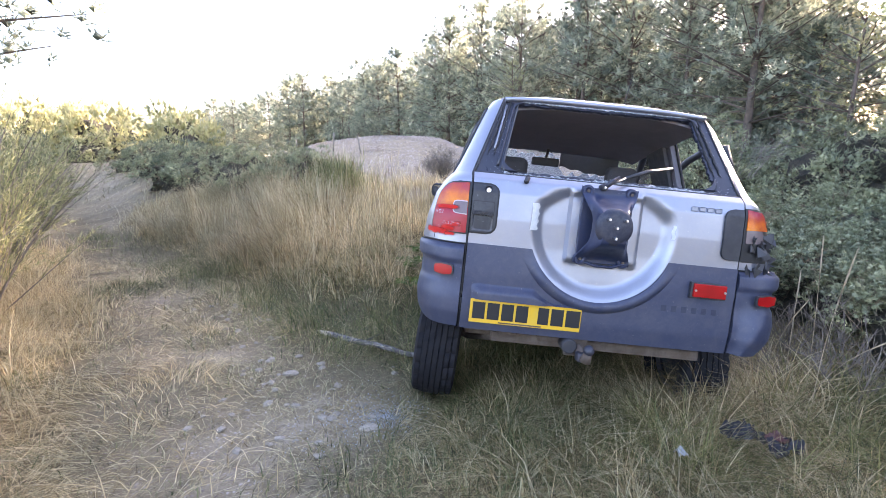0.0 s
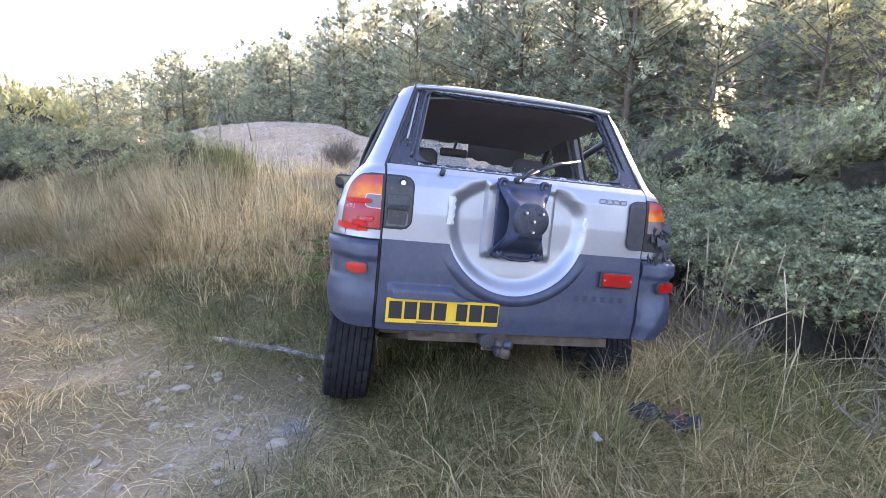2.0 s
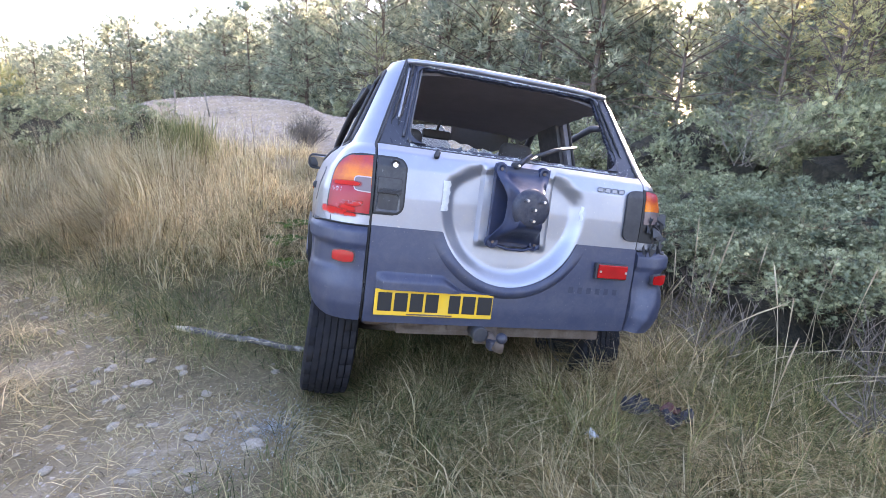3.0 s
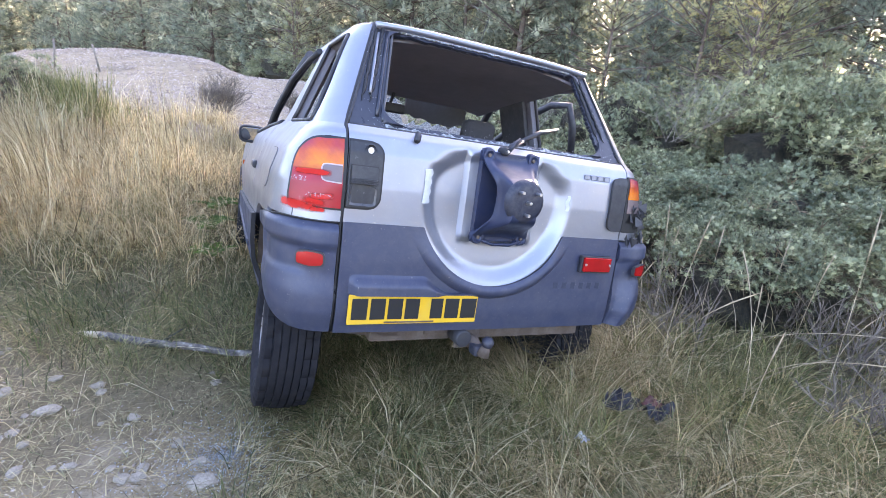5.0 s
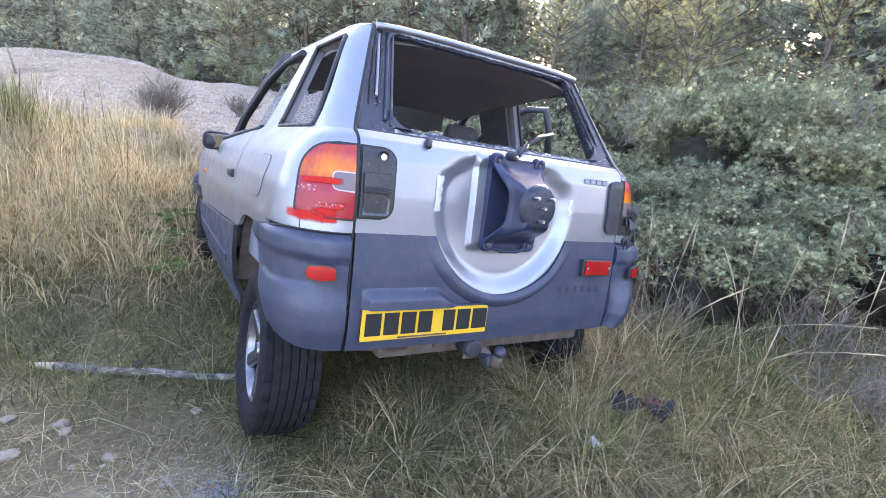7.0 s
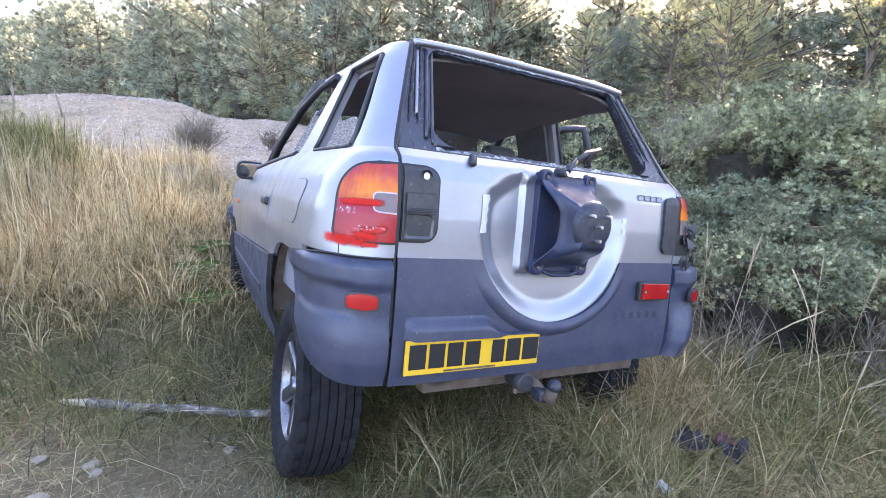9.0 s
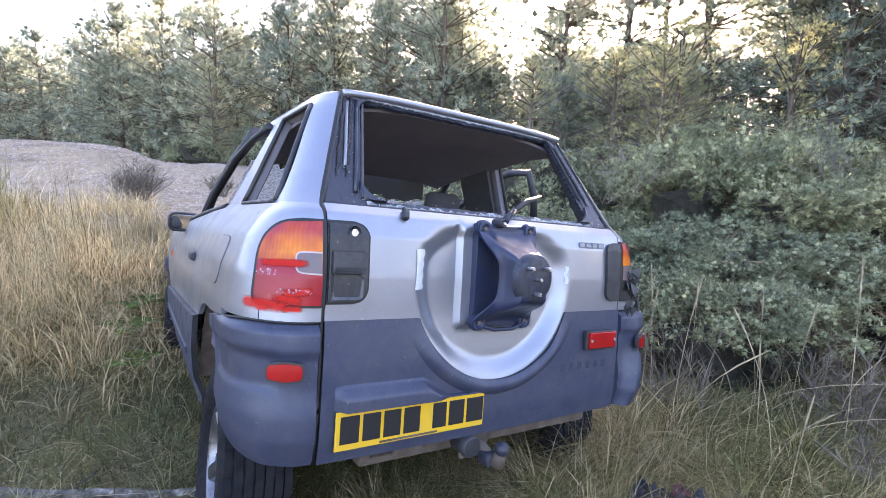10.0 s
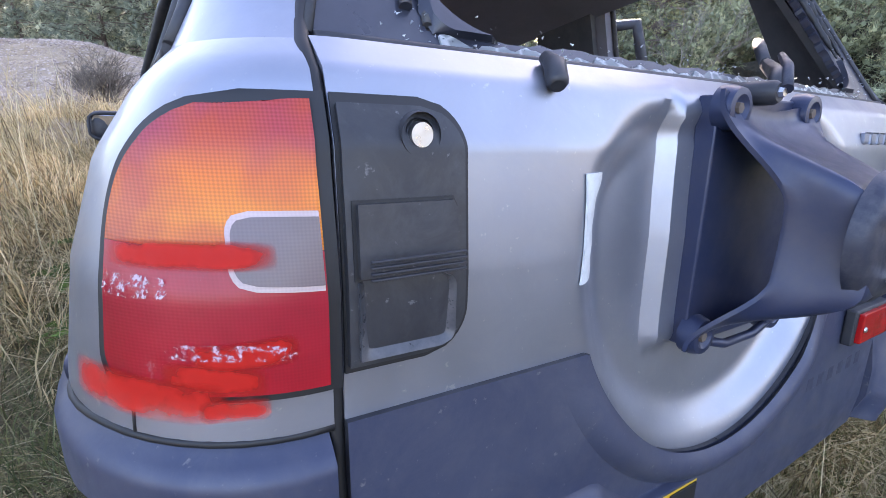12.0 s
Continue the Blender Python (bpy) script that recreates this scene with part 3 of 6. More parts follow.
for x in (0.418, 0.552):
    lathe("screw", [(0, -0.003), (0.005, -0.003), (0.006, 0.0)], Matrix.Translation((x, -0.119, 0.768)) @ Matrix.Rotation(radians(90), 4, "Z"), M_CHROME, base, 10)


# handle panel beside the left lamp, and its blank twin beside the right one
def rounded_rows(x0, x1, z0, z1, r):
    """Rows of a rectangle whose corners away from x0 are rounded by r."""
    def f(u, v):
        z = mix(z0, z1, v)
        d = max(0.0, z0 + r - z, z - (z1 - r))
        cut = r - math.sqrt(max(0.0, r * r - d * d))
        return mix(x0, x1 - math.copysign(cut, x1 - x0), u), z
    return f


def on_gate(f, lift=0.0):
    return lambda u, v: gate_face(*f(u, v)) + Vector((0, -lift, 0))


hp = patch("handle_panel", on_gate(rounded_rows(-0.636, -0.522, 0.932, 1.152, 0.04), 0.012), 12, 40, M_HANDLE, tailgate, 0.014, "black plastic handle panel with a lock", side=1)
patch("handle_rim", on_gate(rounded_rows(-0.638, -0.514, 0.924, 1.16, 0.046), 0.004), 12, 40, M_INK, hp, 0.01, side=1)
patch("pull_flap", on_gate(rounded_rows(-0.628, -0.535, 1.012, 1.073, 0.004), 0.0195), 8, 8, M_HANDLE, hp, 0.009, side=1)
patch("flap_gap", on_gate(rounded_rows(-0.631, -0.532, 1.009, 1.076, 0.004), 0.0135), 8, 8, M_INK, hp, 0.004, side=1)
for k in range(4):
    block("grip_rib", (0.09, 0.004, 0.0025), (-0.582, -0.103, 1.016 + 0.005 * k), M_BLACK, hp, 0.0008)


def cup(u, v):
    x, z = rounded_rows(-0.628, -0.535, 0.938, 1.008, 0.014)(u, v)
    dip = 0.011 * float(smooth_step(0, 0.12, u) * smooth_step(1, 0.88, u) * smooth_step(0, 0.15, v))
    return gate_face(x, z) + Vector((0, -0.0165 + dip * (0.4 + 0.6 * v), 0))


patch("hand_recess", cup, 20, 18, M_RECESS, hp, 0.006, "scratched grey pull recess", side=1)
lk = gate_face(-0.566, 1.128) + Vector((0, -0.012, 0))
MY = Matrix.Rotation(radians(90), 4, "Z")
lathe("lock_bezel", [(0.019, 0.003), (0.02, -0.004), (0.0145, -0.006), (0.0135, 0.0)], Matrix.Translation(lk) @ MY.inverted(), M_BLACK, hp, 24)
lathe("lock_barrel", [(0, 0.004), (0.0105, 0.004), (0.0115, 0.0)], Matrix.Translation(lk) @ MY.inverted(), M_CHROME, hp, 20, "bright metal lock barrel")
patch("gate_trim", on_gate(rounded_rows(0.612, 0.527, 0.915, 1.152, 0.04), 0.012), 12, 40, M_BLACK, tailgate, 0.016, "black trim beside the lamp", side=-1)

# torn sticker at the well's edge, and scratches on the other edge
patch("sticker", lambda u, v: gate_face(-0.36 + (0.034 + 0.004 * math.sin(23 * v)) * u + 0.004 * math.sin(3 * v), mix(0.965, 1.09, v)) + Vector((0, -0.003, 0)), 6, 16, M_STICKER, tailgate, 0.002, "torn white sticker", side=1)
patch("scrape", lambda u, v: gate_face(0.295 + 0.012 * u + 0.003 * math.sin(9 * v), mix(0.985, 1.05, v)) + Vector((0, -0.0025, 0)), 3, 8, M_STICKER, tailgate, 0.001, side=1)

# rubber stop below the window
ks = gate_face(-0.4, 1.19)
tube("rubber_stop", [ks + Vector((0.012, 0.01, 0.02)), ks + Vector((0.009, -0.008, 0.01)), ks + Vector((0.001, -0.022, -0.008)), ks + Vector((-0.001, -0.025, -0.012))], [0.008, 0.012, 0.012, 0.008], M_BLACK, tailgate, "", 12)


# window surround: outer edge to the broken opening
def pane_point(x, t):
    """A point on the sloping rear window: t from its lower to its upper edge."""
    z = mix(1.21, 1.604, t)
    return Vector((x, mix(0.0, 0.247, t) + 0.01 * (x / 0.6) ** 2, z))


def outer_x(t, s=-1):
    return mix(0.636 if s < 0 else 0.616, 0.505, t)


rng = random.Random(5)
jag = [rng.uniform(-1, 1) for _ in range(200)]


def surround(edge, nu, nv):
    def f(u, v):
        if edge == "left":
            return pane_point(mix(-outer_x(v), mix(-0.515, -0.445, v), u), mix(0.0, 1.0, v))
        if edge == "right":
            j = 0.006 * jag[int(v * 60)]
            return pane_point(mix(outer_x(v, 1), mix(0.51, 0.43, v) + j * u, u), v)
        if edge == "bottom":
            j = 0.006 * jag[60 + int(u * 60)] * v
            return pane_point(mix(-0.515, 0.515, u), mix(0.0, 0.045 + j, v))
        j = 0.01 * jag[130 + int(u * 60)]
        return pane_point(mix(-0.447, 0.435, u), mix(1.0, 0.93 + j * v, v))
    return f


window_surround = part("window_surround", bmesh.new(), M_SEAL, tailgate, "sooty black surround with shards of broken glass")
for edge, nu, nv, s in (("left", 6, 30, 1), ("right", 6, 60, -1), ("bottom", 60, 4, 1), ("top", 60, 4, -1)):
    patch("surround_" + edge, surround(edge, nu, nv), nu, nv, M_SEAL, window_surround, 0.014, side=s)
for sx in (-1, 1):
    for top in (0, 1):
        def fillet(u, v, sx=sx, top=top):
            q = u * math.pi / 2
            rx, rt = (0.075, 0.16) if not top else (0.05, 0.1)
            edge = mix(-0.51, -0.447, 0.17) if not top else mix(-0.51, -0.447, 0.86)
            arc = (edge + rx - (rx + 0.006) * math.cos(q), 0.045 + rt - (rt + 0.008) * math.sin(q))
            x, t = mix(edge - 0.006, arc[0], v), mix(0.04, arc[1], v)
            return pane_point(-sx * x, 0.975 - t if top else t) + Vector((0, -0.001, 0))
        patch("surround_corner", fillet, 10, 3, M_SEAL, window_surround, 0.01, side=-sx if top else sx)
for sx, x0, x1 in ((-1, 0.572, 0.476), (-1, 0.606, 0.497), (1, 0.565, 0.462), (1, 0.528, 0.442)):
    pts, rad = [], []
    for t in np.linspace(0.22, 0.96, 46):
        pts.append(pane_point(sx * (mix(x0, x1, t) + 0.006 * noise.noise(Vector((t * 21, x0 * 30, 0)))), t) + Vector((0, -0.004, 0)))
        rad.append(0.0015 + 0.005 * float(smooth_step(0.22, 0.35, t)) + 0.004 * float(smooth_step(0.22, 0.35, t)) * noise.noise(Vector((t * 34, x0 * 50, 2))))
    tube("sealant_bead", pts, rad, M_INK, window_surround, "ragged black bead of old sealant", 7)
tube("inner_channel", [pane_point(mix(-0.53, -0.462, t), mix(0.1, 0.93, t)) + Vector((0, -0.004, 0)) for t in np.linspace(0, 1, 8)], 0.007, M_SEAL, window_surround)
tube("inner_channel", [pane_point(mix(-0.51, -0.44, t), mix(0.06, 0.95, t)) + Vector((0, -0.002, 0)) for t in np.linspace(0, 1, 8)], 0.005, M_TRIM, window_surround)
tube("channel_bar", [pane_point(mix(-0.55, -0.5, t), mix(0.3, 0.9, t)) + Vector((0, -0.006, 0)) for t in np.linspace(0, 1, 6)], 0.006, M_BADGE, window_surround)
tube("gate_lip", [pane_point(x, 0.0) + Vector((0, -0.006, -0.002)) for x in np.linspace(-0.632, 0.614, 24)], 0.006, M_BLACK, window_surround)
for s in (-1, 1):
    tube("gate_edge", [pane_point(s * outer_x(t, s), t) + Vector((0, -0.002, 0)) for t in np.linspace(0, 1, 10)], 0.005, M_BLACK, window_surround)

# shards left in the frame
bm = bmesh.new()
for k in range(420):
    side = rng.choice("llrrbbbbbbt")
    if side == "l":
        t = rng.random(); p = pane_point(mix(-0.6, -0.53, rng.random()) + 0.07 * t, t)
    elif side == "r":
        t = rng.random(); p = pane_point(mix(0.52, 0.6, rng.random()) - 0.09 * t, t)
    elif side == "b":
        p = pane_point(rng.uniform(-0.55, 0.55), abs(rng.gauss(0, 0.05)))
    else:
        p = pane_point(rng.uniform(-0.42, 0.42), rng.uniform(0.9, 0.97))
    r = rng.uniform(0.001, 0.003)
    c = [p + Vector((rng.uniform(-r, r), -0.007 + rng.uniform(-0.003, 0.002), rng.uniform(-r, r))) for _ in range(4)]
    vs = [bm.verts.new(q) for q in c]
    for a in ((0, 1, 2), (0, 2, 3), (0, 3, 1), (1, 3, 2)):
        bm.faces.new([vs[i] for i in a])

def remnant(t0, t1, ragged, seed, x0, x1):
    """A ragged edge of crumbled glass still held in the rubber."""
    return lambda u, v: pane_point(mix(x0, x1, u), mix(t0, t1 + ragged * noise.noise(Vector((u * 34, seed, 0))) + 0.5 * ragged * noise.noise(Vector((u * 90, seed, 3))), v)) + Vector((0, -0.004, 0))


patch("glass_remnant", remnant(0.012, 0.026, 0.028, 1.3, -0.5, 0.5), 160, 2, M_CRAZED, window_surround, 0.004, "crumbled edge of the broken window")
patch("glass_remnant", remnant(0.965, 0.953, 0.014, 5.1, -0.42, 0.42), 120, 2, M_CRAZED, window_surround, 0.004, "crumbled edge of the broken window")
tagged(part("shard_litter", bm, M_CRAZED, window_surround, "crumbs of broken safety glass"), kind="stuff")

# rear wiper
wp = Vector((-0.05, -0.085, 1.19))
wiper = part("wiper", bmesh.new(), M_BLACK, tailgate)
lathe("wiper_pivot", [(0, 0.02), (0.012, 0.02), (0.016, 0.014), (0.016, -0.03)], Matrix.Translation(wp) @ MY.inverted(), M_BLACK, wiper, 16)
lathe("wiper_nut", [(0, 0.026), (0.006, 0.026), (0.008, 0.018)], Matrix.Translation(wp) @ MY.inverted(), M_CHROME, wiper, 6)
tube("wiper_arm", [wp + Vector((0.0, -0.014, 0.0)), wp + Vector((0.03, 0.0, 0.025)), wp + Vector((0.11, 0.06, 0.052))], [0.012, 0.012, 0.009], M_BLACK, wiper, "", 8)
tube("wiper_link", [wp + Vector((0.002, -0.026, 0.004)), wp + Vector((0.034, -0.008, 0.036)), wp + Vector((0.07, 0.02, 0.056))], [0.008, 0.007, 0.005], M_HUB, wiper, "worn link", 8)
tube("wiper_blade", [wp + Vector((0.1, 0.055, 0.05)), wp + Vector((0.24, 0.14, 0.1)), wp + Vector((0.39, 0.225, 0.135))], [0.009, 0.011, 0.006], M_BLACK, wiper, "", 6)

# spare wheel carrier: a pressed bell on four ears, with studs
carrier = part("spare_wheel_carrier", bmesh.new(), M_DARK, tailgate, "dark navy pressed-steel spare wheel carrier with bare studs")
BX, BZ = -0.02, 1.012


def pressing(u, v):
    """A hat-shaped pressing: v from the upper ears over the hub to the lower ears, u across."""
    k = 2 * u - 1
    z = mix(1.19, 0.838, v)
    h = float(smooth_step(0.02, 0.4, v) * smooth_step(1.0, 0.66, v))
    w = mix(0.128, 0.096, h) - 0.02 * math.sin(math.pi * v) ** 2
    sag = 0.022 * (1 - k * k) * (1 - h) * (1 if v < 0.5 else -1)
    depth = 0.158 * h * (1 - 0.52 * float(smooth_step(0.62, 1.0, abs(k)))) + 0.012
    return Vector((-0.02 - 0.006 * h + w * k, -0.076 - depth, z - sag))


# Dark plate on the plinth; it also stands for the hollow's shade.
block("base_plate", (0.232, 0.03, 0.345), (-0.02, -0.062, 1.012), M_DARK, carrier, 0.003)
patch("pressing", pressing, 28, 40, M_DARK, carrier, 0.006, side=-1)
HUB = Vector((-0.027, -0.246, 1.019))
lathe("hub_plate", [(0, 0.003), (0.055, 0.003), (0.068, 0.0), (0.077, -0.006), (0.082, -0.02)], Matrix.Translation(HUB) @ MY.inverted(), M_HUB, carrier, 36, "scuffed round hub plate")
for x, z in ((-0.036, 0.034), (0.036, 0.034), (0.0, -0.045), (0.0, 0.0)):
    lathe("stud", [(0, 0.03), (0.0055, 0.03), (0.0065, 0.026), (0.0065, -0.004)], Matrix.Translation(HUB + Vector((x, 0, z))) @ MY.inverted(), M_CHROME, carrier, 10, "bare threaded stud")
for x in (-0.118, 0.08):
    for z in (0.857, 1.168):
        ear = lathe("ear", [(0, 0.008), (0.01, 0.008), (0.017, 0.014), (0.025, 0.013), (0.029, 0.0), (0.029, -0.012)], Matrix.Translation((x, -0.082, z)) @ MY.inverted(), M_DARK, carrier, 20)
        lathe("ear_bolt", [(0, 0.013), (0.007, 0.013), (0.009, 0.004)], Matrix.Translation((x, -0.082, z)) @ MY.inverted(), M_RUST, ear, 6, "rusty bolt")
tube("strap_edge", [(-0.115, -0.085, 0.85), (-0.05, -0.088, 0.83), (0.03, -0.088, 0.83), (0.085, -0.09, 0.85)], 0.007, M_DARK, carrier)

# ---- body sides ----
two_tone = table((-0.2, 0.876), (0.1, 0.868), (0.42, 0.83), (0.8, 0.75), (2.3, 0.68), (3.6, 0.64))
arch_c, arch_a, arch_b = (0.5, 0.4), 0.345, 0.432
fr_c = (2.7, 0.36)


def arch_top(y):
    """Height of the wheel opening's edge at y, or 0 outside it."""
    for (cy, cz), a, b in ((arch_c, arch_a, arch_b), (fr_c, 0.39, 0.4)):
        d = abs(y - cy) / a
        if d < 1:
            return cz + b * (1 - d ** 3) ** (1 / 3)
    return 0.0


for s in (-1, 1):
    side = "left" if s < 0 else "right"
    gate = (GATE_L if s < 0 else GATE_R) + 0.006
    body = part("rear_quarter", bmesh.new(), M_SILVER, car)

    def quarter_corner(u, v, s=s, gate=gate):
        z = mix(0.876, 1.205, v)
        return s * mix(at_x(gate, z), along(0.22, z), u), z

    skin_patch("corner_panel", quarter_corner, 26, 24, SHELL, body, 0.016)

    def quarter_side(u, v, s=s):
        y = mix(0.22, 0.96, u)
        z = mix(max(two_tone(y) + 0.003, arch_top(y)), 1.205, v)
        return s * along(y, z), z

    skin_patch("side_panel", quarter_side, 40, 20, SHELL, body, 0.016)
    # D pillar
    def d_pillar(u, v, s=s):
        z = mix(1.205, 1.6, v)
        t = (z - 1.205) / 0.395
        a0 = at_x(mix(0.645 if s < 0 else 0.626, 0.512, t), z)
        a1 = along(mix(0.16, 0.315, float(smooth_step(0.05, 1.0, t)) * 0.6 + 0.4 * t), z)
        return s * mix(a0, a1, u), z

    skin_patch("pillar_d", d_pillar, 16, 24, SHELL, body, 0.02)

    def b_pillar(u, v, s=s):
        z = mix(1.205, 1.6, v)
        t = (z - 1.205) / 0.395
        y0, y1 = (mix(0.66, 0.63, t), mix(0.94, 0.76, t)) if s < 0 else (mix(0.78, 0.75, t), mix(0.96, 0.9, t))
        return s * along(mix(y0, y1, u), z), z

    skin_patch("pillar_b", b_pillar, 8, 20, SHELL, body, 0.035)

    def rail(u, v, s=s):
        y = mix(0.29, 1.18, u)
        z = mix(1.552, 1.612, v)
        return s * along(y, z), z

    skin_patch("roof_rail", rail, 24, 5, SHELL, body, 0.03)

    def window_lip(u, s=s):
        y = mix(0.17, 0.65 if s < 0 else 0.77, u)
        return skin(s * along(y, 1.207), 1.207)

    tube("window_gasket", [window_lip(u) for u in np.linspace(0, 1, 10)], 0.008, M_BLACK, body)
    tube("window_gasket", [skin(s * along(mix(0.17, 0.318, t), mix(1.21, 1.552, t)), mix(1.21, 1.552, t)) for t in np.linspace(0, 1, 10)], 0.009, M_BLACK, body)
    tube("window_gasket", [skin(s * along(y, 1.552), 1.552) for y in np.linspace(0.318, 0.64 if s < 0 else 0.76, 10)], 0.008, M_BLACK, body)
    tube("window_gasket", [skin(s * along((0.652 if s < 0 else 0.772) - 0.02 * t, mix(1.21, 1.552, t)), mix(1.21, 1.552, t)) for t in np.linspace(0, 1, 10)], 0.009, M_BLACK, body)
    if s < 0:
        def flap(grow):
            """A rectangle with rounded corners, leaning forward."""
            def f(u, v):
                z = mix(0.925 - grow, 1.085 + grow, v)
                cut = 0.035 * (1 - math.sqrt(max(0.0, 1 - max(0.0, abs(2 * v - 1) * 2.2 - 1.2) ** 2)))
                return -along(mix(0.37 - grow + cut, 0.56 + grow - cut, u) - 0.03 * (v - 0.5), z), z
            return f

        skin_patch("fuel_flap", flap(0.0), 10, 24, SHELL, body, 0.006, "silver fuel filler flap", 0.0035)
        skin_patch("flap_gap", flap(0.0022), 10, 24, M_TRIM, body, 0.006, "", 0.0012)

    # bumper corner, dished in its middle
    front_edge = table((0.47, -0.03), (0.49, 0.05), (0.55, 0.16), (0.65, 0.25), (0.76, 0.31), (0.87, 0.36)) if s < 0 else table((0.47, -0.068), (0.5, -0.055), (0.55, -0.02), (0.65, 0.1), (0.76, 0.24), (0.87, 0.36))

    def bumper(u, v, s=s, gate=gate):
        z = mix(0.478, 0.8745, v)
        a = mix(at_x(gate + 0.004, z), max(at_x(gate, z) + 0.05, along(front_edge(z), z)), u)
        z -= 0.04 * max(0.0, (u - 0.45) / 0.55) * v
        return s * a, z

    def sculpted(u, v):
        a, z = bumper(u, v)
        p = skin(a, z)
        t = skin(a + 0.002, z) - skin(a - 0.002, z)
        n = Vector((t.y, -t.x, 0)).normalized()
        out = 0.005 + 0.012 * float(smooth_step(0.77, 0.8, z)) - 0.024 * float(smooth_step(0.845, 0.872, z))
        scoop = float(smooth_step(0.68, 0.7, z) * smooth_step(0.8, 0.78, z) * smooth_step(0.2, 0.3, u) * smooth_step(0.97, 0.9, u))
        out += 0.042 * float(smooth_step(0.05, 0.4, u)) if s > 0 else 0.0
        return p + n * (out - 0.009 * scoop + 0.012 * float(smooth_step(0.7, 0.6, z) * smooth_step(0.48, 0.56, z)))

    bump = patch("bumper_corner", sculpted, 36, 44, [M_CLAD, M_CLAD], car, 0.03, "scuffed blue-grey bumper corner" if s < 0 else "blue-grey bumper corner knocked loose", side=s)

    # reflector on the corner
    rx0, rx1 = (0.694, 0.766) if s < 0 else (0.69, 0.776)

    def lozenge(grow, s=s, rx0=rx0, rx1=rx1):
        def f(u, v):
            z = mix(0.721 - grow, 0.767 + grow, v)
            cut = 0.016 * (1 - math.sqrt(1 - max(0.0, abs(2 * v - 1) * 1.4 - 0.4) ** 2 + 1e-9))
            return s * at_x(mix(rx0 - grow + cut, rx1 + grow - cut, u), z), z
        return f

    skin_patch("corner_reflector", lozenge(0.0), 8, 10, M_REFLECT, bump, 0.016, "red corner reflector", 0.026 if s < 0 else 0.062)
    skin_patch("reflector_seat", lozenge(0.005), 8, 10, M_BLACK, bump, 0.014, "", 0.0215 if s < 0 else 0.0575)
    # black gaps round the gate and over the bumper
    tube("gate_gap", [skin(s * at_x(gate - 0.004, z), z) + Vector((0, 0.007, 0)) for z in np.linspace(0.48, 1.2, 28)] + [pane_point(s * (outer_x(t, s) + 0.005), t) + Vector((0, 0.004, 0)) for t in np.linspace(0.03, 1, 12)], 0.007, M_INK, body)
    tube("bumper_gap", [skin(s * mix(at_x(gate, 0.873), along(0.35, 0.873), t), 0.873 - 0.035 * max(0, t - 0.45) / 0.55) + Vector((0, 0.0025, 0)) for t in np.linspace(0, 1, 20)], 0.0042, M_INK, body)
    tube("panel_seam", [skin(s * (at_x(gate, z) + 0.185), z) for z in np.linspace(0.877, 0.91, 5)], 0.0016, M_INK, body)
    # wheel arch lining
    bm = bmesh.new()
    ring = []
    for k in range(25):
        q = math.pi * (0.06 + 0.88 * k / 24)
        c, sn = math.cos(q), math.sin(q)
        e = (abs(c) ** 3 + abs(sn) ** 3) ** (-1 / 3)
        y, z = arch_c[0] + 0.36 * e * c, arch_c[1] + 0.44 * e * sn
        ring.append([bm.verts.new((s * x, y, z)) for x in (0.825, 0.5)])
    for a, b in zip(ring, ring[1:]):
        bm.faces.new((a[0], b[0], b[1], a[1]))
    bm.faces.new([r[1] for r in ring])
    part("arch_liner", bm, M_RUST, car, "muddy wheel arch liner", smooth=False)

    # rocker cladding and the lip in front of the rear wheel
    def rocker(u, v, s=s):
        y = mix(0.845 - 0.1 * max(0, v - 0.25), 2.33, u)
        z = mix(0.36, two_tone(y), v)
        z0 = max(z, 0.41)
        return s * along(y, z0), z

    skin_patch("rocker_cladding", rocker, 30, 14, [M_CLAD, M_BLACK], car, 0.02, "blue-grey side cladding", 0.02)

    def groove(u, v, s=s):
        z = mix(0.55, 0.585, v)
        return s * along(mix(0.98, 2.25, u), z), z

    skin_patch("cladding_rib", groove, 10, 3, M_CLAD, car, 0.02, "", 0.028)

    # front wing and bonnet side
    def wing(u, v, s=s):
        y = mix(2.12, 3.5, u)
        z = mix(max(0.62, arch_top(y)), mix(1.08, 0.86, u ** 1.6), v)
        return s * along(y, z), z

    skin_patch("front_wing", wing, 40, 14, SHELL, car, 0.016)
    # A pillar
    tube("pillar_a", [(s * 0.725, 1.9, 1.09), (s * 0.7, 1.62, 1.27), (s * 0.645, 1.36, 1.45), (s * 0.59, 1.16, 1.575)], [0.028, 0.024, 0.024, 0.028], M_BLACK, car, "", 10)

# roof with side gutters
def roof(u, v):
    y = mix(0.24, 1.2, v)
    w = 0.56 - 0.05 * float(smooth_step(0.12, 0, v))
    x = mix(-w, w, u)
    k = abs(2 * u - 1)
    z = 1.6 + 0.055 * (1 - k ** 4) * (1 - 0.75 * (1 - float(smooth_step(0, 0.16, v)))) + 0.008 * math.sin(v * 3)
    return Vector((x, y, z))


patch("roof", roof, 30, 30, [M_SILVER, M_LINING], car, 0.03, "silver roof", side=1)
tube("roof_lip", [roof(u, 0.0) + Vector((0, -0.004, -0.004)) for u in np.linspace(0, 1, 24)], 0.012, M_SILVER, car, "bright roof edge")
tube("aerial", [(0.36, 1.15, 1.63), (0.37, 1.0, 1.98)], [0.004, 0.002], M_BLACK, car, "", 6)
lathe("roof_lamp", [(0, -0.012), (0.05, -0.012), (0.06, 0)], pose(-0.03, 0.78, 1.6, 0, 90, 0), M_BADGE, car, 20, "flat interior lamp")

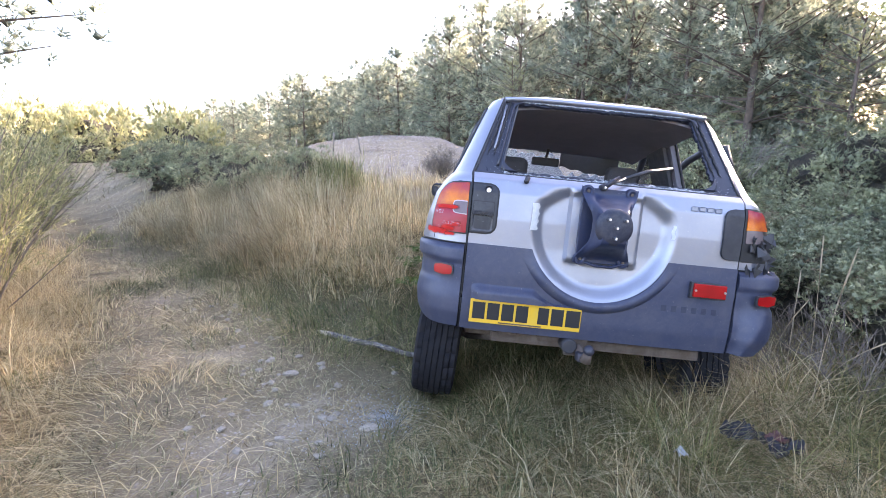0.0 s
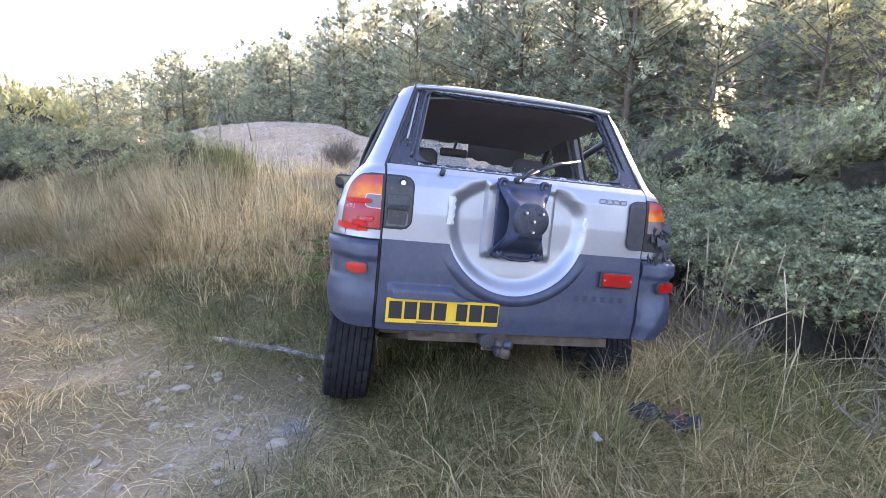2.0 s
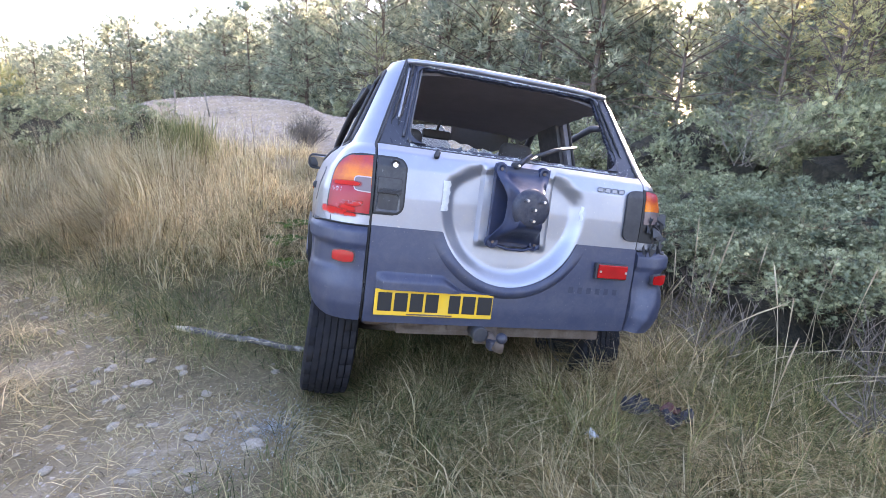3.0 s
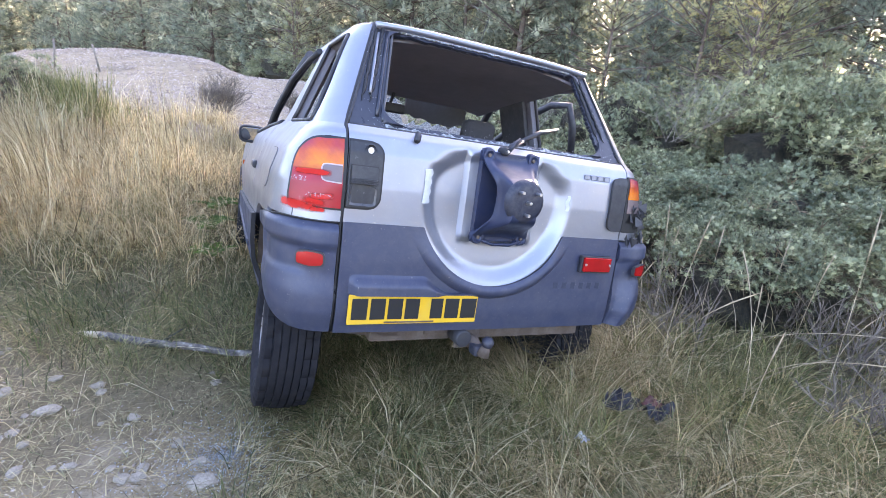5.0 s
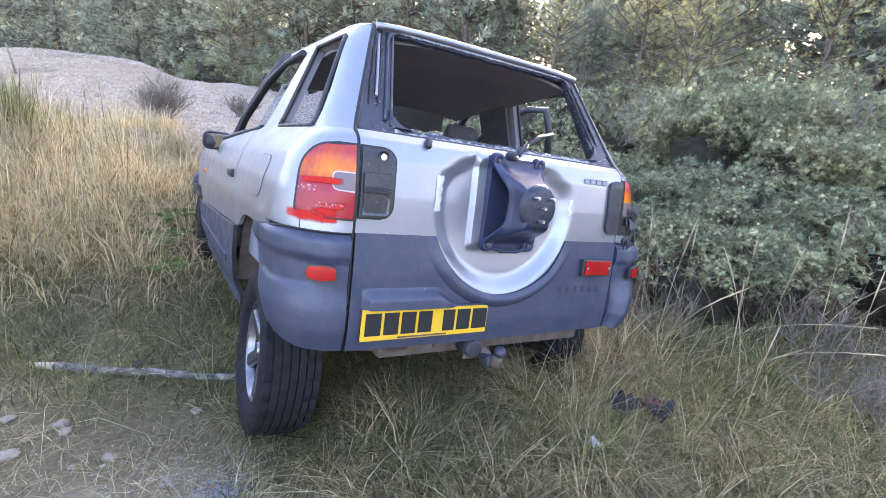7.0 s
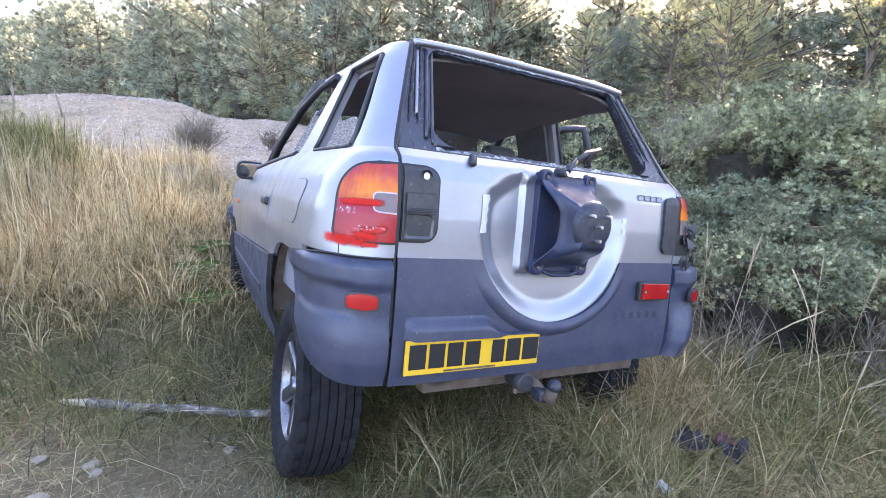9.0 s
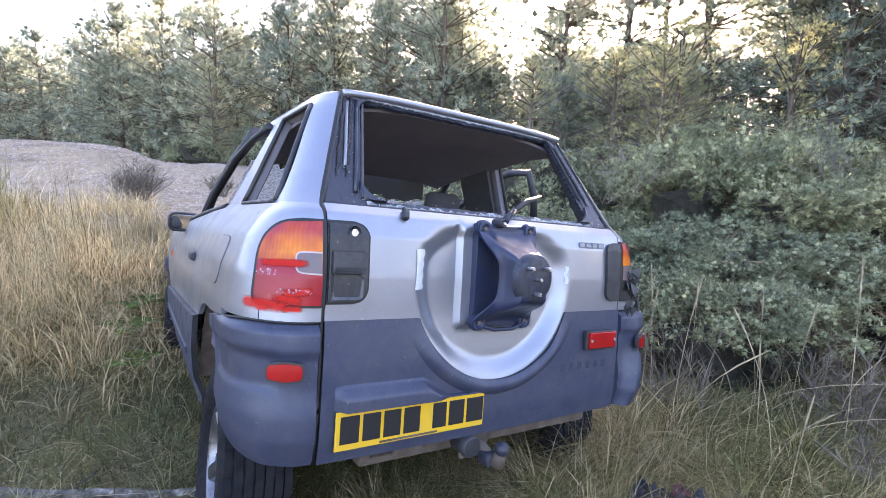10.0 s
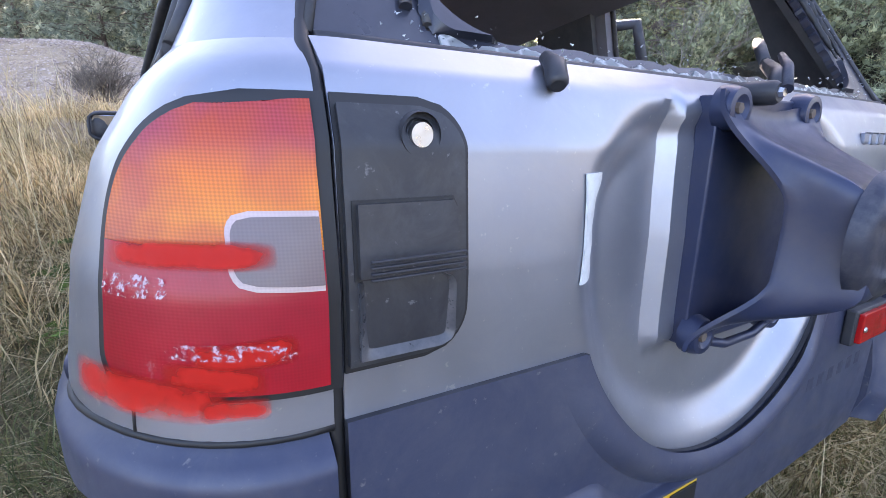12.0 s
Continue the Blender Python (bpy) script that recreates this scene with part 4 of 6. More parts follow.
# bonnet, cowl and front end
def bonnet(u, v):
    y = mix(2.1, 3.45, v)
    w = 0.7 * (1 - 0.1 * v * v)
    x = mix(-w, w, u)
    k = abs(2 * u - 1)
    return Vector((x, y - 0.12 * (k ** 2) * (1 - v), mix(1.08, 0.87, v ** 1.7) + 0.03 * (1 - k ** 3)))


patch("bonnet", bonnet, 20, 20, SHELL, car, 0.02, "silver bonnet")
block("front_bumper", (1.6, 0.25, 0.45), (0, 3.5, 0.6), M_CLAD, car, 0.09, seg=4)
block("underbody", (1.2, 3.0, 0.16), (0, 1.75, 0.43), M_RUST, car, 0.03)
block("cabin_floor", (1.3, 2.2, 0.06), (0, 1.05, 0.56), M_LINING, car, 0.01)
block("load_sill", (1.2, 0.06, 0.1), (0, 0.03, 0.84), M_BLACK, car, 0.015)

# interior
dash = block("dashboard", (1.32, 0.4, 0.3), (0, 1.88, 0.97), M_SEAT, car, 0.08, "dark dashboard", seg=3)
bm = bmesh.new()
R1, R2 = 0.185, 0.015
rows = [[bm.verts.new(((R1 + R2 * math.cos(b)) * math.cos(a), (R1 + R2 * math.cos(b)) * math.sin(a), R2 * math.sin(b))) for b in np.linspace(0, 2 * math.pi, 8, endpoint=False)] for a in np.linspace(0, 2 * math.pi, 28, endpoint=False)]
for i in range(28):
    for j in range(8):
        bm.faces.new((rows[i][j], rows[(i + 1) % 28][j], rows[(i + 1) % 28][(j + 1) % 8], rows[i][(j + 1) % 8]))
for k in range(3):
    rounded_box(bm, (0.17, 0.03, 0.015), (0.1 * math.cos(k * 2.09 - 1.57), 0.1 * math.sin(k * 2.09 - 1.57), -0.01), 0.004, 1, Matrix.Rotation(k * 2.09 - 1.57, 4, "Z"))
bmesh.ops.transform(bm, matrix=pose(0.36, 1.58, 1.08, 62, 0, 0), verts=bm.verts)
part("steering_wheel", bm, M_BLACK, car, "black steering wheel", smooth=True)
for x in (-0.36, 0.36):
    seat = part("front_seat", bmesh.new(), M_SEAT, car, "dark cloth front seat")
    block("seat_cushion", (0.5, 0.5, 0.16), (x, 1.2, 0.72), M_SEAT, seat, 0.06, seg=3)
    block("seat_back", (0.46, 0.14, 0.5), (x, 0.98, 0.97), M_SEAT, seat, 0.06, turn=Matrix.Rotation(radians(10), 4, "X"), seg=4)
    block("headrest", (0.21, 0.1, 0.15), (x, 0.93, 1.295), M_SEAT, seat, 0.045, turn=Matrix.Rotation(radians(10), 4, "X"), seg=4)
rear_seat = part("rear_seat", bmesh.new(), M_SEAT, car, "dark cloth rear bench folded down")
block("bench_back", (1.1, 0.14, 0.42), (0, 0.42, 0.9), M_SEAT, rear_seat, 0.05, seg=3)
mirror_in = block("interior_mirror", (0.2, 0.035, 0.06), (-0.076, 1.3, 1.388), M_BLACK, car, 0.014, "interior rear-view mirror", seg=3)
tube("mirror_stem", [(-0.076, 1.31, 1.4), (-0.07, 1.27, 1.46), (-0.07, 1.25, 1.52)], 0.01, M_BLACK, mirror_in, "", 8)


def lining(u, v):
    y = mix(0.27, 1.33, v)
    k = abs(2 * u - 1)
    w = mix(0.5, 0.57, min(1, v * 4))
    return Vector((mix(-w, w, u), y, mix(1.585, 1.475, v ** 1.6) - 0.035 * k ** 4 + 0.006 * math.sin(9 * v) * math.sin(7 * u)))


patch("headlining", lining, 24, 24, M_LINING, car, 0.012, "dark sagging headlining", side=1)
# Dark sheet added to keep the right of the windscreen opening dark.
patch("dark_sheet", lambda u, v: Vector((mix(0.04, 0.46, u), 1.36 + 0.03 * math.sin(5 * u), mix(1.5, 1.345 + 0.012 * math.sin(7 * u) + 0.006 * math.sin(23 * u) + 0.09 * max(0.0, 0.25 - u), v))), 20, 8, M_SEAT, car, 0.01, "dark sheet hanging in the windscreen")
for s in (-1, 1):
    skin_patch("pillar_trim", lambda u, v, s=s: (s * along(mix(0.82 if s > 0 else 0.84, 1.08 if s > 0 else 1.02, u) - 0.04 * v, mix(1.12, 1.57, v)), mix(1.12, 1.57, v)), 8, 12, M_TRIM, car, 0.02, "dark pillar trim", -0.05)
    skin_patch("tail_trim", lambda u, v, s=s: (s * mix(at_x(mix(0.6, 0.49, v), mix(1.21, 1.58, v)), along(mix(0.2, 0.33, v), mix(1.21, 1.58, v)), u), mix(1.21, 1.58, v)), 8, 12, M_TRIM, car, 0.015, "dark tail pillar trim", -0.035)
    skin_patch("side_trim", lambda u, v, s=s: (s * along(mix(0.2, 1.0, u), mix(0.62, 1.19, v)), mix(0.62, 1.19, v)), 8, 8, M_LINING, car, 0.02, "dark side trim", -0.06)

# windscreen: its upper part is gone, crazed glass hangs on
def screen_point(x, t):
    return Vector((x * mix(1.0, 0.86, t), mix(2.0, 1.22, t) - 0.1 * (x / 0.66) ** 2, mix(1.1, 1.575, t)))


def crazed(u, v):
    x = mix(-0.64, 0.62, u)
    top = 0.5 + 0.24 * float(smooth_step(0.62, 0.52, u)) + 0.04 * jag[int(u * 40)]
    return screen_point(x, top * v)


patch("crazed_windscreen", crazed, 40, 8, M_CRAZED, car, 0.006, "crazed remains of the windscreen", side=-1)
tube("screen_frame", [screen_point(x, 1.0) for x in np.linspace(-0.66, 0.66, 14)], 0.02, M_BLACK, car)
tube("screen_frame", [screen_point(x, 0.0) for x in np.linspace(-0.66, 0.66, 14)], 0.02, M_BLACK, car)

# left door, shut, and right door, standing open
def door_face(s):
    def f(u, v):
        y = mix(0.965, 2.11, u)
        z = mix(two_tone(y) + 0.004, mix(1.205, 1.11, u), v)
        return s * along(y, z), z
    return f


left_door = part("left_door", bmesh.new(), M_SILVER, car, "silver door with a black window frame, its glass gone")
skin_patch("door_skin", door_face(-1), 40, 20, SHELL, left_door, 0.05)
tube("door_frame", [(-0.735, 1.8, 1.1), (-0.708, 1.55, 1.28), (-0.655, 1.3, 1.45), (-0.61, 1.1, 1.535), (-0.607, 0.82, 1.55)], 0.014, M_BLACK, left_door, "black window frame", 8)
tube("door_belt", [skin(-along(y, 1.2 - 0.083 * (y - 0.96)), 1.2 - 0.083 * (y - 0.96)) for y in np.linspace(0.96, 1.85, 12)], 0.012, M_BLACK, left_door, "", 8)
dh = skin(-along(1.06, 0.97), 0.97)
block("door_handle", (0.03, 0.11, 0.04), dh + Vector((-0.004, 0, 0)), M_BLACK, left_door, 0.012)
block("side_repeater", (0.02, 0.06, 0.03), skin(-along(2.25, 0.9), 0.9), M_AMBER, car, 0.008, "small amber side repeater")
wing_mirror = part("door_mirror", bmesh.new(), M_BLACK, left_door, "black door mirror")
bm = bmesh.new()
rounded_box(bm, (0.17, 0.1, 0.115), (-0.815, 1.88, 1.11), 0.04, 4)
part("mirror_shell", bm, M_BLACK, wing_mirror, smooth=True)
block("mirror_glass", (0.135, 0.006, 0.082), (-0.82, 1.829, 1.11), M_MIRROR, wing_mirror, 0.002, "mirror glass", turn=Matrix.Rotation(radians(7), 4, "X") @ Matrix.Rotation(radians(-14), 4, "Z"))
tube("mirror_rim", [(-0.82 + 0.076 * math.cos(q) * (abs(math.cos(q)) ** 4 + abs(math.sin(q)) ** 4) ** -0.25, 1.832, 1.11 + 0.048 * math.sin(q) * (abs(math.cos(q)) ** 4 + abs(math.sin(q)) ** 4) ** -0.25) for q in np.linspace(0, 2 * math.pi, 33)], 0.006, M_BLACK, wing_mirror, "", 6)
tube("mirror_arm", [(-0.76, 1.88, 1.08), (-0.7, 1.86, 1.06)], 0.03, M_BLACK, wing_mirror, "", 8)

HINGE = Matrix.Translation((0.79, 2.08, 0.035)) @ Matrix.Rotation(radians(22), 4, "Z") @ Matrix.Translation((-0.79, -2.08, 0))
right_door = part("right_door", bmesh.new(), M_SILVER, car, "door standing open, with an empty black window frame")
right_door.matrix_local = HINGE
skin_patch("door_skin", door_face(1), 24, 14, SHELL, right_door, 0.06)
skin_patch("door_cladding", lambda u, v: (along(mix(0.965, 2.1, u), mix(0.42, 0.74, v)), mix(0.42, 0.74, v)), 20, 8, [M_CLAD, M_LINING], right_door, 0.05, "", 0.015)
tube("door_frame", [(0.755, 2.0, 1.1), (0.715, 1.6, 1.28), (0.655, 1.3, 1.46), (0.625, 1.12, 1.535), (0.62, 0.98, 1.535), (0.66, 0.955, 1.4), (0.72, 0.965, 1.2)], 0.024, M_BLACK, right_door, "black window frame", 8)

# ---- lamps ----
def lamp_edge(z, z0=0.922, z1=1.15, wide=0.206):
    """How far the lens reaches round the corner at this height: its upper outer corner is well rounded."""
    d = max(0.0, (z - (z1 - 0.12)) / 0.12)
    cut = 0.15 * (1 - max(0.0, 1 - d ** 2.4) ** (1 / 2.4))
    low = 0.03 - math.sqrt(max(0.0, 0.03 ** 2 - max(0.0, z0 + 0.03 - z) ** 2))
    return wide - cut - low - 0.012 * (z - z0) / (z1 - z0)


def lamp_rows(s, gate, z0, z1, e0=0.0, e1=1.0, grow=0.0):
    def f(u, v):
        z = mix(z0, z1, v)
        a = at_x(gate, z)
        w = lamp_edge(min(max(0.9221 + (z - 0.9221 + 0.5 * grow) * 0.2278 / (0.2278 + grow) if grow else z, 0.9221), 1.1499)) + grow
        return s * (a + 0.012 - grow + (w - 0.012 + grow) * mix(e0, e1, u)), z
    return f


for s, gate in ((-1, GATE_L), (1, GATE_R)):
    lamp = part("tail_lamp", bmesh.new(), M_RED, car, "tail lamp with amber and red lenses, patched with red paint" if s < 0 else "tail lamp, its lower lens smashed to a black hole")
    skin_patch("lamp_gasket", lamp_rows(s, gate, 0.915, 1.157, grow=0.012), 20, 36, M_INK, lamp, 0.014, "", 0.0085)
    if s < 0:
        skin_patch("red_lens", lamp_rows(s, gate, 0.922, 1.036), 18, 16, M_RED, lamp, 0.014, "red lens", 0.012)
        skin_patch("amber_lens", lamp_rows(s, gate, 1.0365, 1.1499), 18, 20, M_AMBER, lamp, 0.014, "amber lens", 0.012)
        def window(z0, z1, e1, r):
            """A lens window, its corners away from the gate rounded."""
            def f(u, v):
                z = mix(z0, z1, v)
                d = max(0.0, z0 + r - z, z - (z1 - r))
                cut = r - math.sqrt(max(0.0, r * r - d * d))
                return -(at_x(GATE_L, z) + 0.014 + u * (e1 - cut)), z
            return f

        skin_patch("reversing_lens", window(1.009, 1.063, 0.068, 0.016), 10, 14, M_CLEAR, lamp, 0.008, "clear reversing lens", 0.0155)
        skin_patch("lens_border", window(1.0045, 1.0675, 0.0725, 0.019), 10, 14, M_LENS_EDGE, lamp, 0.006, "", 0.0142)

        def smear(a0, a1, z0, z1, wave, seed, up, name="paint_smear", material=M_TAPE, label="smeared red repair paint"):
            """A rubbed-on streak of paint, thin at its edges."""
            nu, nv = 26, 10
            vs, rim = [], []
            for i in range(nu + 1):
                for j in range(nv + 1):
                    u, v = i / nu, j / nv
                    mid = (z0 + z1) / 2 + wave * math.sin(3 * u + seed)
                    z = mid + (v - 0.5) * (z1 - z0)
                    a = -(at_x(GATE_L, mid) + mix(a0, a1, u))
                    t = skin(a + 0.002, z) - skin(a - 0.002, z)
                    vs.append(skin(a, z) + Vector((t.y, -t.x, 0)).normalized() * up)
                    rim.append((1 - abs(2 * u - 1) ** 4) * (1 - (2 * v - 1) ** 2))
            k = nv + 1
            fs = [(i * k + j, (i + 1) * k + j, (i + 1) * k + j + 1, i * k + j + 1) for i in range(nu) for j in range(nv)]
            ob = sheet(name, [v[:] for v in vs], fs, material, lamp, label, smooth=True)
            ob.data.attributes.new("rim", "FLOAT", "POINT").data.foreach_set("value", rim)

        for row in ((0.045, 0.192, 1.021, 1.047, 0.002, 1, 0.0178), (0.035, 0.125, 0.943, 0.972, 0.004, 2, 0.0135), (0.06, 0.15, 0.922, 0.95, 0.003, 5, 0.0137), (0.09, 0.245, 0.902, 0.942, 0.004, 4, 0.0142), (0.06, 0.12, 0.9, 0.922, 0.002, 7, 0.0146)):
            smear(*row)
        for row in ((0.13, 0.208, 0.996, 1.02, 0.001, 2, 0.0136), (0.03, 0.15, 0.948, 0.966, 0.003, 6, 0.0149)):
            smear(*row, "scuff", M_SCUFF, "pale scuffs on the lens")
    else:
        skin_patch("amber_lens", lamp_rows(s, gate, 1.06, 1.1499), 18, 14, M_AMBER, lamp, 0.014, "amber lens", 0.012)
        skin_patch("clear_lens", lamp_rows(s, gate, 1.0, 1.0595, 0.0, 0.55), 10, 8, M_CLEAR, lamp, 0.014, "broken clear lens", 0.012)
        hole = skin_patch("broken_hole", lamp_rows(s, gate, 0.912, 1.058), 18, 12, M_BLACK, lamp, 0.02, "black hole of the smashed lens", 0.006)
        bm = bmesh.new()
        for k in range(34):
            z = rng.uniform(0.86, 1.04)
            p = skin(at_x(gate, z) + rng.uniform(0.03, 0.24), z) + Vector((0.012, -0.014, 0))
            r = rng.uniform(0.012, 0.035)
            vs = [bm.verts.new(p + Vector((rng.uniform(-r, r), rng.uniform(-0.02, 0.01), rng.uniform(-1.6 * r, r)))) for _ in range(4)]
            for a in ((0, 1, 2), (0, 2, 3), (0, 3, 1), (1, 3, 2)):
                bm.faces.new([vs[i] for i in a])
        tagged(part("lens_litter", bm, M_BLACK, lamp, "jagged fragments of the smashed lens"), kind="stuff")

# ---- wheels, tow bar, rear underbody ----
def wheel(at, lean=0.0):
    m = Matrix.Translation(at) @ Matrix.Rotation(radians(-3), 4, "Z") @ Matrix.Rotation(radians(lean), 4, "Y")
    s = -1 if at[0] < 0 else 1
    m = m @ (Matrix.Identity(4) if s > 0 else Matrix.Rotation(math.pi, 4, "Z"))
    w = part("wheel", bmesh.new(), M_RUBBER, car, "road wheel with a worn tyre on an alloy rim")
    tread = []
    for k in range(7):
        x = -0.092 + k * 0.184 / 6
        g = 0.345 - 0.012 * (x / 0.1) ** 2
        tread += [(g, x - 0.0135), (g, x + 0.0105)] + ([(g - 0.008, x + 0.012), (g - 0.008, x + 0.0155)] if k < 6 else [])
    prof = [(0.215, -0.085), (0.235, -0.108), (0.285, -0.118), (0.318, -0.113)] + tread + [(0.318, 0.113), (0.285, 0.118), (0.235, 0.108), (0.215, 0.085)]

    def sipes(k, i):
        r = prof[i][0]
        return -0.011 if (k % 4 == 0 and r > 0.31 and abs(prof[i][1]) > 0.05) else -0.005 if (k % 4 == 2 and 0.31 < r and abs(prof[i][1]) < 0.05) else 0.0
    lathe("tyre", prof, m, M_RUBBER, w, 96, "worn black tyre", sipes)
    lathe("rim", [(0.19, 0.055), (0.197, 0.08), (0.209, 0.09), (0.215, 0.078), (0.205, -0.08)], m, M_ALLOY, w, 48, "bright alloy rim")
    # Black barrel and back disc paint in the shade between the spokes.
    lathe("barrel", [(0.184, -0.06), (0.19, 0.055)], m, M_BLACK, w, 40)
    lathe("dark_back_disc", [(0, -0.02), (0.15, -0.02), (0.186, -0.045)], m, M_BLACK, w, 30)
    for k in range(5):
        bm = bmesh.new()
        rounded_box(bm, (0.035, 0.175, 0.062), (0.06, 0.112, 0), 0.015, 3, Matrix.Rotation(radians(-8), 4, "Z"))
        bmesh.ops.transform(bm, matrix=m @ Matrix.Rotation(k * 2 * math.pi / 5, 4, "X"), verts=bm.verts)
        part("spoke", bm, M_ALLOY, w, smooth=True)
    lathe("hub_cap", [(0, 0.085), (0.03, 0.083), (0.04, 0.06), (0.045, 0.03)], m, M_ALLOY, w, 20)
    return w


wheel((-0.717, 0.5, 0.265), 3)
wheel((0.717, 0.5, 0.3), -2)
wheel((-0.72, 2.7, 0.3), 0)
wheel((0.72, 2.7, 0.3), 0)
tube("axle", [(-0.6, 0.5, 0.3), (0.6, 0.5, 0.31)], 0.035, M_RUST, car, "rusty rear axle")
for x in (-0.45, 0.45):
    tube("suspension_arm", [(x * 1.25, 0.5, 0.28), (x * 0.9, 0.2, 0.37), (x * 0.7, 0.12, 0.42)], 0.025, M_RUST, car, "rusty suspension arm", 8)
block("rear_beam", (1.02, 0.06, 0.05), (0.035, 0.03, 0.425), M_RUST, car, 0.01, "rusty rear cross beam")
block("beam_bracket", (0.1, 0.08, 0.04), (-0.4, 0.04, 0.435), M_RUST, car, 0.008)
block("beam_bracket", (0.14, 0.05, 0.035), (-0.18, 0.02, 0.44), M_RUST, car, 0.008)
tow = part("tow_bar", bmesh.new(), M_DARK, car, "dark tow bar with a worn ball hitch")
block("tow_plate", (0.11, 0.02, 0.1), (-0.075, -0.05, 0.435), M_RUST, tow, 0.006)
tube("tow_neck", [(-0.075, 0.02, 0.44), (-0.06, -0.09, 0.42), (-0.05, -0.13, 0.395)], 0.024, M_RUST, tow)
tube("tow_socket", [(-0.115, -0.02, 0.44), (-0.115, -0.095, 0.44), (-0.115, -0.1, 0.44)], [0.036, 0.036, 0.03], M_BLACK, tow, "electrical socket", 16)
bm = bmesh.new()
bmesh.ops.create_uvsphere(bm, u_segments=20, v_segments=12, radius=0.025)
bmesh.ops.translate(bm, vec=(-0.043, -0.165, 0.45), verts=bm.verts)
part("tow_ball", bm, M_HUB, tow, "worn dark steel ball", smooth=True)
tube("ball_stem", [(-0.05, -0.15, 0.395), (-0.043, -0.165, 0.44)], [0.028, 0.016], M_RUST, tow, "", 12)
block("tow_clamp", (0.05, 0.06, 0.045), (-0.06, -0.12, 0.405), M_HUB, tow, 0.01)

# ---- plants ----
def blades(rs, root, tall, bend, wide, fine=True, heading=None):
    """Tapering, bending blades as arrays: five triangles each, or three where not fine."""
    n = len(root)
    q = rs.uniform(0, 2 * np.pi, n) if heading is None else heading
    d = np.stack([np.cos(q), np.sin(q), 0 * q], -1)
    w = np.stack([-np.sin(q), np.cos(q), 0 * q], -1) * wide[:, None]
    w = w + d * rs.uniform(-1, 1, n)[:, None] * wide[:, None]
    up = np.array([0, 0, 1.0])
    pts = []
    for s in (0.0, 0.4, 0.75, 1.0) if fine else (0.0, 0.55, 1.0):
        c = root + up * (tall * s * (1 - 0.5 * np.clip(bend, 0, 1.75) * s))[:, None] + d * (tall * bend * s * s)[:, None]
        pts += [c - w * (1 - 0.8 * s) * 0.5, c + w * (1 - 0.8 * s) * 0.5] if s < 1 else [c]
    v = np.stack(pts, 1).reshape(-1, 3)
    tri = np.array([[0, 1, 3], [0, 3, 2], [2, 3, 5], [2, 5, 4], [4, 5, 6]]) if fine else np.array([[0, 1, 3], [0, 3, 2], [2, 3, 4]])
    f = (np.arange(n)[:, None, None] * len(pts) + tri[None]).reshape(-1, 3)
    return v, f


def under_car(x, y):
    return (np.abs(x - 0.69) < 0.86) & (y > 2.35) & (y < 5.8)


def grass(name, label, seed, n, area, keep, tall, bend, wide, material, fine=True, patchy=0.35, cap=0.2, swathe=0.0):
    rs = np.random.RandomState(seed)
    x, y = rs.uniform(area[0], area[1], n), rs.uniform(area[2], area[3], n)
    k = rs.rand(n) < keep(x, y)
    x, y = x[k], y[k]
    h = rs.uniform(*tall, len(x)) * (0.55 + 0.9 * wobble(x, y, patchy))
    h = np.where(under_car(x, y), np.minimum(h, cap), h)
    root = np.stack([x, y, height(x, y) - 0.01], -1)
    lie = 9 * wobble(x, y, swathe) + 0.6 * rs.normal(size=len(x)) if swathe else None
    v, f = blades(rs, root, h, rs.uniform(*bend, len(x)), rs.uniform(*wide, len(x)), fine, lie)
    return tagged(sheet(name, v, f, material), label, "grass", kind="stuff")


def open_grass(x, y):
    return np.clip(1 - 1.05 * bareness(x, y), 0, 1)


def near(x, y, r):
    return smooth_step(r, r * 0.45, np.hypot(x - 0.2, y - 1.5))


rag_clear = lambda x, y: 1 - 0.93 * np.exp(-(((x - 1.36) / 0.2) ** 2 + ((y - 1.9) / 0.2) ** 2) ** 2)
wheel_clear = lambda x, y: 1 - 0.85 * np.exp(-((x + 0.12) / 0.28) ** 2 - ((y - 2.35) / 0.35) ** 2)
right_side = lambda x, y: smooth_step(0.05, 0.85, x + 0.25 * (y - 1.6) + 0.3 * (wobble(x, y, 0.5) - 0.5)) * smooth_step(5, 3, y) * wheel_clear(x, y) * rag_clear(x, y) * (1 - 0.88 * smooth_step(1.75, 2.25, x + 0.35 * (y - 1.6) + 0.3 * (wobble(x, y, 0.4) - 0.5)))
slope = lambda x, y: smooth_step(-0.1, 0.8, bank(x, y)) * smooth_step(4.3, 2.7, bank(x, y) + 1.4 * (wobble(x, y, 1.1) - 0.5)) * smooth_step(0.12, -0.12, x)
left_verge = lambda x, y: smooth_step(-0.7, -1.5, x - track_x(y) + 0.4 * (wobble(x, y, 0.5) - 0.5))

grass("matted_grass", "flattened straw-coloured grass covering track and verges", 1, 230000, (-5, 4, 0.3, 8), lambda x, y: (0.55 + 0.45 * open_grass(x, y)) * (0.15 + 0.85 * near(x, y, 5)) * (1 - 0.6 * bareness(x, y)), (0.03, 0.12), (0.9, 2.6), (0.0022, 0.0048), M_THATCH, False)
grass("far_matted_grass", "flattened dry grass along the track", 9, 26000, (-16, 2, 4, 20), lambda x, y: (0.5 + 0.5 * open_grass(x, y)) * smooth_step(4, 1.5, np.abs(x - track_x(y))), (0.08, 0.2), (0.6, 1.8), (0.006, 0.012), M_THATCH, False)
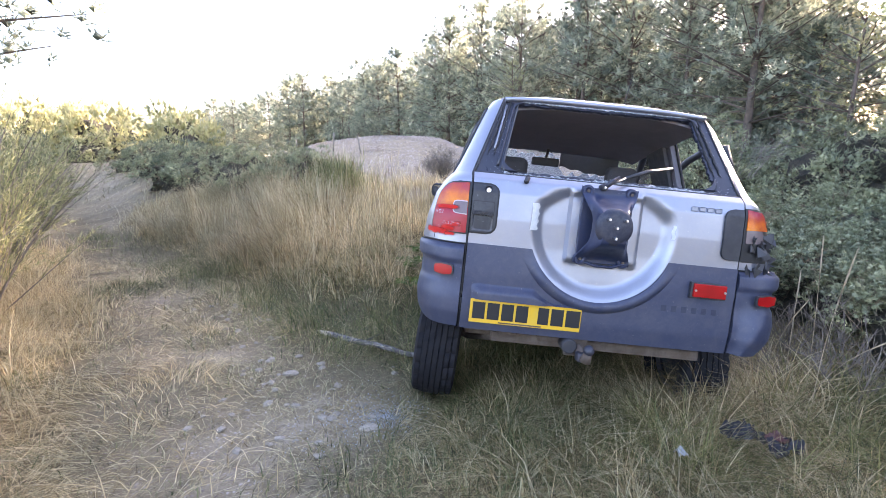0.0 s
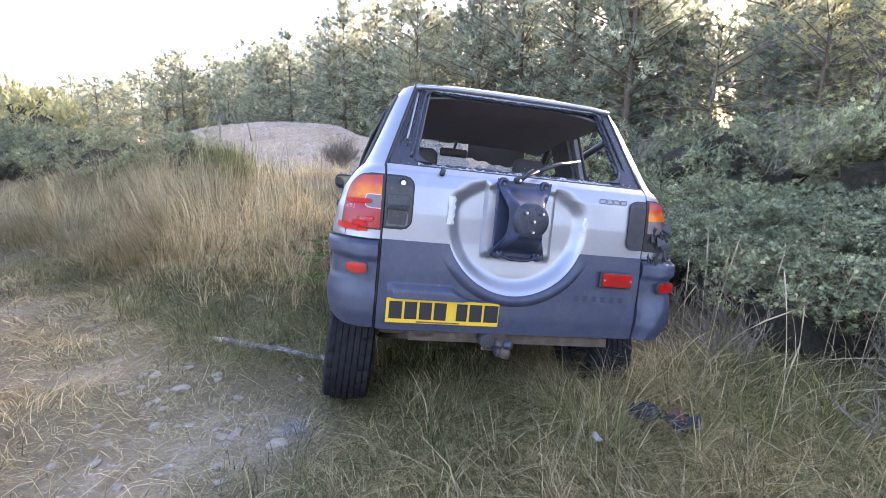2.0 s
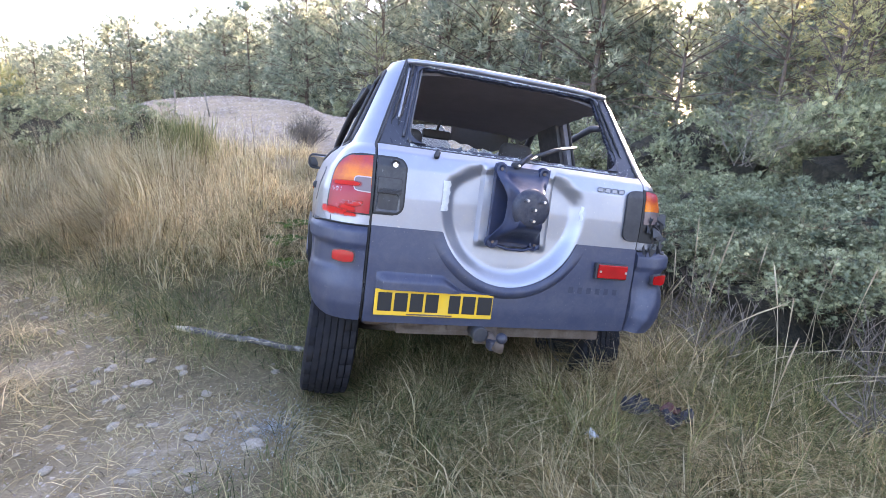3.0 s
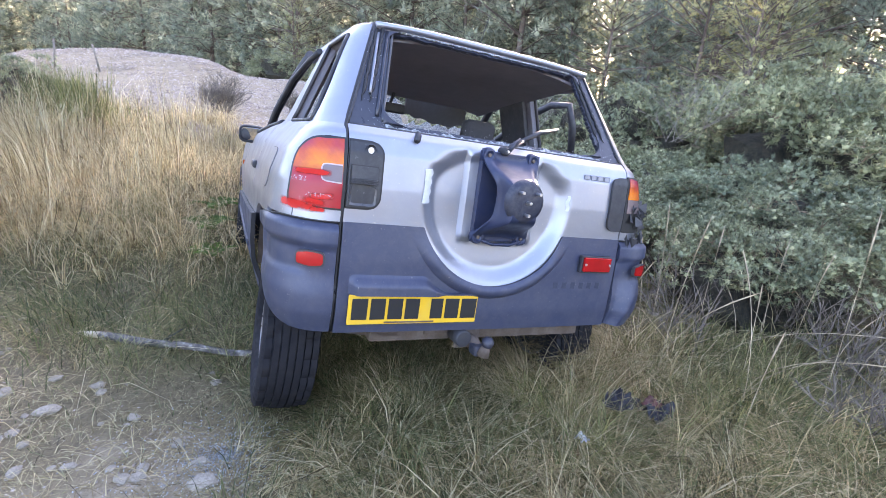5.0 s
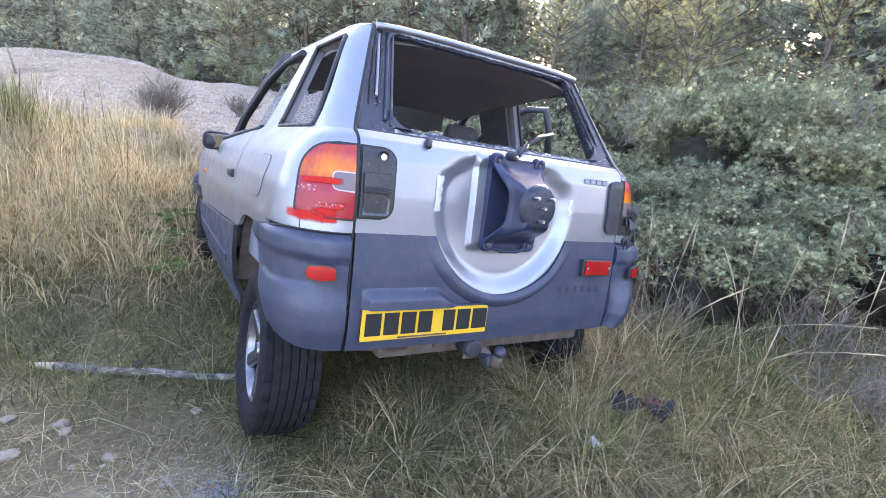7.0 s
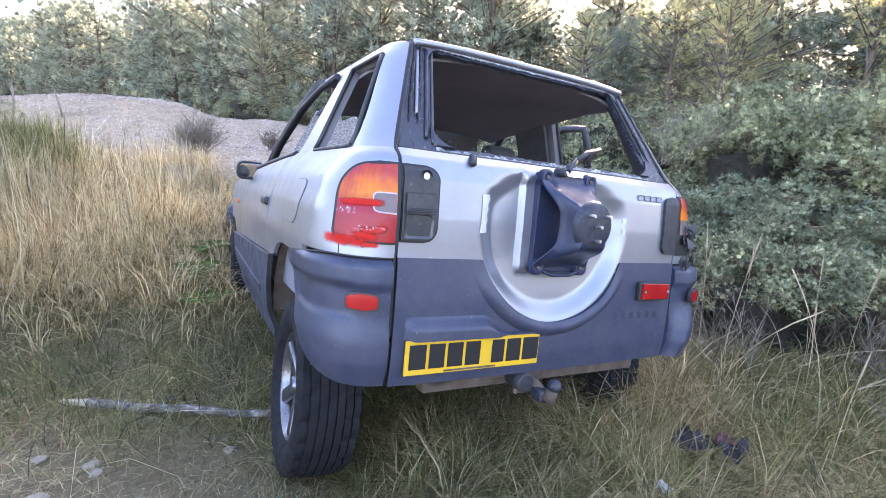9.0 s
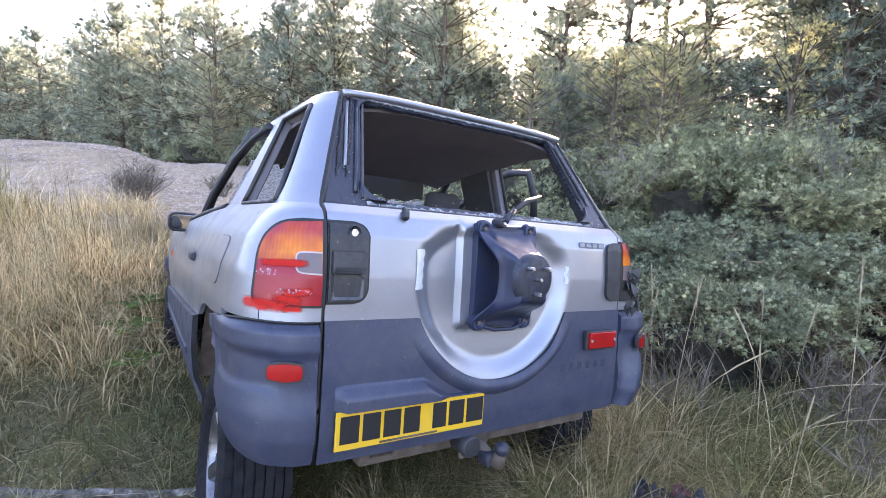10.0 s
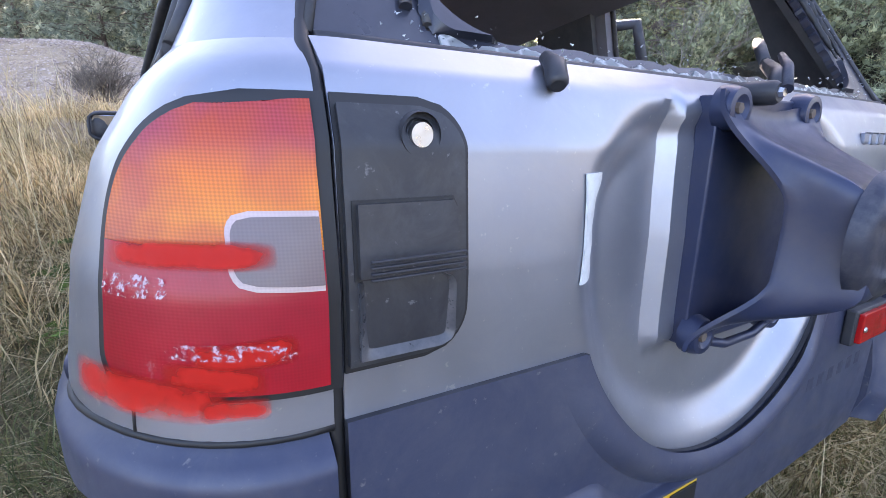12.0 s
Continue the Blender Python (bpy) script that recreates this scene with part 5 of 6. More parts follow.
grass("near_matted_grass", "flattened dry grass on the track and its verges", 20, 14000, (-7, 7, -7, 0.5), lambda x, y: 0.35 + 0.6 * wobble(x, y, 0.8), (0.06, 0.2), (0.6, 2.0), (0.005, 0.01), M_THATCH, False)
grass("short_green_grass", "short green grass beside the track", 2, 80000, (-4, 3.5, 0.3, 7), lambda x, y: wheel_clear(x, y) * (1 - 0.8 * bareness(x, y)) * (0.12 + open_grass(x, y)) * (0.12 + 0.88 * smooth_step(0.5, 0.72, wobble(x, y, 0.8)) + 1.2 * np.exp(-((x - 0.35) / 0.5) ** 2 - ((y - 1.4) / 0.7) ** 2)), (0.04, 0.14), (0.2, 1.0), (0.003, 0.005), M_GREEN, False)
grass("long_grass", "long half-dry grass round the car", 3, 22000, (-0.6, 3.6, 0.6, 4.6), lambda x, y: right_side(x, y) * (0.35 + 0.65 * smooth_step(0.3, 0.6, wobble(x, y, 0.45))), (0.14, 0.38), (0.5, 2.0), (0.003, 0.006), M_DRY, swathe=0.6)
grass("long_green_grass", "long green grass round the car", 4, 30000, (-0.6, 3.6, 0.6, 4.6), lambda x, y: right_side(x, y) * (0.2 + 0.8 * smooth_step(0.42, 0.62, wobble(x, y, 0.6))), (0.12, 0.32), (0.3, 1.6), (0.003, 0.006), M_GREEN, swathe=0.6)
grass("bank_grass", "dense dry grass on the bank", 5, 80000, (-7, 0.2, 3.4, 11), lambda x, y: slope(x, y) * (0.45 + 0.55 * wobble(x, y, 0.5)), (0.15, 0.42), (0.3, 1.9), (0.0035, 0.007), M_DRY, swathe=0.7)
grass("bank_green_grass", "green grass at the foot of the bank", 6, 40000, (-7, 0.3, 3.0, 9), lambda x, y: smooth_step(-1.3, -0.2, bank(x, y)) * smooth_step(2.6, 0.8, bank(x, y)) * open_grass(x, y) * (0.3 + 0.7 * smooth_step(0.4, 0.6, wobble(x, y, 0.7))), (0.1, 0.3), (0.3, 1.4), (0.003, 0.006), M_GREEN)
grass("tall_dry_grass", "tall straw-coloured grass stems on the bank", 7, 66000, (-6.5, -0.4, 4.6, 10), lambda x, y: slope(x, y) * smooth_step(0.15, 0.9, bank(x, y)) * smooth_step(-1.1, -2.0, x) * smooth_step(0.12, 0.4, wobble(x, y, 0.7)), (0.4, 0.85), (0.15, 1.7), (0.004, 0.009), M_DRY, False, swathe=0.8)
grass("verge_grass", "tall dry grass on the far side of the track", 8, 38000, (-6, -0.9, 0.5, 8), lambda x, y: left_verge(x, y) * smooth_step(-4.0, -2.4, x - track_x(y)), (0.15, 0.5), (0.3, 1.8), (0.003, 0.006), M_DRY)


def tussocks(name, label, seed, n, each, area, keep, tall, wide, material):
    """Grass in tufts: each tuft's blades lean outwards and hang over."""
    rs = np.random.RandomState(seed)
    x, y = rs.uniform(area[0], area[1], n), rs.uniform(area[2], area[3], n)
    k = rs.rand(n) < keep(x, y)
    x, y = x[k], y[k]
    j = np.repeat(np.arange(len(x)), each)
    q = rs.uniform(0, 2 * np.pi, len(j))
    r = np.abs(rs.normal(size=len(j))) * 0.035
    px, py = x[j] + r * np.cos(q), y[j] + r * np.sin(q)
    size = rs.uniform(0.6, 1.3, len(x))[j]
    h = rs.uniform(*tall, len(j)) * size
    h = np.where(under_car(px, py), np.minimum(h, 0.25), h)
    sweep = rs.uniform(0, 2 * np.pi, len(x))[j]
    head = np.where(rs.rand(len(j)) < 0.6, q, sweep + rs.normal(size=len(j)) * 0.5)
    root = np.stack([px, py, height(px, py) - 0.01], -1)
    v, f = blades(rs, root, h, rs.uniform(0.3, 2.0, len(j)), rs.uniform(*wide, len(j)), True, head)
    return tagged(sheet(name, v, f, material), label, "grass", kind="stuff")


grass("bank_stalks", "thin pale grass stalks standing over the bank", 21, 1500, (-4.2, -0.35, 4.9, 8.2), lambda x, y: slope(x, y) * 0.9, (0.45, 0.8), (0.05, 0.5), (0.004, 0.007), M_DRY)
grass("lodged_grass", "lodged half-dry grass lying in swathes round the car", 22, 42000, (-0.3, 3.0, 0.6, 4.0), lambda x, y: (0.25 + 0.75 * right_side(x, y)) * smooth_step(2.35, 1.8, x + 0.3 * (y - 1.6)), (0.07, 0.17), (1.0, 2.6), (0.003, 0.0065), M_DRY, False, swathe=0.42)
grass("track_straw", "long bleached straw lodged in swathes on the track", 24, 60000, (-5.5, 0.1, 0.5, 8.0), lambda x, y: smooth_step(0.55, -0.25, x - track_x(y) + 0.5 * (wobble(x, y, 0.5) - 0.5)) * near(x, y, 9) * (1 - 0.75 * bareness(x, y)) * (0.25 + 0.75 * smooth_step(0.35, 0.6, wobble(x, y, 0.45))), (0.08, 0.2), (1.1, 2.8), (0.003, 0.0065), M_DRY, False, swathe=0.5)
foot = lambda x, y: smooth_step(-0.9, -0.25, bank(x, y)) * smooth_step(1.3, 0.5, bank(x, y))
grass("bank_foot_grass", "matted green grass lying at the foot of the bank", 25, 22000, (-4.2, 0.2, 2.6, 7), lambda x, y: foot(x, y) * (0.3 + 0.7 * smooth_step(0.4, 0.6, wobble(x, y, 0.7))), (0.07, 0.2), (0.8, 2.5), (0.003, 0.0065), M_GREEN, False, swathe=0.5)
grass("bank_foot_straw", "matted straw lying at the foot of the bank", 26, 26000, (-4.2, 0.2, 2.6, 7), lambda x, y: foot(x, y) * (0.35 + 0.65 * smooth_step(0.6, 0.4, wobble(x, y, 0.7))), (0.08, 0.24), (0.8, 2.5), (0.003, 0.0065), M_DRY, False, swathe=0.5)
grass("lodged_green_grass", "lodged green grass lying in swathes round the car", 23, 30000, (-0.3, 3.0, 0.6, 4.0), lambda x, y: (0.2 + 0.8 * right_side(x, y)) * smooth_step(2.35, 1.8, x + 0.3 * (y - 1.6)), (0.07, 0.18), (0.7, 2.4), (0.003, 0.0065), M_GREEN, False, swathe=0.42)
tussocks("dry_tussocks", "arching half-dry grass tussocks round the car", 12, 1100, 20, (-0.4, 3.4, 0.7, 4.2), lambda x, y: right_side(x, y) * 0.9, (0.16, 0.36), (0.0025, 0.0055), M_DRY)
tussocks("green_tussocks", "arching green grass tussocks round the car", 13, 2000, 20, (-0.4, 3.2, 0.7, 4.2), lambda x, y: right_side(x, y) * (0.25 + 0.75 * smooth_step(0.4, 0.6, wobble(x, y, 0.6))), (0.14, 0.32), (0.0025, 0.0055), M_GREEN)
tussocks("bank_tussocks", "hanging dry grass tussocks on the bank", 14, 2600, 16, (-6.5, 0.1, 3.2, 9), lambda x, y: slope(x, y), (0.18, 0.42), (0.004, 0.008), M_DRY)
tussocks("verge_tussocks", "hanging dry grass tussocks beside the track", 15, 1500, 18, (-4.5, -0.9, 0.7, 6), lambda x, y: left_verge(x, y), (0.16, 0.4), (0.003, 0.006), M_DRY)
grass("fallen_straw", "loose straw lying on the track", 16, 60000, (-3.6, 2.0, 0.5, 6), lambda x, y: near(x, y, 5) * (0.35 + 0.65 * wobble(x, y, 0.4)) * (1 - 0.7 * right_side(x, y)), (0.02, 0.045), (2.5, 6.0), (0.002, 0.0045), M_THATCH, False)


def spikes(rs, centre, dirs, length, wide, out=None):
    """Thin leaf spikes, one triangle each; with out given, their faces are turned that way."""
    n = len(centre)
    side = np.cross(dirs, rs.normal(size=(n, 3)))
    side /= np.linalg.norm(side, axis=1, keepdims=True) + 1e-9
    if out is not None:
        side = np.where((np.sum(np.cross(dirs, side) * out, 1) < 0)[:, None], -side, side)
    v = np.stack([centre + side * (wide * 0.5)[:, None], centre - side * (wide * 0.5)[:, None], centre + dirs * length[:, None]], 1).reshape(-1, 3)
    return v, np.arange(3 * n).reshape(-1, 3)


def unit(v):
    return v / (np.linalg.norm(v, axis=-1, keepdims=True) + 1e-9)


def twig(bm, a, b, r0, r1=0.002, sides=4, sag=0.0, cuts=3):
    """A thin tapering stem from a to b."""
    a, b = Vector(a), Vector(b)
    rows = []
    for i in range(cuts + 1):
        t = i / cuts
        p = a.lerp(b, t) + Vector((0, 0, -sag * t * t))
        d = (b - a).normalized()
        s = d.cross(Vector((0.31, 0.2, 0.93))).normalized()
        q = d.cross(s)
        r = mix(r0, r1, t)
        rows.append([bm.verts.new(p + s * r * math.cos(k * 2 * math.pi / sides) + q * r * math.sin(k * 2 * math.pi / sides)) for k in range(sides)])
    for u, v in zip(rows, rows[1:]):
        for k in range(sides):
            bm.faces.new((u[k], u[(k + 1) % sides], v[(k + 1) % sides], v[k]))


def lump_model(fine):
    """A small ball of 20 triangles, or 8 where not fine, as arrays."""
    if not fine:
        return np.array([(1, 0, 0), (0, 1, 0), (-1, 0, 0), (0, -1, 0), (0, 0, 1), (0, 0, -1.0)]), np.array([(0, 1, 4), (1, 2, 4), (2, 3, 4), (3, 0, 4), (1, 0, 5), (2, 1, 5), (3, 2, 5), (0, 3, 5)])
    bm = bmesh.new()
    bmesh.ops.create_icosphere(bm, subdivisions=1, radius=1.0)
    made = np.array([v.co[:] for v in bm.verts]), np.array([[v.index for v in f.verts] for f in bm.faces])
    bm.free()
    return made


def puffs(rs, name, parent, material, centre, radius, out, each, length, wide, flat=1.0, heart=0.7, fine=True):
    """Clumps of foliage: each a small uneven heart of leaf with spikes standing out of it all round."""
    lump_v, lump_f = lump_model(fine)
    if heart == 0:
        lump_v, lump_f = lump_v[:0], lump_f[:0]
    n, k = len(centre), len(lump_v)
    shape = np.array([1, 1, flat])
    hv = (centre[:, None] + lump_v[None] * rs.uniform(0.7, 1.2, (n, k, 1)) * (radius[:, None, None] * heart) * shape).reshape(-1, 3)
    hf = (np.arange(n)[:, None, None] * k + lump_f[None]).reshape(-1, 3)
    hn = unit(0.6 * np.tile(lump_v, (n, 1)) + 0.9 * np.repeat(out, k, 0))
    j = np.repeat(np.arange(n), each)
    e = unit(rs.normal(size=(len(j), 3)) + 0.6 * out[j])
    root = centre[j] + e * (radius[j] * rs.uniform(0.3, 0.8, len(j)))[:, None] * shape
    d = unit(e + 0.5 * rs.normal(size=e.shape) + np.array([0, 0, 0.3]))
    sv, sf = spikes(rs, root, d, rs.uniform(0.5, 1.3, len(j)) * length, rs.uniform(0.6, 1.3, len(j)) * wide, e)
    t = sv.reshape(-1, 3, 3)
    g = unit(np.cross(t[:, 1] - t[:, 0], t[:, 2] - t[:, 0]))
    sn = np.repeat(unit(0.3 * g + 0.7 * unit(0.6 * e + 0.7 * out[j])), 3, axis=0)
    ob = sheet(name, np.concatenate([hv, sv]), np.concatenate([hf, sf + len(hv)]), material, parent, smooth=True)
    ob.data.normals_split_custom_set_from_vertices(np.concatenate([hn, sn]).tolist())
    return ob


def gorse(name, label, seed, size, pads, each, needles, length, material=None, pad=(0.12, 0.27), fine=True, ratio=0.2, low=0.16):
    """A bush: a dark solid core for shaded inner twigs under knobbly rounded pads, thick with small spiny clumps."""
    rs = np.random.RandomState(seed)
    b = thing(name, label, "bush")
    d = unit(rs.normal(size=(pads, 3)))
    d[:, 2] = np.abs(d[:, 2]) * 1.15 - 0.05
    d = unit(d)
    swell = lambda q: 0.72 + 0.36 * noise.noise(q * 1.9 + Vector((seed * 3.1, 0, 0))) + 0.2 * noise.noise(q * 4.2 + Vector((0, seed * 1.7, 0)))
    c = d * (np.array([swell(Vector(q)) for q in d]) - 0.18 + 0.34 * rs.rand(pads))[:, None] * np.array(size)
    c[:, 2] = np.maximum(c[:, 2], low * rs.uniform(0.7, 1.3, pads))
    pr = rs.uniform(*pad, pads) * np.where(rs.rand(pads) < 0.3, 0.6, 1.0)
    squash = np.array([1, 1, 0.8])

    def knobs(o, k):
        """Uneven radius of the pads' surface."""
        return np.array([1 + 0.38 * noise.noise(Vector(q) * 2.6 + Vector((float(i) * 1.7, 0, seed))) + 0.2 * noise.noise(Vector(q) * 6.5 + Vector((0, float(i), seed))) for q, i in zip(o, k)])

    j = np.repeat(np.arange(pads), each)
    u = unit(rs.normal(size=(len(j), 3)) + 0.7 * d[j] + np.array([0, 0, 0.5]))
    pc = c[j] + u * (pr[j] * rs.uniform(0.74, 1.0, len(j)) * knobs(u, j))[:, None] * squash
    puffs(rs, "foliage", b, material or M_GORSE, pc, rs.uniform(0.7, 1.3, len(j)) * length, u, needles, length * 1.05, length * ratio, 0.9, 0.42, fine)
    m = pads * 8
    k = rs.randint(0, pads, m)
    e = unit(rs.normal(size=(m, 3)) + d[k])
    v, f = spikes(rs, c[k] - d[k] * 0.06, e, rs.uniform(0.1, 0.25, m), rs.uniform(0.004, 0.009, m))
    tagged(sheet("dry_growth", v, f, M_GORSE_DRY, b, "brown dry sprigs"), kind="stuff")
    # Solid core that blocks light; its dark colour stands for shade in the bush.
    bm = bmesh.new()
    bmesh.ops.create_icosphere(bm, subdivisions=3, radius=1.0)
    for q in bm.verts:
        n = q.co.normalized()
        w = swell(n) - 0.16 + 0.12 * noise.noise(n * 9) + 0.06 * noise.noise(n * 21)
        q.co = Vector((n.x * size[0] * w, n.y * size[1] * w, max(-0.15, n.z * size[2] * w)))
    part("shade_core", bm, M_CORE, b, smooth=False)
    return b


def stand(x, y, turn=0, scale=1.0, sink=0.03, tall=1.0):
    return Matrix.Translation((x, y, float(height(x, y)) - sink)) @ Matrix.Rotation(radians(turn), 4, "Z") @ Matrix.Diagonal((scale, scale, scale * tall, 1))


used = set()


def plant(ob, *where, **more):
    """Sets the model itself at its first place, and copies of it at all later ones."""
    m = stand(*where, **more)
    if ob.name not in used:
        used.add(ob.name)
        ob.matrix_world = m
        return ob
    made = copy_thing(ob, Matrix.Identity(4))
    made.matrix_basis = m
    return made


rnd = random.Random(11)
G_LABEL = "dense grey-green gorse bush with brown shaded inner twigs"
dense = [gorse("gorse_bush", G_LABEL, 20 + k, (1.0, 1.0, 1.0), 95, 27, 17, 0.034, pad=(0.13, 0.27), ratio=0.17, low=0.56) for k in range(3)]
for i, (x, y, s, h) in enumerate([(3.05, 3.9, 0.92, 0.95), (2.95, 2.55, 0.8, 0.95), (3.25, 5.4, 0.95, 0.95), (4.3, 3.5, 1.1, 0.9), (4.1, 1.5, 1.1, 0.9), (5.6, 2.2, 1.35, 0.95), (4.7, 5.5, 1.1, 0.9), (6.9, 4.6, 1.7, 1.1)]):
    plant(dense[i % 3], x, y, rnd.uniform(0, 360), s, tall=h)
loose = [gorse("gorse_bush", G_LABEL, 30 + k, (1.0, 1.0, 1.0), 62, 22, 11, 0.045, pad=(0.14, 0.28), fine=False, ratio=0.18) for k in range(2)]
for x, y, s in [(3.2, 7.2, 1.1), (4.0, 8.8, 1.3), (5.6, 0.3, 1.3), (7.2, 1.4, 1.7), (6.3, 7.4, 1.7)]:
    plant(loose[rnd.randrange(2)], x, y, rnd.uniform(0, 360), s, tall=rnd.uniform(0.85, 1.1))
for x, y, s in [(-2.5, 8.9, 0.85), (-3.6, 9.4, 1.0), (-4.8, 10.6, 1.1), (-6.0, 12.0, 1.2), (-7.1, 13.0, 1.3), (-9.2, 15.6, 1.4), (-11.6, 18.6, 1.5), (-3.2, 9.6, 1.0), (4.9, 10.8, 1.4), (8.6, 6.0, 1.7), (9.0, 2.6, 1.7), (7.0, 10.5, 1.5), (3.0, 15.0, 1.2), (5.0, 17.0, 1.4), (1.5, 18.5, 1.1)]:
    plant(loose[rnd.randrange(2)], x, y, rnd.uniform(0, 360), s, tall=0.95)


def broom(name, label, seed, tall, stems, material):
    """A wispy bush: many upright whippy stems with fine leaves along them."""
    rs = np.random.RandomState(seed)
    b = thing(name, label, "bush")
    bm = bmesh.new()
    centre, dirs = [], []
    for i in range(stems):
        q, lean = rs.uniform(0, 2 * np.pi), rs.uniform(0.05, 0.75)
        ln = tall * rs.uniform(0.45, 1.05)
        a = np.array([0.12 * math.cos(q) * rs.rand(), 0.12 * math.sin(q) * rs.rand(), -0.05])
        e = a + ln * np.array([math.cos(q) * lean, math.sin(q) * lean, math.sqrt(max(0.1, 1 - lean * lean))])
        twig(bm, a, e, 0.008, 0.002, 3, cuts=2)
        for k in range(5):
            t = rs.uniform(0.3, 0.9)
            s = a + (e - a) * t
            w = s + 0.28 * ln * unit(rs.normal(size=3) * 0.5 + unit(e - a) + np.array([0, 0, 0.3]))
            u = rs.rand(30)
            centre.append(s + (w - s) * u[:, None])
            dirs.append(unit(unit(w - s) + 0.45 * rs.normal(size=(30, 3))))
    tagged(part("stem", bm, M_TWIG, b), kind="stuff")
    c, d = np.concatenate(centre), np.concatenate(dirs)
    v, f = spikes(rs, c, d, rs.uniform(0.035, 0.08, len(c)), rs.uniform(0.004, 0.009, len(c)))
    sheet("foliage", v, f, material, b)
    return b


brooms = [broom("broom_bush", "wispy yellow-green broom bush beside the track", 60 + k, 1.5, 70, M_BROOM) for k in range(2)]
for x, y, s in [(-3.75, 3.6, 0.95), (-4.9, 4.9, 1.05), (-5.8, 6.0, 1.15), (-7.4, 8.0, 1.2), (-3.5, 2.6, 0.7), (-9.1, 10.6, 1.4), (-4.7, 4.1, 1.45), (-6.6, 6.4, 1.5), (-3.9, 2.7, 1.1)]:
    plant(brooms[rnd.randrange(2)], x, y, rnd.uniform(0, 360), s)
coarse = [gorse("gorse_bush", G_LABEL, 36 + k, (1.0, 1.0, 1.0), 40, 16, 6, 0.06, pad=(0.16, 0.32), fine=False) for k in range(2)]
# Far scrub: the sunlight on it is painted as pale yellow leaves.
sunny = gorse("birch_scrub", "distant yellow-green scrub, pale sunlight put into its colour", 35, (1.0, 1.0, 1.0), 24, 7, 6, 0.14, M_YELLOW, (0.18, 0.34), False, 0.3)
for x, y, s in [(-7.6, 6.8, 1.4), (-9.6, 9.0, 1.6), (-12.6, 12.4, 1.8), (-16.0, 16.5, 2.0), (-20.5, 22.5, 2.2)]:
    plant(coarse[rnd.randrange(2)], x, y, rnd.uniform(0, 360), s, tall=1.1)
for k in range(44):
    q = rnd.uniform(-0.95, -0.46)
    d = rnd.uniform(26, 75)
    plant(sunny, d * math.sin(q), d * math.cos(q), rnd.uniform(0, 360), rnd.uniform(1.1, 2.4) * (0.6 + d / 75), tall=rnd.uniform(0.9, 1.5))


def pine(name, label, seed, tall, bare, spread, whorls, per, tufts, each, needle, clump, lean=0.02, material=None, ratio=0.2):
    """A Scots pine: a bending trunk, whorls of boughs, and tufts of needles along them."""
    rs = np.random.RandomState(seed)
    t = thing(name, label, "tree")
    bend = rs.uniform(-1, 1, 2) * lean * tall
    axis = lambda s: np.array([bend[0] * s * s, bend[1] * s * s, tall * s])
    bm = bmesh.new()
    rings = []
    for i in range(9):
        s = i / 8
        c, r = axis(s), 0.015 * tall * (1 - 0.9 * s) + 0.01
        rings.append([bm.verts.new((c[0] + r * math.cos(q), c[1] + r * math.sin(q), c[2] - (0.3 if i == 0 else 0))) for q in np.linspace(0, 2 * math.pi, 8, endpoint=False)])
    for a, b in zip(rings, rings[1:]):
        for k in range(8):
            bm.faces.new((a[k], a[(k + 1) % 8], b[(k + 1) % 8], b[k]))
    part("trunk", bm, M_BARK, t, smooth=True)
    bm = bmesh.new()
    centre, dirs = [], []
    for w in range(whorls):
        s = bare + (1 - bare) * (w + 0.8 * rs.rand()) / whorls
        full = (1 - ((s - bare) / (1 - bare)) ** 2.5) * min(1, 0.6 + 1.5 * (s - bare)) * rs.uniform(0.7, 1.1) + 0.16
        for k in range(per):
            q = rs.uniform(0, 2 * np.pi)
            ln = spread * full * rs.uniform(0.5, 1.15)
            a = axis(s)
            d = np.array([math.cos(q), math.sin(q), rs.uniform(-0.15, 0.3) + 0.7 * ((s - bare) / (1 - bare)) ** 2])
            e = a + d * ln + np.array([0, 0, 0.12 * ln])
            twig(bm, a, e, 0.0035 * tall, 0.01, 3, cuts=1)
            u = rs.uniform(0.2, 1.03, tufts)
            p = a + (e - a) * u[:, None] + rs.normal(size=(tufts, 3)) * (0.14 * ln * np.array([1, 1, 0.9]) + 0.06)
            centre.append(p)
            dirs.append(unit(p - a + np.array([0, 0, 0.5 * ln])))
    tagged(part("bough_mass", bm, M_BARK, t), kind="stuff")
    c, d = np.concatenate(centre), np.concatenate(dirs)
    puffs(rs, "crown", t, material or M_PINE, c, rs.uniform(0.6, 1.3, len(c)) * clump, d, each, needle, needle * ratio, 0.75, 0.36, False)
    return t


P_LABEL = "Scots pine with blue-green needles at the wood's edge"
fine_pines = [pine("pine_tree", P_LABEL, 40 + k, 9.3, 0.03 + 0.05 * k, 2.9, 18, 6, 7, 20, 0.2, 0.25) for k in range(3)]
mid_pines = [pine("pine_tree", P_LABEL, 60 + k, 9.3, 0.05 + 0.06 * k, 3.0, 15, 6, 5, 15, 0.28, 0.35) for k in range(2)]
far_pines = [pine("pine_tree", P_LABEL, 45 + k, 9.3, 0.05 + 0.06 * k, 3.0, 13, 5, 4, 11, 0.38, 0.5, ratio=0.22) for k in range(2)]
old_pines = [pine("pine_tree", "old Scots pine with a bare reddish trunk", 50 + k, 11.5, 0.3, 2.9, 13, 6, 7, 20, 0.2, 0.27, 0.05) for k in range(2)]
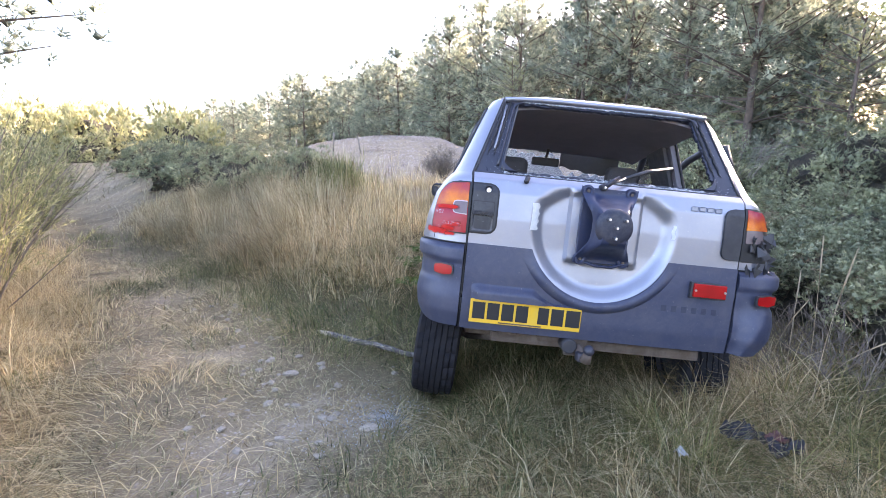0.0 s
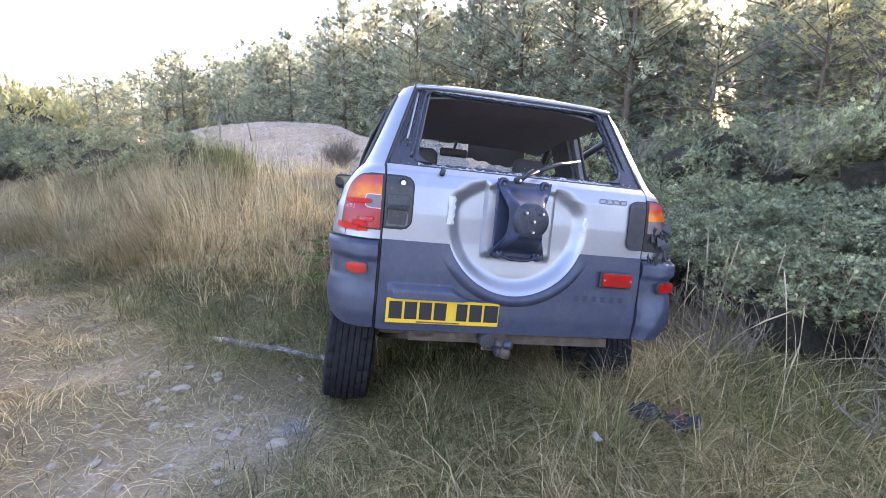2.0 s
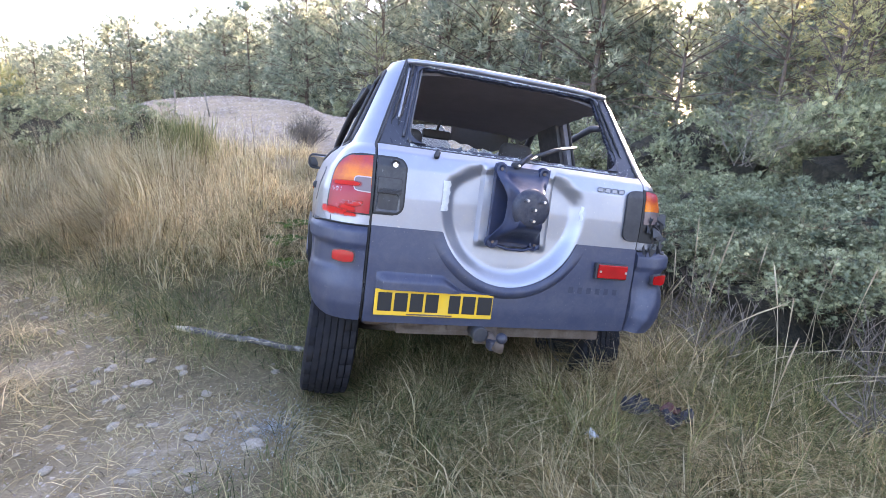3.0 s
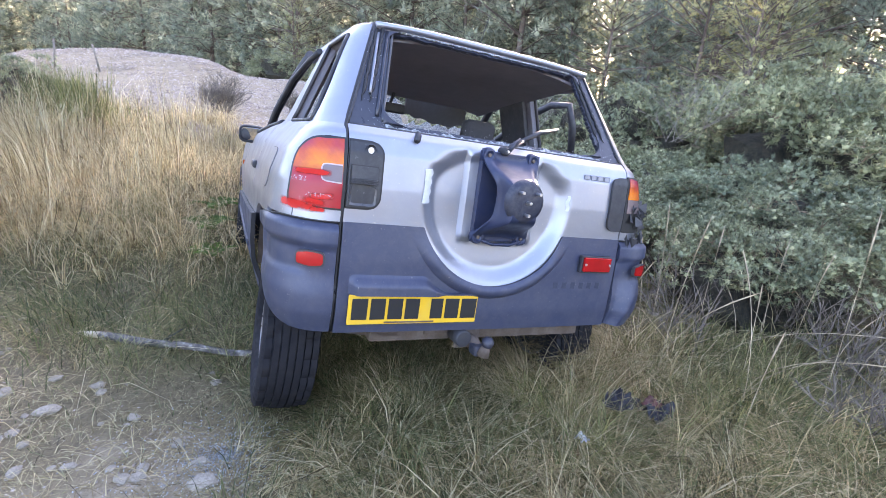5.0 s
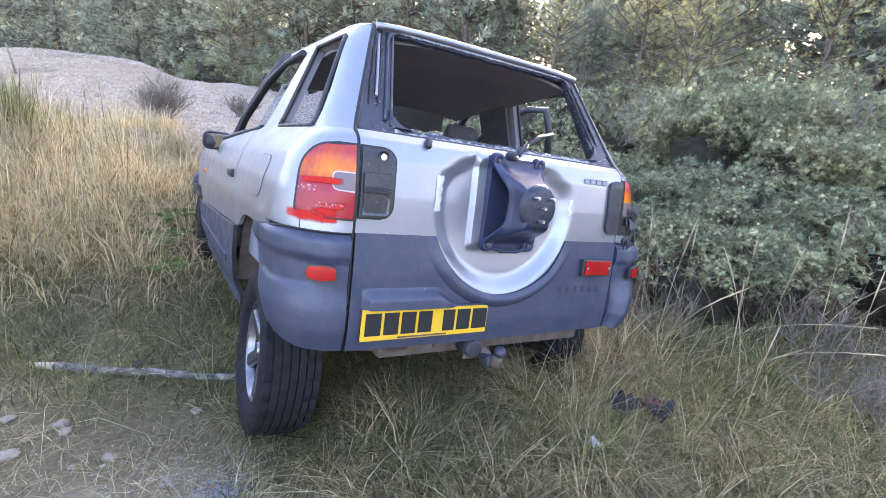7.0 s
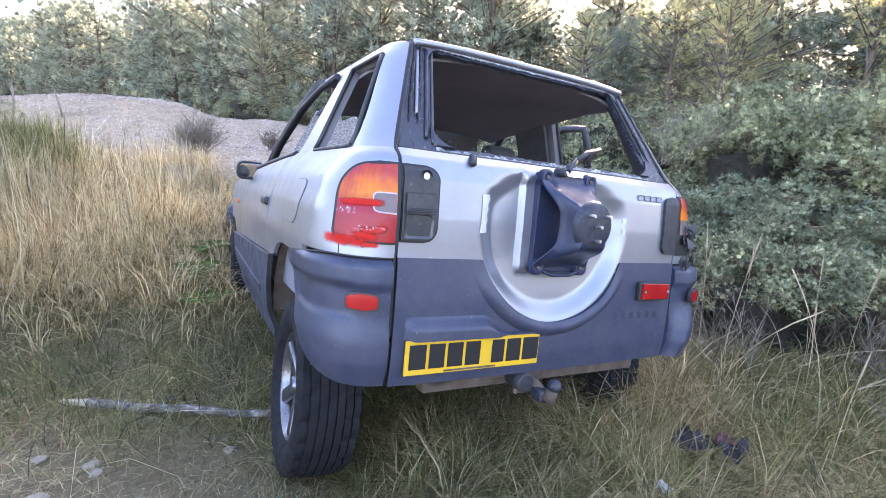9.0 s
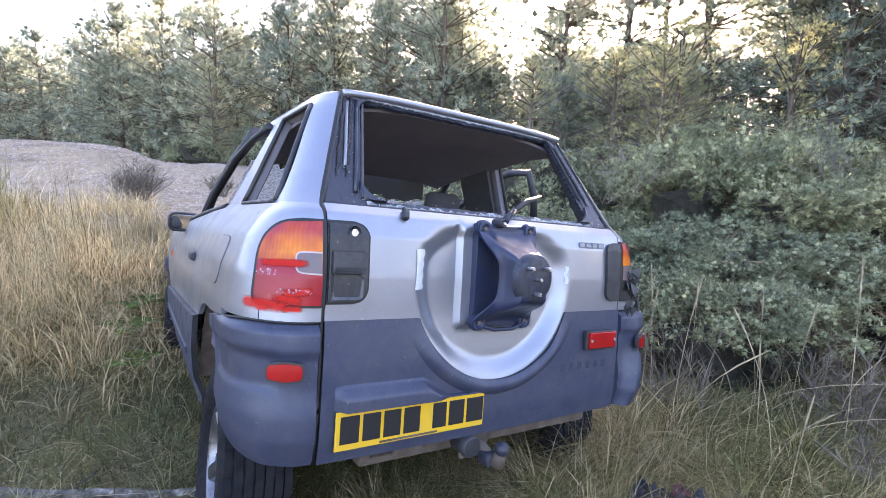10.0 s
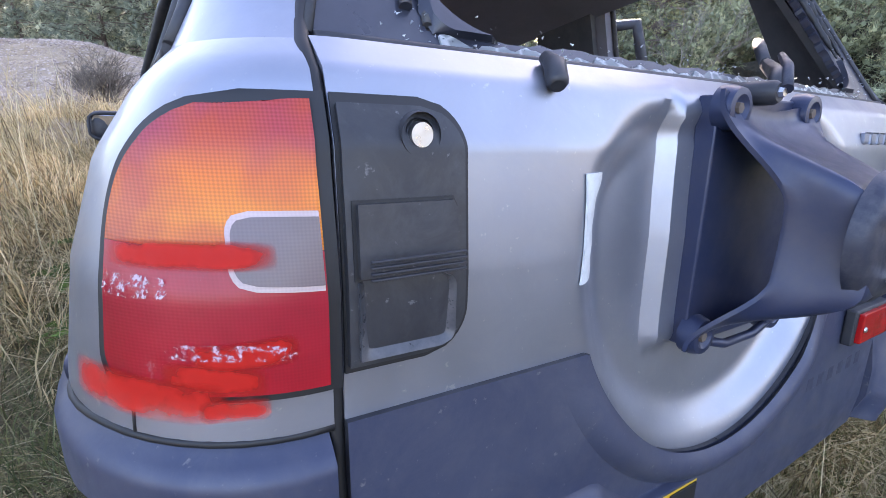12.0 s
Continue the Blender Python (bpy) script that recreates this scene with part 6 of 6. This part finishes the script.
# The first stretch is out of view, kept for its shade and reflections.
EDGE = [Vector((15.5, -4)), Vector((14, 3)), Vector((12.2, 9)), Vector((9.5, 16)), Vector((6.5, 23)), Vector((1, 34)), Vector((-8, 50)), Vector((-28, 76)), Vector((-52, 98))]
turns = {}
ray = Vector((SUN_TO.x, SUN_TO.y)).normalized()


def sun_gap(p):
    """How tall a tree may stand at p, as a share, to let the low sun in through the gaps in the wood."""
    off = (p - Vector((4.6, 3.6))).cross(ray)
    for lo, hi, spot, z in ((-2.3, 4.0, Vector((5.5, 4.4)), 1.9), (-6.5, -4.3, Vector((-3.2, 3.5)), 0.2)):
        if lo < off < hi and p.y > 2:
            return (z + 0.27 * (p - spot).length) / 9.6
    return 9.0


for row in range(5):
    for a, b in zip(EDGE, EDGE[1:]):
        gap = 2.1 + 0.02 * (a.length + b.length) * 0.5
        steps = max(2, int((b - a).length / gap))
        out = Vector(((b - a).y, -(b - a).x)).normalized()
        for k in range(steps):
            p = a.lerp(b, (k + rnd.random()) / steps) + out * (row * 2.6 + rnd.uniform(-0.8, 1.3)) * (1 + 0.01 * a.length)
            turn, sc, pick = rnd.uniform(0, 360), rnd.uniform(0.78, 1.12), rnd.random()
            if row > 2 and p.length > 75 or row > 1 and p.y < 2.5:
                continue
            sc = min(sc, sun_gap(p))
            kind = far_pines if p.y < 2.5 or row > 3 else (old_pines if p.y < 12 and pick < 0.4 and sc > 0.7 else fine_pines) if p.length < 24 and row < 1 else mid_pines if p.length < 36 and row < 2 else far_pines
            turns[kind[0].name] = turns.get(kind[0].name, 0) + 1
            plant(kind[turns[kind[0].name] % len(kind)], p.x, p.y, turn, sc)

# trees far behind the gap
for k in range(26):
    q = Vector((4.6, 3.6)) + ray * rnd.uniform(26, 46) + Vector((-ray.y, ray.x)) * rnd.uniform(-5, 5)
    plant(mid_pines[k % 2], q.x, q.y, rnd.uniform(0, 360), min(sun_gap(q), rnd.uniform(0.95, 1.2)))
plant(old_pines[0], -8.4, 8.65, 40, 0.85)
# a few tall bare-stemmed pines stand in the gap
for x, y, s in ((13.2, 11.6, 0.95), (14.6, 9.6, 1.0), (12.4, 13.6, 0.9), (16.5, 12.4, 1.05), (15.5, 7.2, 1.0)):
    plant(old_pines[1], x, y, 60 * x, s)

# Added saplings: sunlit gold in the leaf colour, and one yellow bush.
saplings = [pine("birch_sapling", "young tree, its yellow backlight put into the leaf colour", 70 + k, 3.6, 0.12, 1.1, 13, 5, 6, 10, 0.07, 0.09, 0.04, M_YELLOW) for k in range(2)]
for x, y, s in ((7.7, 6.4, 0.9), (9.0, 7.0, 1.1), (8.4, 8.0, 1.0), (10.2, 8.0, 1.2), (11.5, 9.4, 1.2), (2.5, 20.9, 1.0), (6.9, 8.9, 0.9), (9.6, 5.2, 1.0)):
    plant(saplings[rnd.randrange(2)], x, y, rnd.uniform(0, 360), s)

tussocks("tall_tussocks", "tall drooping grass tussocks hiding the rear wheel", 18, 95, 24, (1.0, 1.9, 2.0, 2.44), lambda x, y: 0.95 * rag_clear(x, y), (0.3, 0.5), (0.003, 0.006), M_DRY)
tussocks("tall_green_tussocks", "tall green grass tussocks beside the rear wheel", 19, 200, 22, (0.9, 2.3, 1.7, 2.42), lambda x, y: 0.95 * rag_clear(x, y), (0.2, 0.4), (0.003, 0.006), M_GREEN)

# models that found no place
for ob in dense + loose + coarse + brooms + [sunny] + fine_pines + mid_pines + far_pines + old_pines + saplings:
    if ob.name not in used:
        for child in list(ob.children):
            bpy.data.objects.remove(child)
        bpy.data.objects.remove(ob)

# ---- things on the ground ----
stick_a, stick_b = Vector((-1.02, 3.62, -0.06)), Vector((-0.08, 3.04, -0.02))
stick = thing("fallen_branch", "fallen lichened branch with a pale peeled end", "branch")
pts = []
for i in range(10):
    t = i / 9
    p = stick_a.lerp(stick_b, t)
    p.z = float(height(p.x, p.y)) + 0.02 + 0.06 * t
    p.y -= 0.05 * math.sin(3.1 * t)
    p.x += 0.012 * math.sin(9 * t)
    pts.append(p)
tube("bark", pts[1:], [0.022, 0.024, 0.022, 0.021, 0.02, 0.019, 0.018, 0.017, 0.015], M_LICHEN, stick, "", 8)
tube("peeled_end", pts[:2], [0.012, 0.021], M_PALEWOOD, stick, "pale peeled end", 8)
tube("side_twig", [pts[4], pts[4] + Vector((0.12, 0.1, 0.03))], [0.008, 0.003], M_LICHEN, stick, "", 6)


def stone_mesh(seed):
    bm = bmesh.new()
    bmesh.ops.create_icosphere(bm, subdivisions=2, radius=1.0)
    for v in bm.verts:
        n = v.co.normalized()
        w = 1 + 0.35 * noise.noise(n * 1.7 + Vector((seed * 7.3, 0, 0)))
        v.co = Vector((n.x * w, n.y * w * 0.8, n.z * w * 0.45))
    me = bpy.data.meshes.new("stone")
    bm.to_mesh(me)
    bm.free()
    me.materials.append(M_STONE)
    return me


stones = [stone_mesh(k) for k in range(5)]
srnd = random.Random(3)


def stone(x, y, r, lift=0.25):
    ob = new("stone", stones[srnd.randrange(5)])
    ob.location = (x, y, float(height(x, y)) + r * lift * 0.45)
    ob.rotation_euler = (srnd.uniform(-0.2, 0.2), srnd.uniform(-0.2, 0.2), srnd.uniform(0, 6.3))
    ob.scale = (r, r, r)
    tagged(ob, "grey weathered stone half sunk in the track", "stone", "stones on the track")


for k in range(26):
    stone(srnd.uniform(-1.35, -0.3), srnd.uniform(1.7, 3.1), srnd.choice((0.01, 0.013, 0.017, 0.022, 0.03)), 0.1)
for k in range(60):
    y = srnd.uniform(2.0, 4.8)
    x = float(track_x(y)) + 0.45 + srnd.gauss(0, 0.22)
    stone(x, y, srnd.uniform(0.01, 0.034))
for x, y, r in ((-0.38, 2.22, 0.05), (-0.03, 2.13, 0.025), (-1.0, 2.9, 0.045), (-0.84, 3.05, 0.035), (-1.2, 3.1, 0.04), (-0.66, 2.75, 0.03)):
    stone(x, y, r)


# loose gravel over the heap
def pebbles(name, label, seed, n, area, keep, size):
    rs = np.random.RandomState(seed)
    x, y = rs.uniform(area[0], area[1], n), rs.uniform(area[2], area[3], n)
    k = rs.rand(n) < keep(x, y)
    x, y = x[k], y[k]
    r = rs.uniform(*size, len(x))
    c = np.stack([x, y, height(x, y)], -1)
    q = rs.uniform(0, 6.28, len(x))
    pts = []
    for i in range(3):
        a = q + i * 2.09 + rs.uniform(-0.3, 0.3, len(x))
        pts.append(c + np.stack([np.cos(a) * r, np.sin(a) * r, -0.1 * r], -1))
    top = c + np.stack([rs.uniform(-0.4, 0.4, len(x)) * r, rs.uniform(-0.4, 0.4, len(x)) * r, r * rs.uniform(0.3, 0.8, len(x))], -1)
    v = np.stack(pts + [top], 1).reshape(-1, 3)
    f = (np.arange(len(x))[:, None, None] * 4 + np.array([[0, 1, 3], [1, 2, 3], [2, 0, 3]])[None]).reshape(-1, 3)
    return tagged(sheet(name, v, f, M_GRAVEL), label, "gravel", kind="stuff")


pebbles("gravel", "loose pale gravel covering the spoil heap", 70, 70000, (-6, 6, 5.5, 17), lambda x, y: (bank(x, y) > 2.2) * bareness(x, y), (0.008, 0.032))
pebbles("track_grit", "fine grit on the worn track", 71, 26000, (-3, 0.6, 0.8, 6), lambda x, y: bareness(x, y), (0.003, 0.01))

# charred cloth and plastic on the grass
rag = thing("burnt_rag", "charred black cloth and melted dull red plastic on the grass", "rubbish")


def crumple(name, at, size, seed, material, label=""):
    bm = bmesh.new()
    bmesh.ops.create_grid(bm, x_segments=14, y_segments=14, size=0.5)
    for v in bm.verts:
        k = v.co.copy()
        w = noise.noise(k * 4 + Vector((seed, 0, 0))) + 0.5 * noise.noise(k * 9 + Vector((seed, 3, 0)))
        v.co = Vector((k.x * size[0] * (1 + 0.5 * noise.noise(k * 3 + Vector((0, seed, 0)))), k.y * size[1] * (1 + 0.5 * noise.noise(k * 3 + Vector((0, seed, 9)))), size[2] * w))
    bmesh.ops.solidify(bm, geom=bm.faces[:], thickness=0.004)
    bmesh.ops.translate(bm, vec=at, verts=bm.verts)
    return part(name, bm, material, rag if name != "sheet" else None, label)


crumple("charred_cloth", (1.32, 1.97, 0.1), (0.14, 0.11, 0.05), 3, M_RAG)
crumple("charred_cloth", (1.44, 1.87, 0.09), (0.13, 0.1, 0.045), 8, M_RAG)
crumple("melted_plastic", (1.42, 1.9, 0.11), (0.07, 0.05, 0.03), 15, M_REDBIT, "dull red melted plastic")
paper = thing("paper_scrap", "small crumpled pale paper scrap in the grass", "litter")
bm = bmesh.new()
bmesh.ops.create_grid(bm, x_segments=8, y_segments=8, size=0.022)
for v in bm.verts:
    v.co.z = 0.03 * noise.noise(v.co * 60)
    v.co.x *= 1 + 0.6 * noise.noise(v.co * 30)
bmesh.ops.solidify(bm, geom=bm.faces[:], thickness=0.001)
part("scrap", bm, M_PAPER, paper)
paper.location = (1.0, 1.84, 0.07)

# crumbs of broken window glass beside the wheel
rs = np.random.RandomState(77)
n = 2600
q, d = rs.uniform(0, 6.28, n), np.abs(rs.normal(size=n)) * 0.16
x, y = -0.3 + d * np.cos(q) * 1.3, 2.35 + d * np.sin(q) * 1.2
c = np.stack([x, y, height(x, y) + 0.008], -1)
v = (c[:, None, :] + rs.uniform(-0.0045, 0.0045, (n, 4, 3))).reshape(-1, 3)
f = (np.arange(n)[:, None, None] * 4 + np.array([[0, 1, 2], [0, 2, 3], [0, 3, 1], [1, 3, 2]])[None]).reshape(-1, 3)
tagged(sheet("glass_crumbs", v, f, M_CRAZED), "scattered crumbs of broken safety glass on the ground", "glass", kind="stuff")

# wiry bare shrub on the gravel
def bare_shrub(name, label, x, y, tall, seed, stems, material, wide=1.0):
    """A rounded tangle: stems fan out from the foot and fork again and again."""
    b = thing(name, label, "shrub")
    r = random.Random(seed)
    bm = bmesh.new()
    for i in range(stems):
        q, lean = r.uniform(0, 6.28), r.uniform(0.05, 1.3)
        e = Vector((math.sin(lean) * math.cos(q) * wide, math.sin(lean) * math.sin(q) * wide, 0.25 + 0.75 * math.cos(lean))) * tall * r.uniform(0.5, 0.85)
        foot = Vector((r.uniform(-0.2, 0.2) * tall * wide, r.uniform(-0.2, 0.2) * tall * wide, -0.04))
        twig(bm, foot, e, 0.0045, 0.002, 3, sag=-0.06 * tall, cuts=2)
        for k in range(7):
            s = foot.lerp(e, r.uniform(0.35, 1.0)) + Vector((0, 0, 0.03 * tall))
            f = s + (e.normalized() * 0.6 + Vector((r.uniform(-1, 1), r.uniform(-1, 1), r.uniform(-0.2, 0.9)))) * 0.2 * tall
            twig(bm, s, f, 0.0026, 0.0013, 3, cuts=1)
            for n in range(2):
                twig(bm, s.lerp(f, 0.6), f + Vector((r.uniform(-1, 1), r.uniform(-1, 1), r.uniform(-0.4, 0.8))) * 0.1 * tall, 0.0016, 0.001, 3, cuts=1)
    tagged(part("twig_mass", bm, material, b), kind="stuff")
    b.location = (x, y, float(height(x, y)))
    return b


bare_shrub("bare_shrub", "wiry brown bare shrub on the gravel", -0.2, 8.85, 0.58, 4, 80, M_TWIG, 1.1)
bare_shrub("bare_shrub", "low wiry brown shrub on the gravel edge", 0.9, 9.2, 0.36, 5, 40, M_TWIG)
for k, (x, y) in enumerate(((2.6, 1.9), (2.2, 3.0), (2.4, 1.3), (3.6, 1.2), (2.9, 1.0))):
    bare_shrub("bramble_twigs", "tangled bare brown bramble twigs under the gorse", x, y, 0.5, 20 + k, 7, M_TWIG)
for k, (x, y, z, s) in enumerate(((4.9, 5.0, 1.55, 0.9), (6.4, 3.2, 1.7, 1.0), (4.4, 7.5, 1.5, 0.9), (5.9, 1.9, 1.55, 0.8))):
    dead = bare_shrub("dead_branches", "grey dead branches among the gorse", x, y, s, 40 + k, 9, M_DEADWOOD)
    dead.location.z = z - 0.45
# green rushes on the bank
rs = np.random.RandomState(81)
for x, y, n, h in ((-1.72, 7.8, 520, 0.8), (-2.15, 8.0, 420, 0.75), (-1.45, 7.6, 160, 0.5)):
    root = np.stack([x + rs.normal(size=n) * 0.14, y + rs.normal(size=n) * 0.14, np.zeros(n)], -1)
    root[:, 2] = height(root[:, 0], root[:, 1])
    v, f = blades(rs, root, rs.uniform(0.5, 1, n) * h, rs.uniform(0.05, 0.45, n), rs.uniform(0.006, 0.012, n))
    tagged(sheet("rush_clump", v, f, M_GREEN), "upright green rush clump on the bank", "plant")
# stakes on the heap
for x, y, h, lean in ((-3.1, 13.0, 0.55, 4), (-2.3, 12.6, 0.5, -9), (-4.2, 13.4, 0.5, 2)):
    st = tube("stake", [(0, 0, -0.1), (0, 0, h)], [0.02, 0.018], M_DEADWOOD, None, "", 7)
    st.matrix_world = Matrix.Translation((x, y, float(height(x, y)))) @ Matrix.Rotation(radians(lean), 4, "Y")
    tagged(st, "thin weathered wooden stake in the gravel", "stake", "stakes on the heap")


# ferns beside the car
def fern(x, y, seed, size):
    b = thing("fern", "bright green bracken fern beside the car", "fern")
    r = np.random.RandomState(seed)
    centre, dirs, ln = [], [], []
    for k in range(9):
        q = r.uniform(0, 6.28)
        d = np.array([math.cos(q), math.sin(q), 0])
        side = np.array([-math.sin(q), math.cos(q), 0])
        for i in range(26):
            t = i / 25
            p = d * size * t + np.array([0, 0, size * (0.9 * t - 0.75 * t * t)])
            for s in (-1, 1):
                centre.append(p)
                dirs.append(unit(side * s + 0.4 * d + np.array([0, 0, -0.1])))
                ln.append(size * 0.28 * (1 - t) ** 0.7 + 0.01)
    v, f = spikes(r, np.array(centre), np.array(dirs), np.array(ln), np.array(ln) * 0.28)
    sheet("fronds", v, f, M_FERN, b)
    b.location = (x, y, float(height(x, y)) + 0.05)


fern(-0.38, 4.75, 1, 0.24)
fern(-0.34, 4.35, 2, 0.2)
fern(-0.3, 5.1, 3, 0.24)

# long arching grass stalks beside the gorse
st_rnd = random.Random(9)
for k in range(22):
    x, y = 1.75 + st_rnd.uniform(-0.1, 0.8), 1.75 + st_rnd.uniform(-0.25, 0.9)
    z, h = float(height(x, y)), st_rnd.uniform(0.45, 0.95)
    q, bendy = st_rnd.uniform(-1.2, 1.2), st_rnd.choice((0.1, 0.25, 0.5, 1.0, 1.5))
    pts = [Vector((x + math.cos(q) * h * bendy * t * t * 0.9, y + math.sin(q) * h * bendy * t * t * 0.9, z + h * (t - 0.42 * bendy * t * t))) for t in np.linspace(0, 1, 9)]
    stalk = thing("grass_stalk", "tall dry grass stalk with a narrow seed head", "grass", group="dry stalks beside the gorse")
    tube("stem", pts, [0.0016] * 8 + [0.0009], M_STRAW, stalk, "", 5)
    tube("seed_head", [pts[-3], pts[-2], pts[-1], pts[-1] + (pts[-1] - pts[-2]) * 0.4], [0.0018, 0.0036, 0.0032, 0.0008], M_STRAW, stalk, "", 6)
# dark undergrowth in the hollow under the gorse
for k in range(12):
    x, y = 1.85 + st_rnd.uniform(0, 1.0), 1.5 + st_rnd.uniform(-0.3, 1.5)
    bare_shrub("bramble_twigs", "tangled brown bramble twigs in the hollow", x, y, st_rnd.uniform(0.3, 0.55), 60 + k, 7, M_TWIG)
